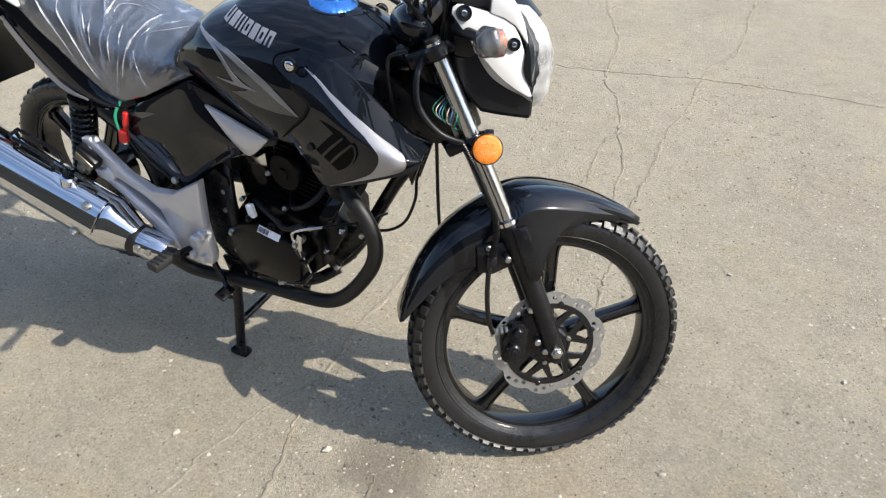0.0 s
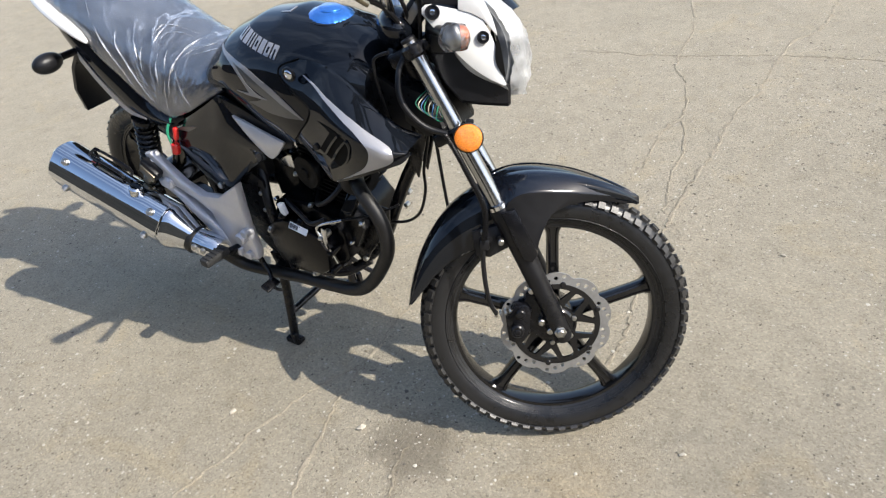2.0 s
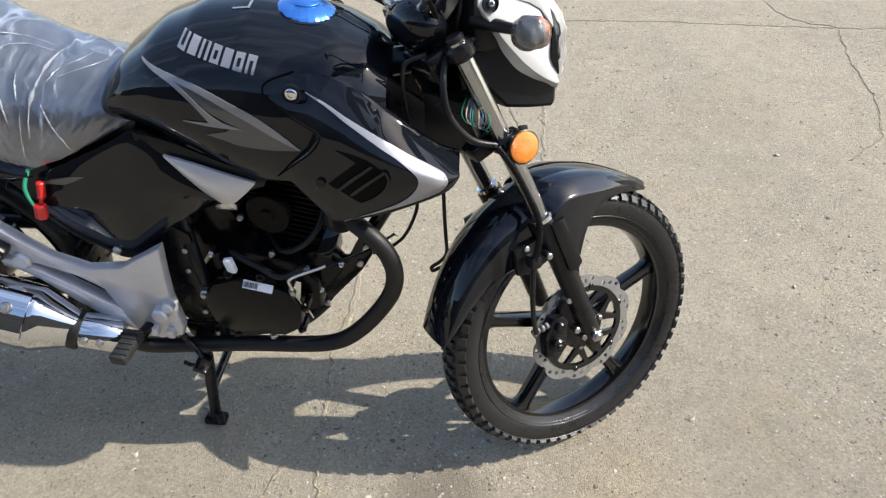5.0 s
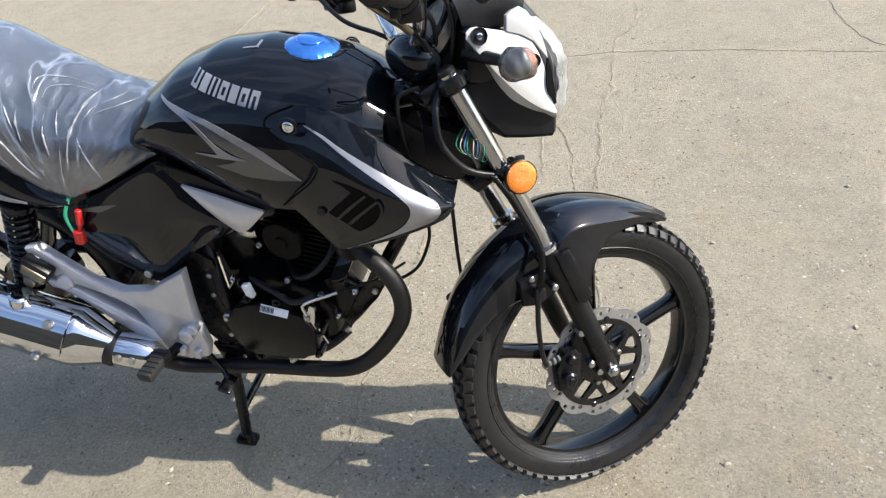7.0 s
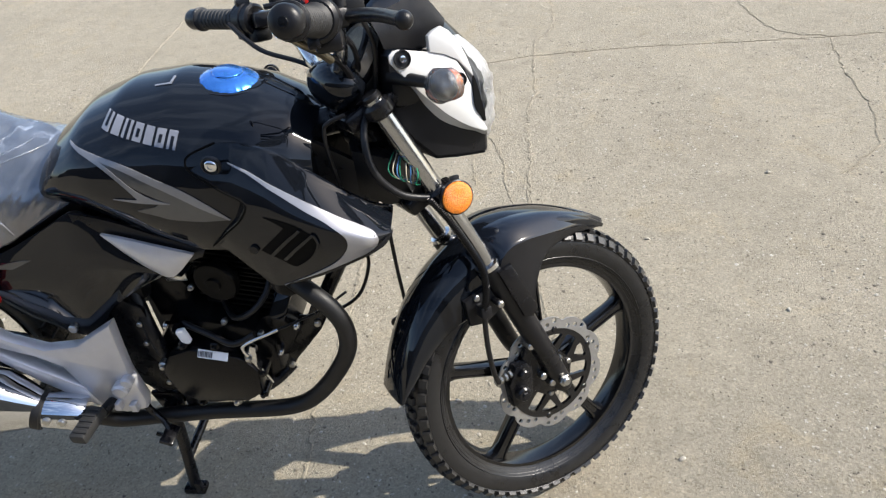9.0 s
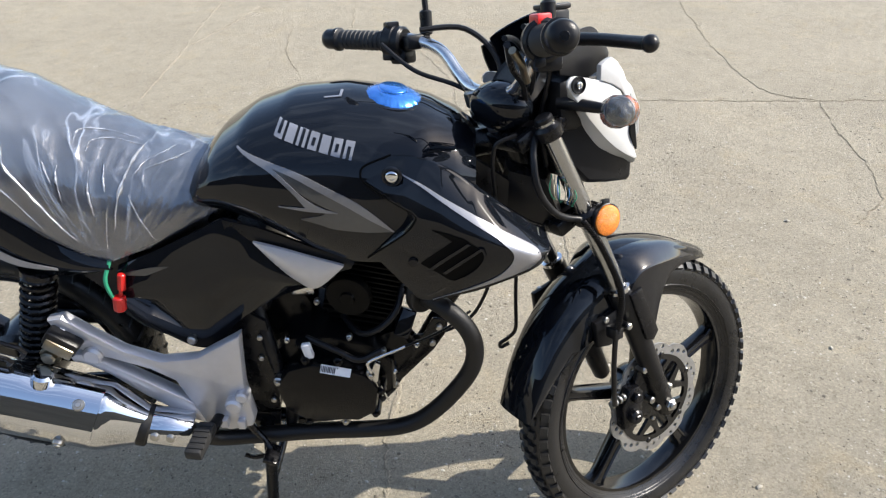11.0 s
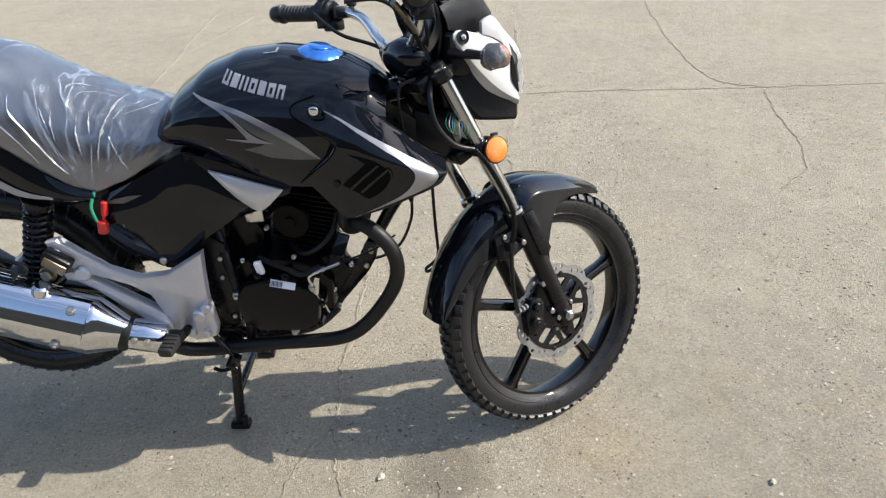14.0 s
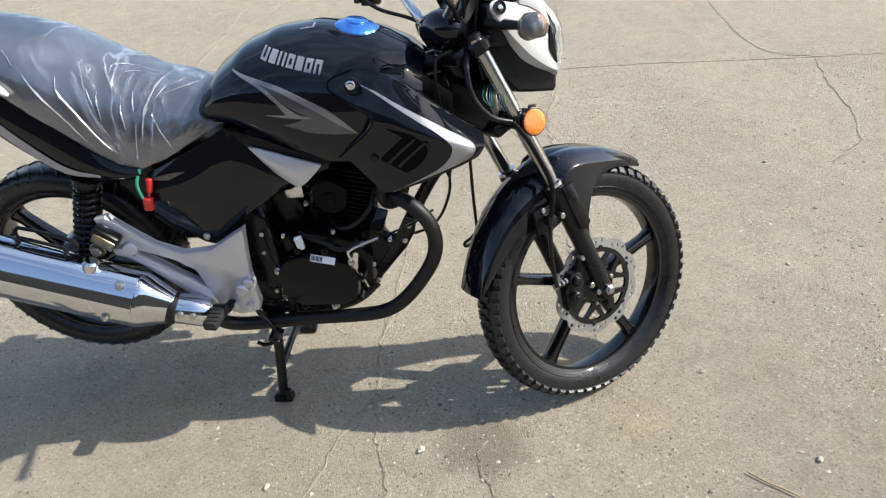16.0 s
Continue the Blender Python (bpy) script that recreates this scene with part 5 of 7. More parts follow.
    tube(bm, [(-1.222, s * 0.146, 0.867), (-1.245, s * 0.147, 0.886), (-1.300, s * 0.142, 0.912), (-1.370, s * 0.130, 0.938), (-1.440, s * 0.108, 0.960), (-1.500, s * 0.060, 0.972)], [0.004, 0.014, 0.019, 0.018, 0.016, 0.014], 14, 8, 0.7)
    part("grab_rail", bm, WHITE, tail, "white moulded grab rail")
    # rear turn signal
    bm = B()
    rod(bm, (-1.400, s * 0.060, 0.810), (-1.385, s * 0.150, 0.816), 0.010, 12)
    bmesh.ops.create_uvsphere(bm, u_segments=20, v_segments=12, radius=1, matrix=Matrix.Translation((-1.380, s * 0.185, 0.816)) @ Matrix.Diagonal((0.026, 0.042, 0.026, 1)))
    part("rear_turn_signal", bm, TRIMB, motorcycle)
bm = B()
loft(bm, [[Vector((x, y * w, z)) for y in (-1, -0.6, 0.6, 1)] + [Vector((x - 0.012, y * w, z + 0.004)) for y in (1, 0.6, -0.6, -1)] for x, z, w in ((-1.36, 0.84, 0.05), (-1.44, 0.80, 0.06), (-1.50, 0.74, 0.065), (-1.54, 0.67, 0.065), (-1.55, 0.60, 0.055))])
part("rear_mudguard", bm, TRIMB, motorcycle)
bm = B()
box(bm, (-1.43, 0, 0.90), (0.09, 0.13, 0.07), 0.02)
part("tail_lamp", bm, RED, motorcycle)
bm = B()
loft(bm, [[Vector((x, -w, zt)), Vector((x, -w, zb)), Vector((x, w, zb)), Vector((x, w, zt))] for x, w, zt, zb in ((-0.99, 0.115, 0.70, 0.55), (-1.10, 0.115, 0.73, 0.67), (-1.25, 0.11, 0.84, 0.76), (-1.42, 0.08, 0.94, 0.86))])
part("under_seat_tray", bm, TRIMB, motorcycle)

# red terminals on wires beside the seat
bm = B()
tube(bm, [(-1.005, -0.140, 0.690), (-1.012, -0.158, 0.665), (-1.008, -0.164, 0.640), (-1.000, -0.164, 0.618)], 0.0035, 8)
wire = part("battery_wire", bm, GREEN, motorcycle, "loose green and red battery wires")
for a, b, r in (((-0.985, -0.152, 0.672), (-0.990, -0.158, 0.642), 0.0070), ((-0.990, -0.158, 0.645), (-0.996, -0.160, 0.628), 0.0035), ((-0.996, -0.162, 0.632), (-1.000, -0.165, 0.604), 0.0110)):
    bm = B()
    rod(bm, a, b, r, 10)
    part("terminal_boot", bm, RED, wire, "red rubber terminal boot")

# ---------------------------------------------------------------- frame
frame_lines = [
    ([(-0.330, 0, 0.790), (-0.362, 0, 0.640), (-0.414, 0, 0.550), (-0.466, 0, 0.457), (-0.500, 0, 0.390), (-0.545, 0, 0.325), (-0.585, 0.0, 0.285)], 0.015),
    ([(-0.330, 0, 0.850), (-0.45, 0, 0.825), (-0.60, 0, 0.79), (-0.80, 0, 0.74), (-0.86, 0, 0.68)], 0.024),
] + [
    ([(-0.560, s * 0.030, 0.300), (-0.62, s * 0.07, 0.272), (-0.74, s * 0.085, 0.262), (-0.82, s * 0.095, 0.300), (-0.865, s * 0.095, 0.42), (-0.875, s * 0.095, 0.55), (-0.88, s * 0.09, 0.68)], 0.014) for s in (-1, 1)
] + [
    ([(-0.86, s * 0.085, 0.69), (-1.00, s * 0.100, 0.665), (-1.14, s * 0.105, 0.695), (-1.30, s * 0.10, 0.79), (-1.42, s * 0.06, 0.87)], 0.013) for s in (-1, 1)
] + [
    ([(-0.875, s * 0.095, 0.48), (-0.96, s * 0.060, 0.56), (-1.06, s * 0.070, 0.655)], 0.011) for s in (-1, 1)
]
bike_frame = None
for pts, r in frame_lines:
    bm = B()
    tube(bm, pts, r, 14)
    if bike_frame is None:
        bike_frame = part("bike_frame", bm, FRAMEB, motorcycle, "black tubular steel frame")
    else:
        part("frame_tube", bm, FRAMEB, bike_frame)
for s in (-1, 1):
    bm = B()
    slab(bm, [(-0.385, 0.640), (-0.345, 0.700), (-0.330, 0.780), (-0.300, 0.800), (-0.318, 0.690), (-0.360, 0.575)], s * 0.022, s * 0.014, 0.002)
    part("gusset", bm, FRAMEB, bike_frame)
# engine mount plates ahead of and behind the engine
for s in (-1, 1):
    bm = B()
    plate = [(-0.470, 0.494), (-0.440, 0.490), (-0.447, 0.456), (-0.470, 0.415), (-0.536, 0.335), (-0.556, 0.300), (-0.585, 0.330), (-0.575, 0.420), (-0.525, 0.452), (-0.490, 0.452)]
    slab(bm, plate if s < 0 else plate[4:8], s * 0.052, s * 0.045, 0.002)
    part("engine_mount", bm, FRAMEB, bike_frame)
    for x, z in ((-0.458, 0.476), (-0.472, 0.436), (-0.550, 0.322)):
        bm = B()
        rod(bm, (x, s * 0.045, z), (x, s * 0.060, z), 0.0068, 8)
        part("mount_bolt", bm, ZINC, bike_frame)
    bm = B()
    slab(bm, [(-0.800, 0.560), (-0.770, 0.540), (-0.765, 0.420), (-0.775, 0.320), (-0.815, 0.310), (-0.880, 0.380), (-0.885, 0.520)], s * 0.118, s * 0.108, 0.003)
    part("pivot_plate", bm, FRAMEB, bike_frame)
    for x, z in ((-0.785, 0.505), (-0.790, 0.455), (-0.783, 0.345)):
        bm = B()
        rod(bm, (x, s * 0.112, z), (x, s * 0.125, z), 0.0058, 8)
        part("mount_bolt", bm, ZINC, bike_frame)

# ---------------------------------------------------------------- engine
bm = B()
slab(bm, [(-0.780, 0.440), (-0.740, 0.492), (-0.660, 0.500), (-0.580, 0.475), (-0.545, 0.430), (-0.545, 0.360), (-0.590, 0.318), (-0.700, 0.305), (-0.775, 0.340)], -0.110, 0.110, 0.012)
engine = part("engine", bm, ENGINE, motorcycle, "black air-cooled single-cylinder engine")
bm = B()
slab(bm, [(-0.764, 0.412), (-0.735, 0.452), (-0.690, 0.468), (-0.640, 0.462), (-0.590, 0.440), (-0.568, 0.408), (-0.578, 0.345), (-0.612, 0.322), (-0.715, 0.322), (-0.752, 0.350)], -0.156, -0.105, 0.010)
part("clutch_cover", bm, ENGINE, engine, "smooth black clutch cover")
for i, (x, z) in enumerate(((-0.758, 0.420), (-0.700, 0.474), (-0.640, 0.470), (-0.582, 0.440), (-0.566, 0.398), (-0.580, 0.338), (-0.640, 0.316), (-0.712, 0.316))):
    bm = B()
    rod(bm, (x, -0.118, z), (x, -0.150, z), 0.0095, 12)
    rod(bm, (x, -0.14, z), (x, -0.156, z), 0.0055, 6)
    part("cover_bolt", bm, ENGINE if i % 3 else ZINC, engine)
bm = B()
slab(bm, [(-0.570, 0.480), (-0.535, 0.495), (-0.500, 0.440), (-0.532, 0.385), (-0.575, 0.340), (-0.610, 0.400)], -0.085, -0.030, 0.012)
part("crankcase_nose", bm, ENGINE, engine)
bm = B()
slab(bm, [(-0.790, 0.590), (-0.720, 0.600), (-0.690, 0.540), (-0.700, 0.480), (-0.780, 0.470)], -0.070, 0.070, 0.015)
part("gearbox_top", bm, ENGINE, engine)
# every second rib is bright steel, painting the lit edges of black casting ribs
for i in range(6):
    bm = B()
    x = -0.590 + 0.005 * i
    tube(bm, [(x, -0.148, 0.440 - 0.006 * i), (x + 0.012, -0.146, 0.405 - 0.007 * i)], 0.0018, 6, 0)
    part("casting_rib", bm, STEEL if i % 2 else ENGINE, engine)
for i, (x, y, z) in enumerate(((-0.775, -0.118, 0.478), (-0.752, -0.120, 0.372), (-0.735, -0.122, 0.500), (-0.560, -0.120, 0.470), (-0.545, -0.095, 0.398), (-0.620, -0.120, 0.505), (-0.500, -0.090, 0.462), (-0.680, -0.085, 0.560), (-0.765, -0.118, 0.430))):
    bm = B()
    rod(bm, (x, y + 0.012, z), (x, y - 0.006, z), 0.0040, 6)
    rod(bm, (x, y + 0.008, z), (x, y - 0.002, z), 0.0060, 12)
    part("case_bolt", bm, ZINC if i % 2 else STEEL, engine)
bm = B()
lathe(bm, [(0, 0.05), (0.055, 0.05), (0.070, 0.035), (0.075, 0)], Matrix.Translation((-0.66, 0.105, 0.395)) @ Matrix.Rotation(radians(-90), 4, "X"), 40)
part("generator_cover", bm, ENGINE, engine)
# leaning cylinder with cooling fins
CYL = Matrix.Translation((-0.615, 0, 0.490)) @ Matrix.Rotation(radians(12), 4, "Y")
bm = B()
box(bm, (0, 0, 0.07), (0.090, 0.100, 0.17), 0.01)
bmesh.ops.transform(bm, matrix=CYL, verts=bm.verts)
part("cylinder", bm, ENGINE, engine)
for i in range(13):
    bm = B()
    g = 1.0 - 0.12 * (i < 2) + 0.05 * (i > 7)
    box(bm, (0.004, 0, 0.012 + 0.0115 * i), (0.142 * g, 0.150 * g, 0.0046), 0.0014)
    bmesh.ops.transform(bm, matrix=CYL, verts=bm.verts)
    part("cooling_fin", bm, FIN, engine)
bm = B()
box(bm, (0, 0, 0.178), (0.120, 0.120, 0.040), 0.012)
box(bm, (0, 0, 0.205), (0.085, 0.085, 0.030), 0.012)
bmesh.ops.transform(bm, matrix=CYL, verts=bm.verts)
part("cylinder_head", bm, ENGINE, engine)
# round black horn in front of the cylinder
hm = Matrix.Translation((-0.614, -0.088, 0.588)) @ Matrix.Rotation(radians(90), 4, "X") @ Matrix.Rotation(radians(-8), 4, "Y")
bm = B()
lathe(bm, [(0.0, 0.026), (0.012, 0.026), (0.014, 0.022), (0.028, 0.019), (0.034, 0.021), (0.040, 0.020), (0.0425, 0.015), (0.0425, 0.006), (0.036, 0.0), (0.030, -0.014), (0.018, -0.022), (0.0, -0.022)], hm, 40)
part("horn", bm, FIN, engine, "round black horn below the tank")
# label on the engine case
LAB = Matrix.Translation((-0.645, -0.155, 0.455)) @ Matrix.Rotation(radians(13), 4, "Y") @ Matrix.Rotation(radians(-30), 4, "X")
bm = B()
box(bm, (0, 0, 0), (0.056, 0.0014, 0.016), 0)
bmesh.ops.transform(bm, matrix=LAB, verts=bm.verts)
lab = part("engine_label", bm, PAPER, engine, "white paper label with unreadable bars")
for i in range(9):
    bm = B()
    box(bm, (-0.026 + 0.003 * i, -0.0012, 0.0), (0.0013 + 0.0006 * (i % 3), 0.0012, 0.011), 0)
    bmesh.ops.transform(bm, matrix=LAB, verts=bm.verts)
    part("label_bar", bm, INK, lab)
# oil filler, clutch arm, cable bracket
bm = B()
rod(bm, (-0.700, -0.120, 0.470), (-0.706, -0.135, 0.508), 0.013, 14)
part("filler_cap", bm, ENGINE, engine)
bm = B()
box(bm, (-0.694, -0.142, 0.493), (0.016, 0.012, 0.032), 0.002, Matrix.Rotation(radians(-10), 4, "Y"))
part("bright_tag", bm, PAPER, engine, "small bright tag on the engine")
bm = B()
tube(bm, [(-0.560, -0.140, 0.492), (-0.600, -0.150, 0.478), (-0.640, -0.140, 0.490), (-0.700, -0.120, 0.505)], 0.006, 10)
part("clutch_cable", bm, TRIMB, engine)
bm = B()
tube(bm, [(-0.518, -0.130, 0.493), (-0.535, -0.138, 0.490), (-0.560, -0.146, 0.484), (-0.585, -0.150, 0.470), (-0.580, -0.152, 0.448)], 0.0034, 10)
part("cable_stay", bm, STEEL, engine)
bm = B()
tube(bm, [(-0.398, -0.060, 0.520), (-0.440, -0.090, 0.505), (-0.480, -0.115, 0.500), (-0.520, -0.131, 0.493)], 0.0026, 8)
part("clutch_cable", bm, TRIMB, engine)
bm = B()
slab(bm, [(-0.563, 0.466), (-0.572, 0.470), (-0.584, 0.440), (-0.577, 0.420), (-0.570, 0.424)], -0.150, -0.142, 0.001)
part("clutch_arm", bm, STEEL, engine)
# bluish spark coil cover
bm = B()
box(bm, (-0.520, -0.084, 0.512), (0.030, 0.022, 0.056), 0.004, Matrix.Rotation(radians(20), 4, "Y") @ Matrix.Rotation(radians(-28), 4, "X"))
part("coil_cover", bm, GLOSS, engine)
# carburettor and airbox
bm = B()
rod(bm, (-0.665, -0.02, 0.595), (-0.745, -0.02, 0.610), 0.030, 24)
rod(bm, (-0.705, -0.03, 0.560), (-0.705, -0.03, 0.640), 0.026, 20)
box(bm, (-0.705, -0.055, 0.590), (0.045, 0.05, 0.04), 0.006)
carb = part("carburettor", bm, STEEL, engine, "dull grey carburettor")
bm = B()
rod(bm, (-0.705, -0.075, 0.612), (-0.705, -0.098, 0.612), 0.010, 8)
part("carb_screw", bm, BRASS, carb)
bm = B()
box(bm, (-0.865, 0, 0.610), (0.20, 0.20, 0.15), 0.02)
part("airbox", bm, TRIMB, motorcycle)
bm = B()
tube(bm, [(-0.64, -0.06, 0.51), (-0.60, -0.115, 0.512), (-0.56, -0.12, 0.53), (-0.53, -0.10, 0.56), (-0.52, -0.06, 0.60)], 0.006, 10)
part("breather_hose", bm, TRIMB, engine)
bm = B()
tube(bm, [(-0.79, -0.09, 0.56), (-0.77, -0.118, 0.48), (-0.755, -0.125, 0.40), (-0.75, -0.12, 0.33), (-0.76, -0.11, 0.27)], 0.0125, 14)
part("drain_hose", bm, TRIMB, engine)

# ---------------------------------------------------------------- exhaust
HEAD = [(-0.520, -0.045, 0.572), (-0.485, -0.085, 0.578), (-0.440, -0.120, 0.572), (-0.404, -0.130, 0.536), (-0.390, -0.132, 0.488), (-0.400, -0.132, 0.432), (-0.442, -0.132, 0.362), (-0.490, -0.132, 0.309), (-0.536, -0.132, 0.285), (-0.600, -0.132, 0.276), (-0.700, -0.132, 0.270), (-0.820, -0.138, 0.263), (-0.900, -0.160, 0.280), (-0.935, -0.192, 0.338), (-0.985, -0.204, 0.364)]
bm = B()
tube(bm, HEAD, 0.0168, 24, 10)
exhaust = part("exhaust_pipe", bm, HEAT, motorcycle, "matt black exhaust header pipe")
bm = B()
lathe(bm, [(0.026, -0.006), (0.044, -0.006), (0.046, 0.0), (0.044, 0.008), (0.026, 0.008)], Matrix.Translation((-0.480, -0.080, 0.588)) @ Matrix.Rotation(radians(90), 4, "Y") @ Matrix.Rotation(radians(40), 4, "X"), 30)
part("exhaust_flange", bm, HEAT, exhaust)
M0, M1 = Vector((-1.003, -0.210, 0.372)), Vector((-1.423, -0.243, 0.548))
md = (M1 - M0).normalized()
mup = (Vector((0, 0, 1)) - md * md.z).normalized()
msd = md.cross(mup).normalized()
if msd.y > 0:
    msd = -msd


SECT = [(0.00, 1.00), (0.34, 0.97), (0.62, 0.80), (0.90, 0.42), (0.99, 0.20), (1.00, 0.06), (0.97, -0.06), (0.86, -0.40), (0.66, -0.72), (0.40, -0.93), (0.10, -1.00), (-0.40, -0.92), (-0.80, -0.60), (-0.98, -0.15), (-0.96, 0.25), (-0.76, 0.66), (-0.40, 0.93)]
SECT = [(p.x, p.z) for p in smooth([(x, 0, z) for x, z in SECT], 3, True)]


def muffler_ring(d, r, oval=1.0):
    """Rounded section, flat above and below a ridge along the outer side."""
    return [M0 + md * d + msd * (r * x * 0.92) + mup * (r * z * oval) for x, z in SECT]


bm = B()
L = (M1 - M0).length
loft(bm, [muffler_ring(d, r, 1.04) for d, r in ((-0.012, 0.034), (-0.004, 0.038), (0.050, 0.060), (0.062, 0.065), (0.068, 0.066), (0.20, 0.0675), (L - 0.02, 0.068), (L - 0.008, 0.066), (L, 0.060), (L, 0.052), (L - 0.012, 0.050))])
muffler = part("muffler", bm, CHROME, motorcycle, "mirror-chromed silencer with side shield", angle=24)
bm = B()
rings = []
for i in range(25):
    d = 0.072 + (L - 0.088) * i / 24
    ring, back = [], []
    for k in range(1, 15):
        x, z = SECT[k]
        e = 1.075 if k < 14 else 1.06
        sag = 1.0 if i not in (6, 7) or k > 4 else 0.97
        ring.append(M0 + md * d + msd * (0.068 * e * x * 0.92) + mup * (0.068 * e * sag * z * 1.04))
        back.append(M0 + md * d + msd * (0.068 * 1.01 * x * 0.92) + mup * (0.068 * 1.01 * z * 1.04))
    rings.append(ring + back[::-1])
part("heat_shield", loft(bm, rings), CHROME, muffler, "polished heat shield on the silencer", angle=24)


def on_muffler(d, deg, lift=0.0):
    a = radians(deg)
    sx, sz = min(SECT, key=lambda q: abs(math.atan2(q[1], q[0]) - a))
    r = (0.073 if deg > 0 else 0.068) + lift
    return M0 + md * d + msd * (r * sx * 0.92) + mup * (r * sz * 1.04)


for d, deg in ((0.105, 48), (L - 0.06, 50), (0.125, -22), (L - 0.055, -22)):
    bm = B()
    rod(bm, on_muffler(d, deg, -0.004), on_muffler(d, deg, 0.007), 0.0100, 16)
    rod(bm, on_muffler(d, deg, 0.002), on_muffler(d, deg, 0.011), 0.0060, 6)
    part("shield_bolt", bm, ZINC, muffler)
bm = B()
tube(bm, [on_muffler(d, a, l) for d, a, l in ((0.235, 88, 0.0), (0.235, 84, 0.022), (0.33, 84, 0.022), (0.33, 88, 0.0))], 0.0042, 8, 3)
tube(bm, [on_muffler(d, a, l) for d, a, l in ((0.225, 104, 0.0), (0.225, 100, 0.03), (0.34, 100, 0.03), (0.34, 104, 0.0))], 0.0042, 8, 3)
tube(bm, [on_muffler(0.34, 100, 0.03), on_muffler(0.34, 84, 0.024)], 0.004, 8, 0)
part("wire_bracket", bm, FRAMEB, muffler)
bm = B()
c = on_muffler(0.175, 78, 0.004)
rod(bm, c - mup * 0.02, c + mup * 0.012, 0.018, 16)
part("hanger_boss", bm, CHROME, muffler)
bm = B()
tube(bm, [M0 - md * 0.016, M0 - md * 0.013, M0 + md * 0.001, M0 + md * 0.004], [0.036, 0.039, 0.039, 0.036], 30, 0)
part("clamp_band", bm, HEAT, muffler)
S0, S1 = Vector((-0.920, -0.197, 0.343)), Vector((-0.990, -0.208, 0.368))
bm = B()
tube(bm, [S0.lerp(S1, t) for t in (0, 0.05, 0.95, 1)], [0.033, 0.0355, 0.0365, 0.035], 28, 0)
shield = part("pipe_shield", bm, CHROME, muffler, "chromed shield over the pipe joint")
for t in (0.35, 0.72):
    bm = B()
    p = S0.lerp(S1, t)
    rod(bm, p + Vector((0, -0.030, 0.010)), p + Vector((0, -0.040, 0.012)), 0.0080, 12)
    part("shield_bolt", bm, ZINC, shield)

# ---------------------------------------------------------------- footrest brackets, pegs, pedal
for side in (-1, 1):
    y0, y1 = side * 0.176, side * 0.150
    bm = B()
    slab(bm, [(-0.800, 0.556), (-0.808, 0.480), (-0.812, 0.430), (-0.806, 0.352), (-0.814, 0.328), (-0.860, 0.316), (-0.905, 0.338), (-0.922, 0.396), (-0.938, 0.446), (-0.978, 0.474), (-1.042, 0.500), (-1.078, 0.508), (-1.118, 0.545), (-1.132, 0.588), (-1.104, 0.594), (-1.066, 0.560), (-1.015, 0.518), (-0.955, 0.494), (-0.888, 0.502)], y0, y1, 0.007)
    bracket = part("footrest_bracket", bm, SILVER, motorcycle, "cast footrest bracket in silver paint")
    bm = B()
    slab(bm, [(-0.900, 0.336), (-0.940, 0.360), (-1.000, 0.410), (-1.055, 0.465), (-1.090, 0.488), (-1.112, 0.494), (-1.116, 0.512), (-1.085, 0.514), (-1.066, 0.499), (-1.020, 0.467), (-0.970, 0.432), (-0.915, 0.392)], y0 + side * 0.002, y1, 0.006)
    part("lower_arm", bm, SILVER, bracket)
    bm = B()
    rod(bm, (-1.070, side * 0.150, 0.512), (-1.070, side * 0.185, 0.512), 0.018, 16)
    rod(bm, (-1.118, side * 0.145, 0.556), (-1.118, side * 0.182, 0.556), 0.020, 16)
    part("peg_clevis", bm, SILVER, bracket)
    bm = B()
    box(bm, (-1.108, side * 0.185, 0.552), (0.060, 0.030, 0.032), 0.006, Matrix.Rotation(radians(38), 4, "Y"))
    part("passenger_peg", bm, TRIMB, bracket)
    bm = B()
    box(bm, (-1.112, side * 0.200, 0.545), (0.050, 0.006, 0.024), 0.002, Matrix.Rotation(radians(38), 4, "Y"))
    part("peg_plate", bm, BRASS, bracket)
    bm = B()
    rod(bm, (-1.146, side * 0.140, 0.512), (-1.146, side * 0.192, 0.512), 0.0135, 8)
    rod(bm, (-1.146, side * 0.176, 0.512), (-1.146, side * 0.182, 0.512), 0.0185, 18)
    part("peg_bolt", bm, BRASS, bracket)
    # rider's peg
    bm = B()
    rod(bm, (-0.872, side * 0.165, 0.352), (-0.878, side * 0.215, 0.360), 0.011, 12)
    part("rider_peg", bm, FRAMEB, bracket)
    bm = B()
    box(bm, (-0.885, side * 0.245, 0.368), (0.032, 0.074, 0.022), 0.005, Matrix.Rotation(side * radians(5), 4, "Z"))
    for i in range(5):
        box(bm, (-0.885 + 0.0005 * i, side * (0.219 + 0.013 * i), 0.3795), (0.029, 0.006, 0.004), 0.001, Matrix.Rotation(side * radians(5), 4, "Z"))
    part("peg_rubber", bm, GRIP, bracket, "ribbed black rubber foot peg")
    for x, z in ((-0.862, 0.338), (-0.830, 0.334)):
        bm = B()
        box(bm, (x, side * 0.182, z + 0.010), (0.014, 0.014, 0.020), 0.002)
        part("bracket_lug", bm, SILVER, bracket)
    bm = B()
    rod(bm, (-0.835, side * 0.16, 0.398), (-0.835, side * 0.196, 0.398), 0.016, 16)
    rod(bm, (-0.818, side * 0.16, 0.415), (-0.818, side * 0.190, 0.415), 0.012, 16)
    part("pivot_boss", bm, SILVER, bracket)
# rear brake pedal and gear lever
bm = B()
tube(bm, [(-0.842, -0.165, 0.398), (-0.834, -0.160, 0.350), (-0.822, -0.158, 0.305), (-0.802, -0.164, 0.278), (-0.788, -0.176, 0.266)], [0.008, 0.007, 0.007, 0.006, 0.006], 10)
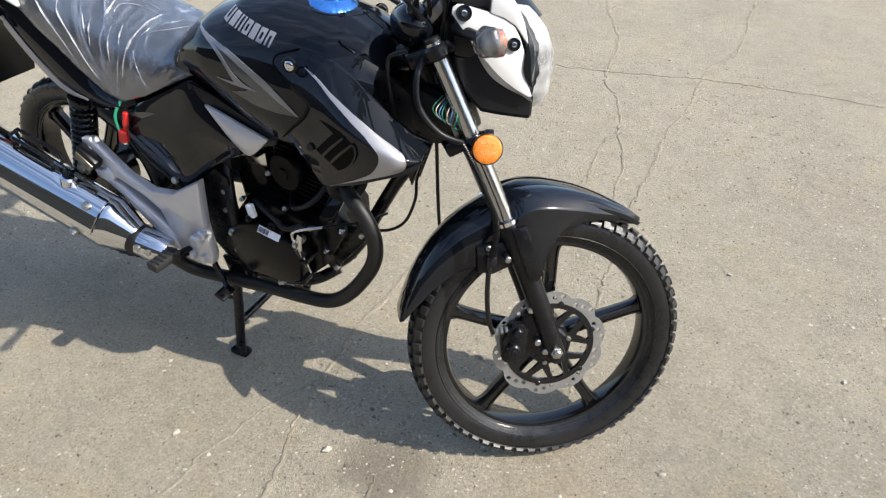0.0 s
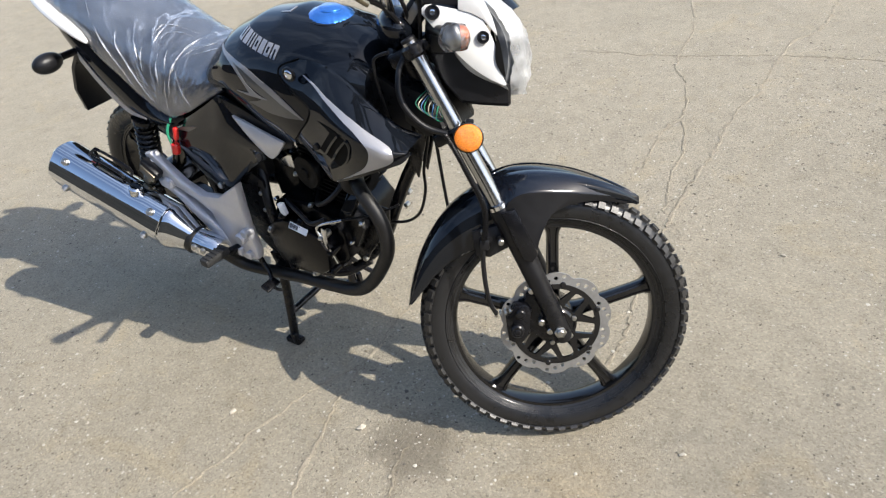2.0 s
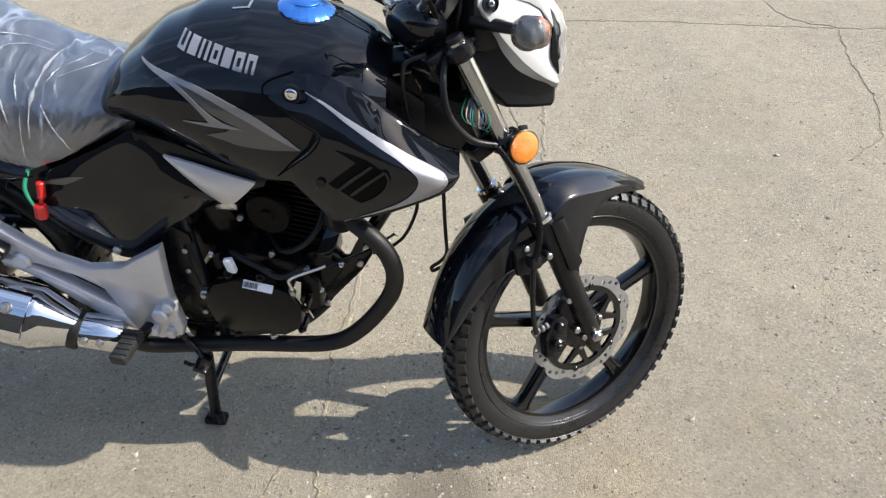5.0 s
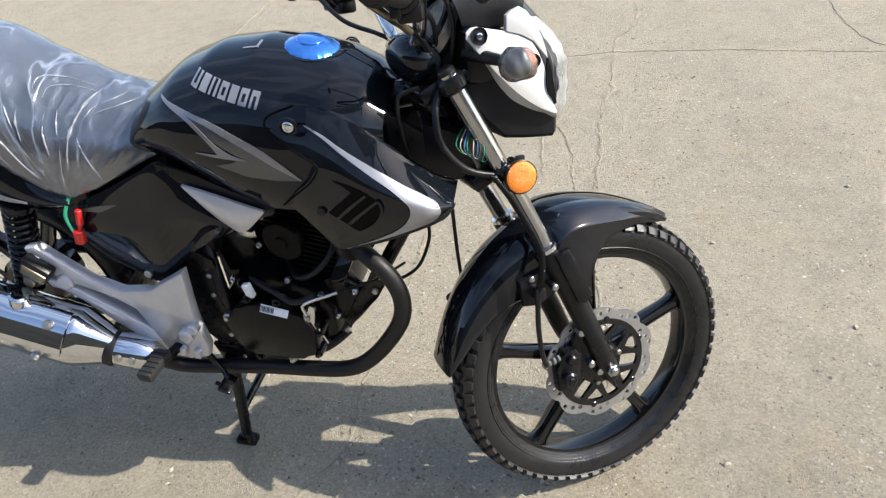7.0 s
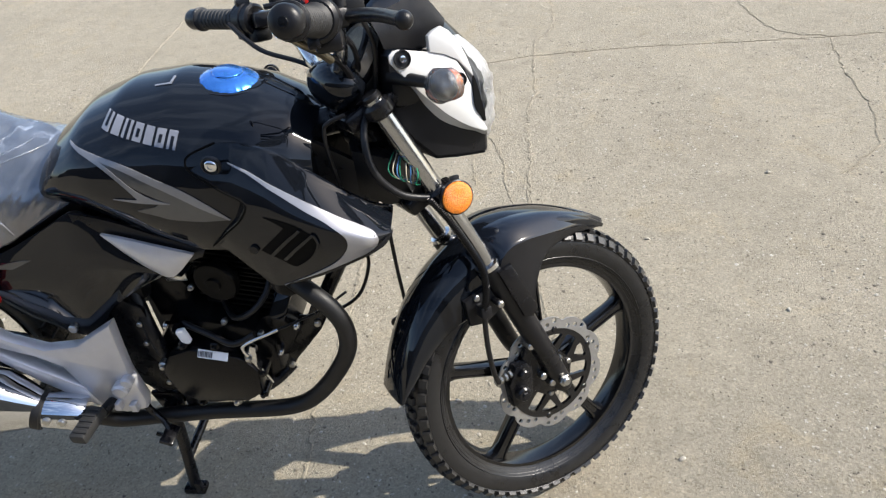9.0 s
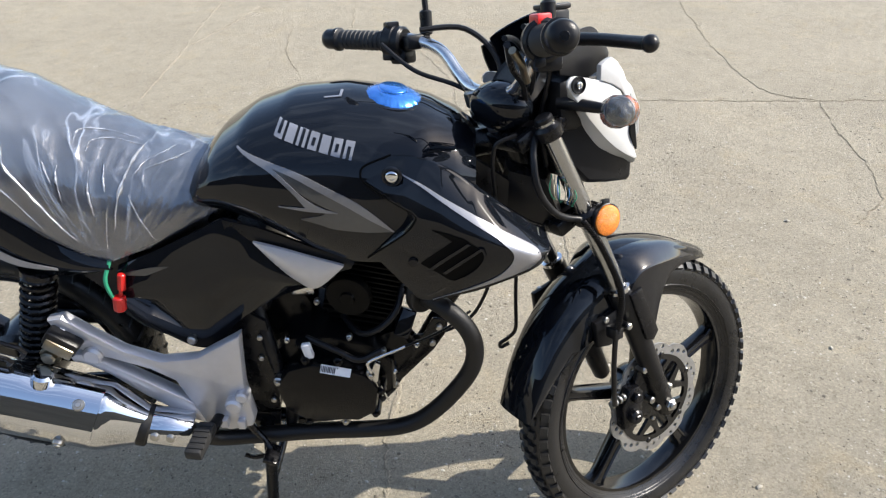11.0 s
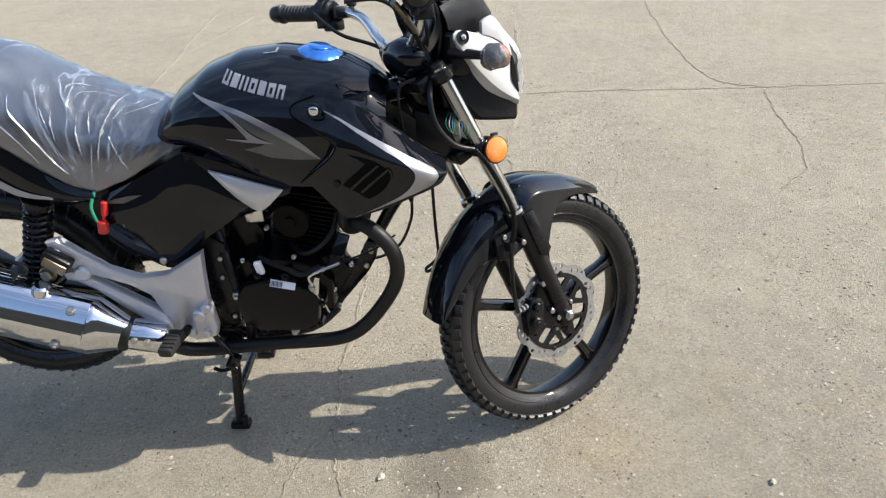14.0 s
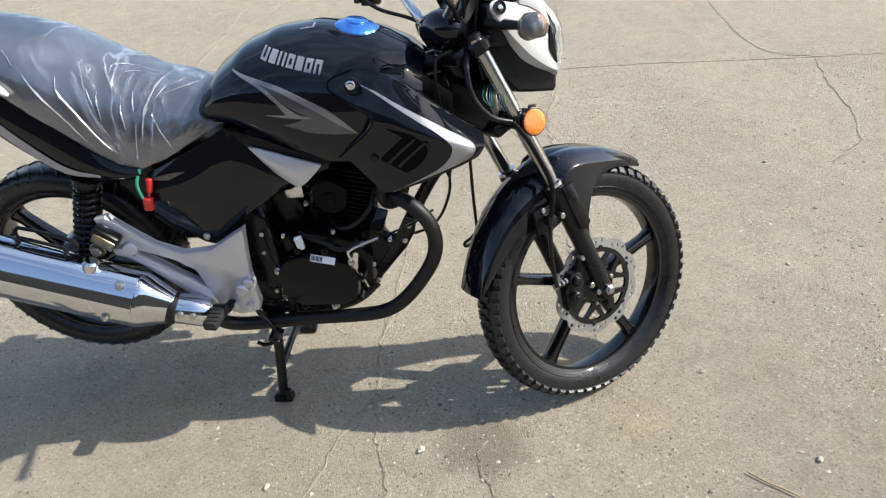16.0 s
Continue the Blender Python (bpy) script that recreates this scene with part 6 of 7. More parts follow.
pedal = part("brake_pedal", bm, FRAMEB, motorcycle)
bm = B()
box(bm, (-0.785, -0.186, 0.262), (0.028, 0.046, 0.010), 0.003, Matrix.Rotation(radians(25), 4, "Y"))
part("pedal_pad", bm, FRAMEB, pedal)
# gearbox and starter cluster on the far side, closing the view behind the swingarm pivot
bm = B()
box(bm, (-0.790, 0.040, 0.420), (0.110, 0.090, 0.220), 0.02)
box(bm, (-0.740, 0.060, 0.360), (0.120, 0.080, 0.120), 0.02)
part("sprocket_case", bm, ENGINE, motorcycle)
bm = B()
tube(bm, [(-0.80, 0.12, 0.33), (-0.75, 0.15, 0.30), (-0.69, 0.155, 0.275), (-0.66, 0.16, 0.272)], 0.007, 10)
rod(bm, (-0.66, 0.15, 0.272), (-0.66, 0.20, 0.272), 0.010, 12)
part("gear_lever", bm, FRAMEB, motorcycle)

# ---------------------------------------------------------------- centre stand
bm = B()
rod(bm, (-0.812, -0.135, 0.262), (-0.812, 0.135, 0.262), 0.016, 16)
stand = part("centre_stand", bm, FRAMEB, motorcycle, "black tubular centre stand, scuffed feet")
for s in (-1, 1):
    bm = B()
    tube(bm, [(-0.806, s * 0.118, 0.275), (-0.815, s * 0.124, 0.17), (-0.830, s * 0.136, 0.020)], 0.0125, 14, 4)
    leg = part("stand_leg", bm, FRAMEB, stand)
    bm = B()
    box(bm, (-0.830, s * 0.138, 0.009), (0.050, 0.030, 0.018), 0.005)
    box(bm, (-0.812, s * 0.150, 0.030), (0.016, 0.014, 0.034), 0.003)
    part("stand_foot", bm, FRAMEB, stand)
    bm = B()
    slab(bm, [(-0.845, 0.300), (-0.780, 0.300), (-0.785, 0.245), (-0.830, 0.240)], s * 0.112, s * 0.100, 0.003)
    part("stand_lug", bm, FRAMEB, stand)
bm = B()
rod(bm, (-0.822, -0.127, 0.105), (-0.822, 0.127, 0.105), 0.010, 12)
part("cross_bar", bm, FRAMEB, stand)
bm = B()
tube(bm, [(-0.822, -0.124, 0.185), (-0.850, -0.124, 0.178), (-0.868, -0.124, 0.186)], 0.005, 8, 3)
part("spring_hook", bm, FRAMEB, stand)
bm = B()
tube(bm, [(-0.815, 0.135, 0.12), (-0.795, 0.160, 0.07), (-0.77, 0.175, 0.045)], 0.008, 8, 3)
part("tread_lever", bm, FRAMEB, stand)

# ---------------------------------------------------------------- rear end
rt = part("rear_tyre", tyre_mesh(RC, 0.278, 0.098), RUBBER, motorcycle, "black rubber rear tyre, clear of the ground")
for i in range(48):
    for s in (-1, 1):
        bm = B()
        a = 7.5 * (i + 0.25 * s)
        pts = [polar(RC, r, a + k, s * y) for r, y, k in ((0.2590, 0.0445, 0), (0.2670, 0.0325, 1.6), (0.2702, 0.012, 3.2))]
        part("tread_bar", tube(bm, pts, 0.0022, 5, 2), KNOB, rt)
rw = part("rear_wheel", rim_bm(RC, 0.278, 0.034), RIM, motorcycle, "gloss black five-spoke rear wheel")
for i in range(5):
    part("spoke", spoke_bm(RC, 62 + 72 * i, 0.050, 0.194, 1.1), RIM, rw)
bm = B()
lathe(bm, [(0.0, -0.055), (0.060, -0.055), (0.072, -0.045), (0.076, 0.0), (0.072, 0.045), (0.050, 0.055), (0.0, 0.055)], yaxis(RC), 40)
part("hub", bm, RIM, rw)
for s in (-1, 1):
    bm = B()
    tube(bm, [(-0.850, s * 0.095, 0.400), (-1.00, s * 0.100, 0.385), (-1.20, s * 0.105, 0.372), (-1.345, s * 0.105, 0.372)], 0.018, 14, 4)
    arm = part("swingarm", bm, FRAMEB, motorcycle)
    bm = B()
    rod(bm, (-1.315, s * 0.09, 0.372), (-1.315, s * 0.135, 0.372), 0.011, 6)
    part("rear_axle_nut", bm, ZINC, arm)
    # shock absorber with coil spring
    top, bot = Vector((-1.130, s * 0.130, 0.690)), Vector((-1.228, s * 0.130, 0.420))
    bm = B()
    tube(bm, [top, top.lerp(bot, 0.1), top.lerp(bot, 0.35), top.lerp(bot, 1)], [0.016, 0.012, 0.013, 0.015], 14, 0)
    rod(bm, bot + Vector((0, -0.016, 0)), bot + Vector((0, 0.016, 0)), 0.018, 14)
    rod(bm, top + Vector((0, -0.016, 0)), top + Vector((0, 0.016, 0)), 0.018, 14)
    shock = part("shock_absorber", bm, FRAMEB, motorcycle, "black coil-over rear shock absorber")
    d = (bot - top).normalized()
    ex, ey = Vector((0, 1, 0)), d.cross(Vector((0, 1, 0)))
    bm = B()
    pts = []
    for i in range(13 * 12):
        t = 0.10 + 0.74 * i / (13 * 12 - 1)
        a = 2 * math.pi * i / 12
        pts.append(top.lerp(bot, t) + ex * 0.026 * math.cos(a) + ey * 0.026 * math.sin(a))
    tube(bm, pts, 0.0048, 7, 0)
    part("spring", bm, FRAMEB, shock)
    for t in (0.09, 0.85):
        bm = B()
        c = top.lerp(bot, t)
        tube(bm, [c - d * 0.005, c + d * 0.005], 0.032, 20, 0)
        part("spring_seat", bm, FRAMEB, shock)
bm = B()
slab(bm, [(-0.90, 0.44), (-1.20, 0.43), (-1.36, 0.42), (-1.36, 0.36), (-1.20, 0.34), (-0.90, 0.35)], 0.118, 0.135, 0.01)
part("chain_guard", bm, TRIMB, motorcycle)

# ---------------------------------------------------------------- cables and wires at the head
for pts, r in (
    ([(-0.318, -0.010, 0.690), (-0.345, 0.000, 0.625), (-0.359, 0.000, 0.580), (-0.364, 0.000, 0.530), (-0.390, 0.000, 0.466), (-0.428, -0.005, 0.434), (-0.470, -0.02, 0.430)], 0.0036),
    ([(-0.312, 0.0, 0.720), (-0.311, 0.0, 0.60), (-0.309, 0.0, 0.51), (-0.305, 0.0, 0.432)], 0.0038),
    ([(-0.327, -0.080, 0.888), (-0.352, -0.086, 0.880), (-0.362, -0.088, 0.866), (-0.362, -0.088, 0.82), (-0.352, -0.085, 0.73)], 0.0034),
):
    bm = B()
    tube(bm, pts, r, 10)
    part("loom_cable", bm, TRIMB, motorcycle)
bm = B()
tube(bm, [(-0.305, 0.0, 0.436), (-0.309, -0.001, 0.418), (-0.322, -0.002, 0.402), (-0.336, -0.003, 0.390), (-0.334, -0.003, 0.380), (-0.318, -0.002, 0.390)], 0.0040, 8)
part("speedometer_cable_loop", bm, TRIMB, motorcycle)
bm = B()
slab(bm, [(-0.340, 0.820), (-0.270, 0.800), (-0.235, 0.715), (-0.290, 0.700), (-0.345, 0.730)], -0.062, 0.062, 0.02)
conn = part("loom_pouch", bm, TRIMB, motorcycle, "black rubber pouch with loose coloured wires")
random.seed(5)
for i, mat in enumerate((GREEN, WHITEW, BLUEW, GREEN, WHITEW, BLUEW, BRASS, GREEN)):
    bm = B()
    x, z = -0.266 + 0.0045 * i + random.uniform(-0.002, 0.002), 0.812 - 0.002 * i
    tube(bm, [(x, -0.066, z), (x - 0.006 + 0.002 * i, -0.088 - random.uniform(0, 0.010), z - 0.012), (x + 0.002, -0.090, z - 0.032), (x + 0.010, -0.068, z - 0.044)], 0.0010, 6)
    part("loose_wire", bm, mat, conn)


# ---------------------------------------------------------------- ground
def ground_material():
    m = bpy.data.materials.new("worn_concrete")
    m.use_nodes = True
    nt = m.node_tree
    L = nt.links.new
    b = nt.nodes["Principled BSDF"]
    b.inputs["Roughness"].default_value, b.inputs["Specular IOR Level"].default_value = 0.85, 0.25
    tc = nt.nodes.new("ShaderNodeTexCoord")

    def tex(kind, scale, detail=4.0, rough=0.6, dist=0.0):
        n = nt.nodes.new("ShaderNodeTex" + kind)
        n.inputs["Scale"].default_value = scale
        if kind == "Noise":
            n.inputs["Detail"].default_value, n.inputs["Roughness"].default_value, n.inputs["Distortion"].default_value = detail, rough, dist
        L(tc.outputs["Object"], n.inputs["Vector"])
        return n

    def ramp(src, stops):
        r = nt.nodes.new("ShaderNodeValToRGB")
        r.color_ramp.elements[0].position, r.color_ramp.elements[0].color = stops[0][0], (*stops[0][1], 1)
        r.color_ramp.elements[1].position, r.color_ramp.elements[1].color = stops[-1][0], (*stops[-1][1], 1)
        for p, c in stops[1:-1]:
            r.color_ramp.elements.new(p).color = (*c, 1)
        L(src, r.inputs[0])
        return r.outputs[0]

    def mix(kind, fac, a, c):
        n = nt.nodes.new("ShaderNodeMix")
        n.data_type, n.blend_type = "RGBA", kind
        for s, v in ((n.inputs[0], fac), (n.inputs[6], a), (n.inputs[7], c)):
            if isinstance(v, (int, float)):
                s.default_value = v
            elif isinstance(v, tuple):
                s.default_value = (*v, 1)
            else:
                L(v, s)
        return n.outputs[2]

    base = ramp(tex("Noise", 1.6, 6, 0.62, 0.4).outputs["Fac"], [(0.30, (0.252, 0.225, 0.173)), (0.42, (0.268, 0.240, 0.185)), (0.55, (0.283, 0.253, 0.195)), (0.72, (0.298, 0.266, 0.204))])
    blot = ramp(tex("Noise", 11.0, 6, 0.70).outputs["Fac"], [(0.32, (0.88, 0.875, 0.865)), (0.50, (1.0, 1.0, 1.0)), (0.68, (1.06, 1.055, 1.05))])
    grain = ramp(tex("Noise", 150.0, 5, 0.80).outputs["Fac"], [(0.30, (0.74, 0.73, 0.72)), (0.44, (0.97, 0.97, 0.96)), (0.56, (1.03, 1.03, 1.03)), (0.70, (1.32, 1.315, 1.30))])
    col = mix("MULTIPLY", 1.0, mix("MULTIPLY", 1.0, base, blot), grain)
    # sand grains of differing tone
    cells = tex("Voronoi", 210.0)
    tone = nt.nodes.new("ShaderNodeSeparateColor")
    L(cells.outputs["Color"], tone.inputs[0])
    sand = ramp(tone.outputs[0], [(0.0, (0.80, 0.79, 0.78)), (0.25, (0.96, 0.96, 0.95)), (0.75, (1.03, 1.03, 1.03)), (1.0, (1.22, 1.21, 1.19))])
    col = mix("MULTIPLY", 1.0, col, sand)

    def flecks(scale, near, far, where, lo, hi, stretch):
        """Ragged flecks of one size, gathered where a coarse noise is high."""
        mp = nt.nodes.new("ShaderNodeMapping")
        mp.inputs["Scale"].default_value, mp.inputs["Rotation"].default_value = stretch, (0, 0, scale)
        wob = nt.nodes.new("ShaderNodeMix")
        wob.data_type, wob.blend_type = "RGBA", "LINEAR_LIGHT"
        wob.inputs[0].default_value = 0.006
        L(tc.outputs["Object"], wob.inputs[6])
        L(tex("Noise", scale * 2.6, 3, 0.7).outputs["Color"], wob.inputs[7])
        L(wob.outputs[2], mp.inputs["Vector"])
        v = nt.nodes.new("ShaderNodeTexVoronoi")
        v.inputs["Scale"].default_value = scale
        L(mp.outputs[0], v.inputs["Vector"])
        spot = ramp(v.outputs["Distance"], [(near, (1, 1, 1)), (far, (0, 0, 0))])
        pick = ramp(tex("Noise", where, 3).outputs["Fac"], [(lo, (0, 0, 0)), (hi, (1, 1, 1))])
        return mix("MULTIPLY", 1.0, spot, pick)

    # pale chips, dark pits and brown crumbs
    chips = flecks(44.0, 0.110, 0.150, 23.0, 0.525, 0.565, (1.0, 1.5, 1.0))
    pits = flecks(40.0, 0.105, 0.140, 17.0, 0.46, 0.50, (1.5, 1.0, 1.0))
    crumbs = flecks(75.0, 0.13, 0.18, 26.0, 0.52, 0.57, (1.0, 1.3, 1.0))
    col = mix("MIX", crumbs, col, (0.165, 0.135, 0.098))
    col = mix("MIX", chips, col, (0.44, 0.415, 0.36))
    col = mix("MIX", pits, col, (0.105, 0.091, 0.072))
    # yellowish crumbled patches and grey scuffs
    crumb = ramp(tex("Noise", 3.7, 8, 0.72, 1.2).outputs["Fac"], [(0.54, (0, 0, 0)), (0.66, (0.55, 0.55, 0.55))])
    col = mix("MIX", crumb, col, mix("MULTIPLY", 1.0, col, (1.08, 1.02, 0.90)))
    scuff = ramp(tex("Noise", 6.3, 8, 0.74, 0.8).outputs["Fac"], [(0.55, (0, 0, 0)), (0.68, (0.6, 0.6, 0.6))])
    col = mix("MIX", scuff, col, mix("MULTIPLY", 1.0, col, (0.84, 0.845, 0.86)))

    def worn(place, near, far, strength, tint, ragged):
        """A worn, dirty or darkened area with a ragged outline round a place."""
        d, w = nt.nodes.new("ShaderNodeVectorMath"), nt.nodes.new("ShaderNodeMix")
        d.operation, d.inputs[1].default_value = "DISTANCE", place
        w.data_type, w.blend_type = "RGBA", "LINEAR_LIGHT"
        w.inputs[0].default_value = ragged
        L(tc.outputs["Object"], w.inputs[6])
        L(tex("Noise", 4.5, 6, 0.7).outputs["Color"], w.inputs[7])
        L(w.outputs[2], d.inputs[0])
        return mix("MIX", ramp(d.outputs["Value"], [(near, (strength,) * 3), (far, (0, 0, 0))]), col, mix("MULTIPLY", 1.0, col, tint))

    # near right ground: lens falloff painted as a wide grey darkening
    col = worn((0.75, -0.55, 0.0), 0.15, 0.95, 0.9, (0.80, 0.80, 0.81), 0.30)
    col = worn((0.10, -0.25, 0.0), 0.02, 0.22, 0.4, (1.0, 0.92, 0.80), 0.16)
    col = worn((0.62, 1.38, 0.0), 0.05, 0.28, 0.7, (0.88, 0.87, 0.86), 0.20)
    # an oil stain beside the front wheel, with a ragged outline
    sep = nt.nodes.new("ShaderNodeVectorMath")
    sep.operation = "DISTANCE"
    wob = nt.nodes.new("ShaderNodeMix")
    wob.data_type, wob.blend_type = "RGBA", "LINEAR_LIGHT"
    wob.inputs[0].default_value = 0.06
    L(tc.outputs["Object"], wob.inputs[6])
    L(tex("Noise", 14.0, 4).outputs["Color"], wob.inputs[7])
    L(wob.outputs[2], sep.inputs[0])
    sep.inputs[1].default_value = STAIN
    spot = ramp(sep.outputs["Value"], [(0.06, (0.52, 0.52, 0.52)), (0.135, (0, 0, 0))])
    col = mix("MIX", spot, col, (0.085, 0.072, 0.054))
    L(col, b.inputs["Base Color"])
    h1, h2 = tex("Noise", 40.0, 8, 0.66), tex("Noise", 420.0, 3, 0.7)
    add = nt.nodes.new("ShaderNodeMath")
    add.operation = "ADD"
    L(h1.outputs["Fac"], add.inputs[0])
    L(h2.outputs["Fac"], add.inputs[1])
    bp = nt.nodes.new("ShaderNodeBump")
    bp.inputs["Distance"].default_value, bp.inputs["Strength"].default_value = 0.0036, 1.0
    dent = nt.nodes.new("ShaderNodeMath")
    dent.operation, dent.inputs[1].default_value = "MULTIPLY_ADD", -0.9
    L(pits, dent.inputs[0])
    L(add.outputs[0], dent.inputs[2])
    L(dent.outputs[0], bp.inputs["Height"])
    L(bp.outputs[0], b.inputs["Normal"])
    return m


STAIN = (-0.30, -0.295, 0.0)
CONCRETE = ground_material()
bm = B()
xs = [-400, -60, -12] + [-5 + 0.1 * i for i in range(101)] + [12, 60, 400]
ys = [-400, -60, -12] + [-3 + 0.1 * i for i in range(101)] + [14, 60, 400]
grid = []
for x in xs:
    row = []
    for y in ys:
        row.append(bm.verts.new((x, y, 0.0)))
    grid.append(row)
for i in range(len(xs) - 1):
    for j in range(len(ys) - 1):
        bm.faces.new([grid[i][j], grid[i + 1][j], grid[i + 1][j + 1], grid[i][j + 1]])
ground = tagged(part("ground", bm, CONCRETE), "worn cracked beige concrete yard in sunlight", "ground", kind="structure")


# unseen plain wall added behind the walk, a dark surround for the paint's reflections
bm = B()
box(bm, (0, -11.0, 2.6), (70, 0.3, 5.2), 0)
tagged(part("unseen_wall_south", bm, material("dark_unseen_wall", (0.050, 0.048, 0.042), 0.9, vary=0.4, scale=3)), "plain dark unseen wall added behind the walk for reflections", "wall", kind="structure")

# ---------------------------------------------------------------- cracks
CRACK = material("crack_dirt", (0.245, 0.215, 0.163), 0.9, vary=0.35, scale=120, bump=0.002, bscale=260, spec=0.2)


def crack(points, width, seed):
    """A ragged line of dirt between two crumbled lips of concrete."""
    random.seed(seed)
    length = sum((Vector(b) - Vector(a)).length for a, b in zip([(*p, 0) for p in points], [(*p, 0) for p in points[1:]]))
    line = resample(smooth([(x, y, 0) for x, y in points], 6), max(12, int(length / 0.008)))
    core, lips = B(), B()
    rc, rl, rr = [], [], []
    for i, p in enumerate(line):
        d = (line[min(i + 1, len(line) - 1)] - line[max(i - 1, 0)]).normalized()
        n = Vector((-d.y, d.x, 0))
        p = p + n * (0.012 * noise.noise(Vector((p.x * 9, p.y * 9, seed))) + 0.011 * noise.noise(Vector((p.x * 30, p.y * 30, seed))) + 0.007 * noise.noise(Vector((p.x * 90, p.y * 90, seed))))
        fade = min(1, i / 6, (len(line) - 1 - i) / 6)
        w = width * max(0.04, 0.12 + 1.3 * noise.noise(Vector((p.x * 11, p.y * 11, seed + 3))) + 0.35 * random.random()) * fade * 0.78 + 0.0003
        rc.append([p + n * w + Vector((0, 0, 0.0016)), p - n * w + Vector((0, 0, 0.0016)), p - n * w + Vector((0, 0, -0.006)), p + n * w + Vector((0, 0, -0.006))])
        for side, dest in ((1, rl), (-1, rr)):
            e = w * (1.6 + 0.8 * random.random()) + 0.002
            h = 0.0010 + 0.0016 * random.random() * fade
            dest.append([p + n * side * (w - 0.0004) + Vector((0, 0, -0.004)), p + n * side * (w + 0.0006) + Vector((0, 0, h)), p + n * side * (w + e * 0.5) + Vector((0, 0, h * 0.8)), p + n * side * (w + e) + Vector((0, 0, -0.004))])
    loft(core, rc)
    loft(lips, rl)
    loft(lips, rr)
    ob = tagged(part("crack", core, CRACK, ground, angle=60))
    part("crack_lip", lips, CONCRETE, ob, angle=60)


for i, (pts, w) in enumerate((
    ([(0.10, 3.60), (0.09, 3.20), (0.09, 2.62), (0.00, 2.40), (-0.02, 2.10), (-0.02, 1.82), (-0.06, 1.60), (-0.045, 1.30), (-0.06, 1.05)], 0.0065),
    ([(-0.06, 1.05), (-0.04, 0.62), (-0.01, 0.40), (0.01, 0.22), (0.00, 0.08)], 0.0045),
    ([(-0.75, 3.30), (-0.67, 3.01), (-0.59, 2.84), (-0.48, 2.48), (-0.43, 2.05), (-0.33, 1.86), (-0.24, 1.58), (-0.27, 1.38), (-0.24, 1.10)], 0.0050),
    ([(-0.24, 1.55), (-0.16, 1.30), (-0.13, 1.05), (-0.08, 0.85)], 0.0035),
    ([(-0.58, 0.75), (-0.585, 0.45), (-0.59, 0.19), (-0.60, 0.05), (-0.57, -0.20), (-0.55, -0.32), (-0.51, -0.44), (-0.48, -0.55), (-0.44, -0.67), (-0.40, -0.82)], 0.0042),
    ([(-0.60, -0.15), (-0.65, -0.26), (-0.69, -0.39), (-0.72, -0.55), (-0.74, -0.69), (-0.78, -0.83), (-0.80, -1.00)], 0.0036),
    ([(-0.31, -0.30), (-0.31, -0.37), (-0.26, -0.48), (-0.29, -0.56)], 0.0024),
    ([(-0.90, 2.10), (-0.42, 2.13), (-0.05, 2.22), (0.46, 2.25), (1.04, 2.23), (1.80, 2.23), (3.00, 2.26)], 0.0022),
    ([(1.20, 4.60), (1.10, 4.00), (1.07, 3.50), (1.05, 2.96), (1.11, 2.38), (1.33, 2.23)], 0.0032),
    ([(1.33, 2.23), (1.26, 1.88), (1.23, 1.49), (1.13, 1.22), (0.99, 1.08)], 0.0022),
    ([(-2.22, 4.30), (-2.19, 3.70), (-2.14, 3.20), (-2.11, 2.64), (-2.09, 2.30)], 0.0050),
    ([(-1.90, 4.10), (-2.00, 3.60), (-2.12, 3.20)], 0.0036),
    ([(-1.55, 3.60), (-1.50, 3.10), (-1.35, 2.70)], 0.0030),
    ([(-1.20, 4.00), (-1.15, 3.40), (-1.22, 2.90)], 0.0030),
)):
    crack(pts, w, 11 + i)

# ---------------------------------------------------------------- loose stones, chips and a twig
STONE = bpy.data.materials.new("loose_stone")
STONE.use_nodes = True
nt = STONE.node_tree
geo, rmp = nt.nodes.new("ShaderNodeNewGeometry"), nt.nodes.new("ShaderNodeValToRGB")
rmp.color_ramp.elements[0].color, rmp.color_ramp.elements[1].color = (0.095, 0.083, 0.066, 1), (0.44, 0.41, 0.35, 1)
for p, c in ((0.22, (0.15, 0.13, 0.10, 1)), (0.50, (0.29, 0.26, 0.205, 1)), (0.80, (0.40, 0.37, 0.31, 1))):
    rmp.color_ramp.elements.new(p).color = c
nt.links.new(geo.outputs["Random Per Island"], rmp.inputs[0])
nt.links.new(rmp.outputs[0], nt.nodes["Principled BSDF"].inputs["Base Color"])
nt.nodes["Principled BSDF"].inputs["Roughness"].default_value = 0.85
rng = np.random.RandomState(4)
verts, faces = [], []
OCT = np.array([(1, 0, 0), (0, 1, 0), (-1, 0, 0), (0, -1, 0), (0.7, 0.7, 0.55), (-0.7, 0.7, 0.6), (-0.7, -0.7, 0.55), (0.7, -0.7, 0.5), (0, 0, 1), (0, 0, -0.6)], float)
TRI = [(0, 4, 7), (0, 1, 4), (1, 5, 4), (1, 2, 5), (2, 6, 5), (2, 3, 6), (3, 7, 6), (3, 0, 7), (4, 5, 8), (5, 6, 8), (6, 7, 8), (7, 4, 8), (0, 9, 1), (1, 9, 2), (2, 9, 3), (3, 9, 0)]
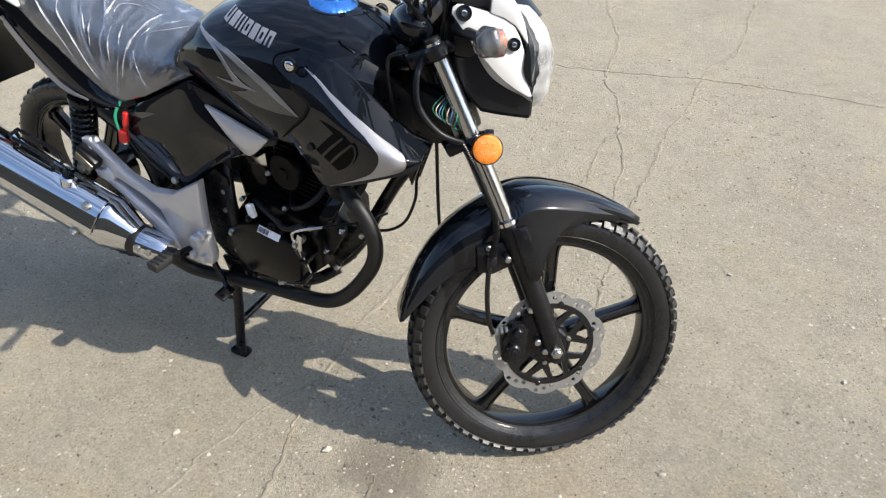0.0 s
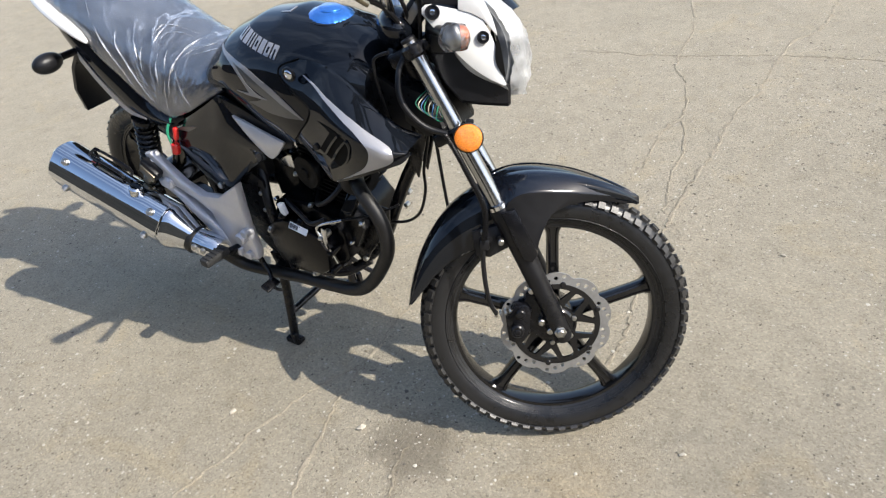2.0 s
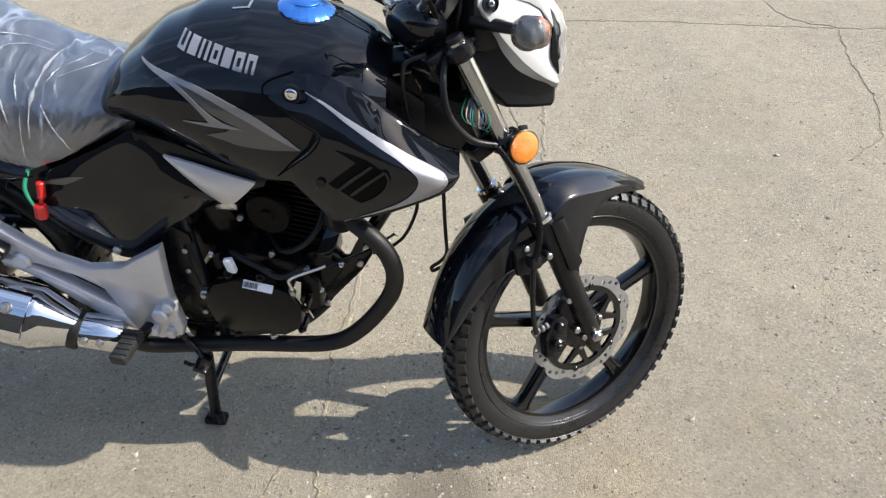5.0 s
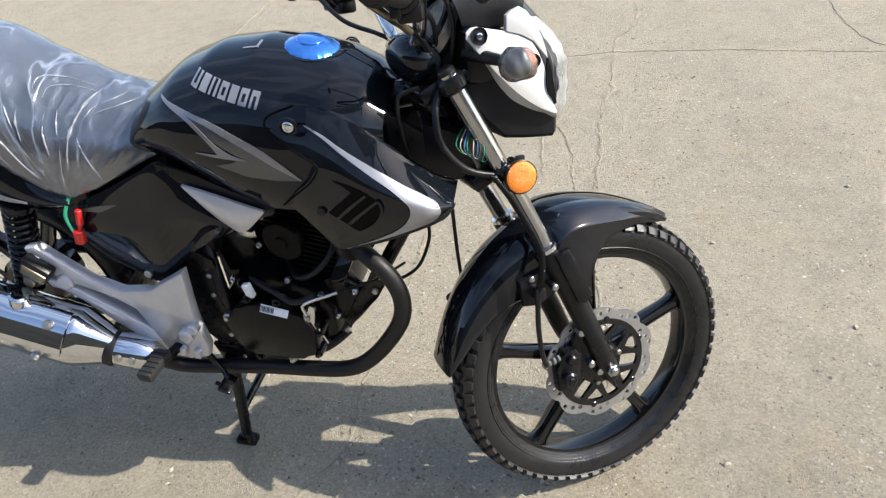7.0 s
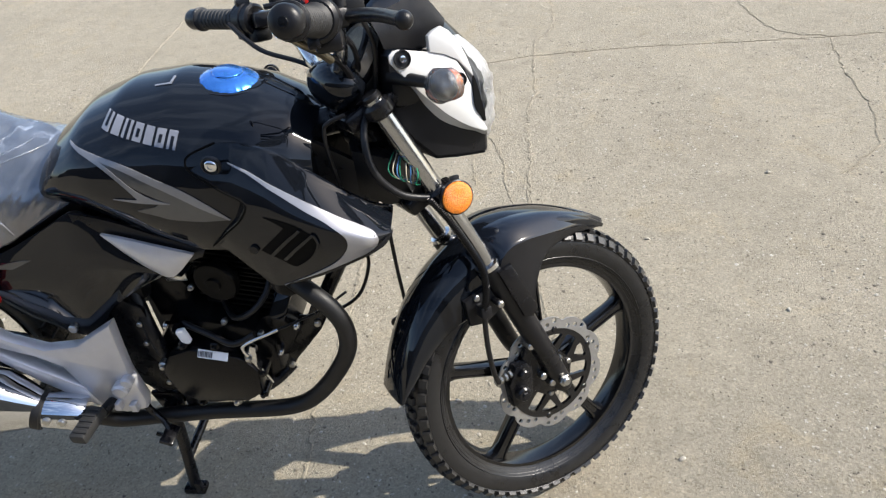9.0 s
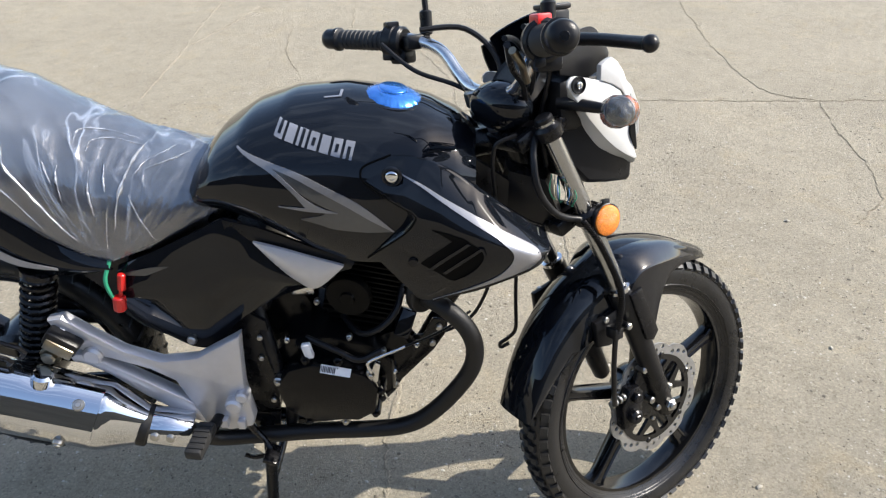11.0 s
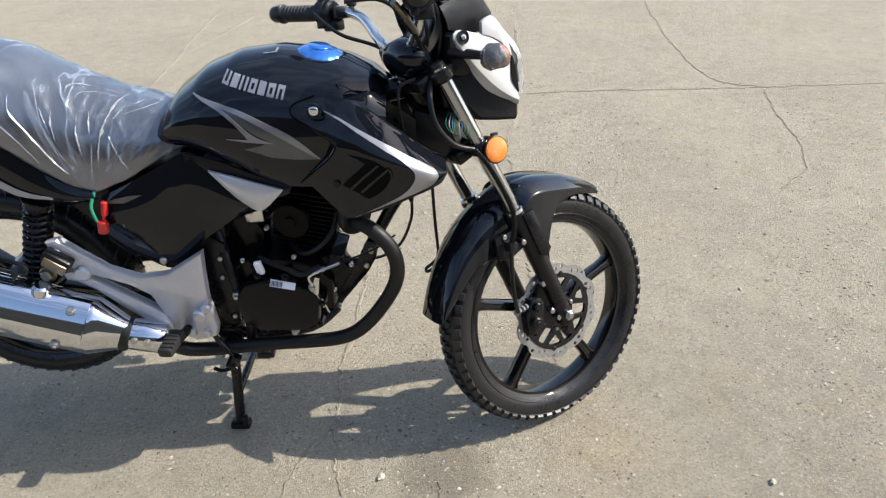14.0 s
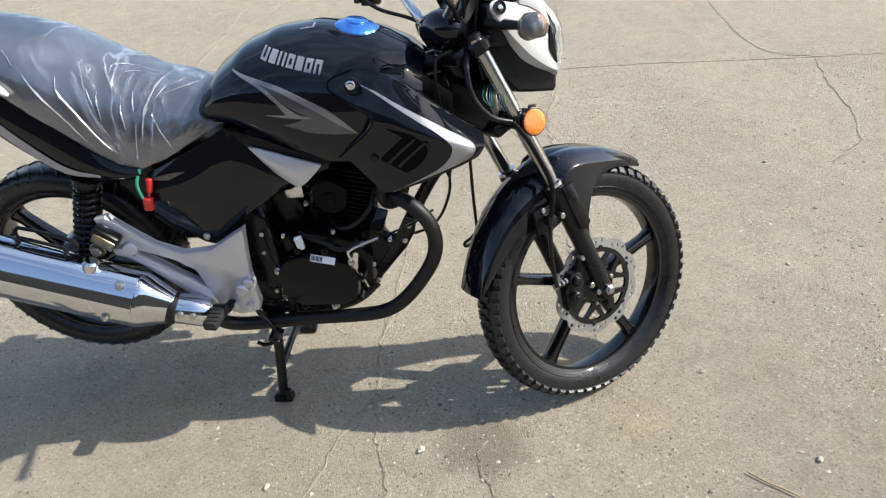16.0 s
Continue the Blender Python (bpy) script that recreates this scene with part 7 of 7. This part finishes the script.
for i in range(52000):
    if i < 38000:
        x, y = rng.uniform(-2.4, 2.6), rng.uniform(-1.1, 2.4)
    else:
        x, y = rng.uniform(-4.5, 5.0), rng.uniform(-1.2, 7.0)
    if noise.noise(Vector((x * 1.7, y * 1.7, 9.0))) < rng.uniform(-0.55, 0.35):
        continue
    s = min(0.0060, 0.0015 * math.exp(abs(rng.normal(0, 0.66))))
    a, sq = rng.uniform(0, 6.28), rng.uniform(0.45, 1.0)
    q = OCT * rng.uniform(0.75, 1.25, OCT.shape) * (s, s * sq, s * rng.uniform(0.30, 0.60))
    q = np.stack([q[:, 0] * math.cos(a) - q[:, 1] * math.sin(a), q[:, 0] * math.sin(a) + q[:, 1] * math.cos(a), q[:, 2]], 1) + (x, y, 0.0004)
    base = len(verts)
    verts += [tuple(float(c) for c in v) for v in q]
    faces += [tuple(base + k for k in t) for t in TRI]
me = bpy.data.meshes.new("gravel")
me.from_pydata(verts, [], faces)
me.materials.append(STONE)
tagged(new("gravel", me), "scattered small pale and brown stones on the concrete", "gravel", kind="stuff")

CHIP = material("pale_stone", (0.36, 0.33, 0.27), 0.8, vary=0.25, scale=150, bump=0.001, bscale=300)
random.seed(21)
for x, y, s in ((-0.45, -0.31, 0.015), (0.45, -0.33, 0.013), (0.26, -0.05, 0.010), (-0.245, 0.115, 0.011), (0.62, 0.42, 0.010), (0.93, 0.10, 0.011), (-0.36, -0.52, 0.009), (0.75, 1.10, 0.013), (0.30, 0.75, 0.010), (-0.80, -0.42, 0.012), (1.30, 0.60, 0.012)):
    bm = B()
    bmesh.ops.create_icosphere(bm, subdivisions=2, radius=1)
    for v in bm.verts:
        v.co *= 1 + 0.45 * noise.noise(v.co * 1.6 + Vector((x * 7, y * 7, 0)))
        v.co.z = max(v.co.z, -0.5)
    bmesh.ops.transform(bm, matrix=Matrix.Translation((x, y, s * 0.25)) @ Matrix.Rotation(random.uniform(0, 6), 4, "Z") @ Matrix.Diagonal((s * 0.8, s * 0.5, s * 0.38, 1)), verts=bm.verts)
    tagged(part("stone_chip", bm, CHIP, angle=30), "pale broken stone chip lying on the concrete", "stone", "stone chips")
bm = B()
tube(bm, [(0.284, -0.368, 0.006), (0.315, -0.392, 0.005), (0.350, -0.414, 0.006), (0.388, -0.442, 0.005)], [0.0016, 0.0020, 0.0018, 0.0012], 8)
tagged(part("twig", bm, TWIG), "thin dry brown twig lying on the concrete", "twig")
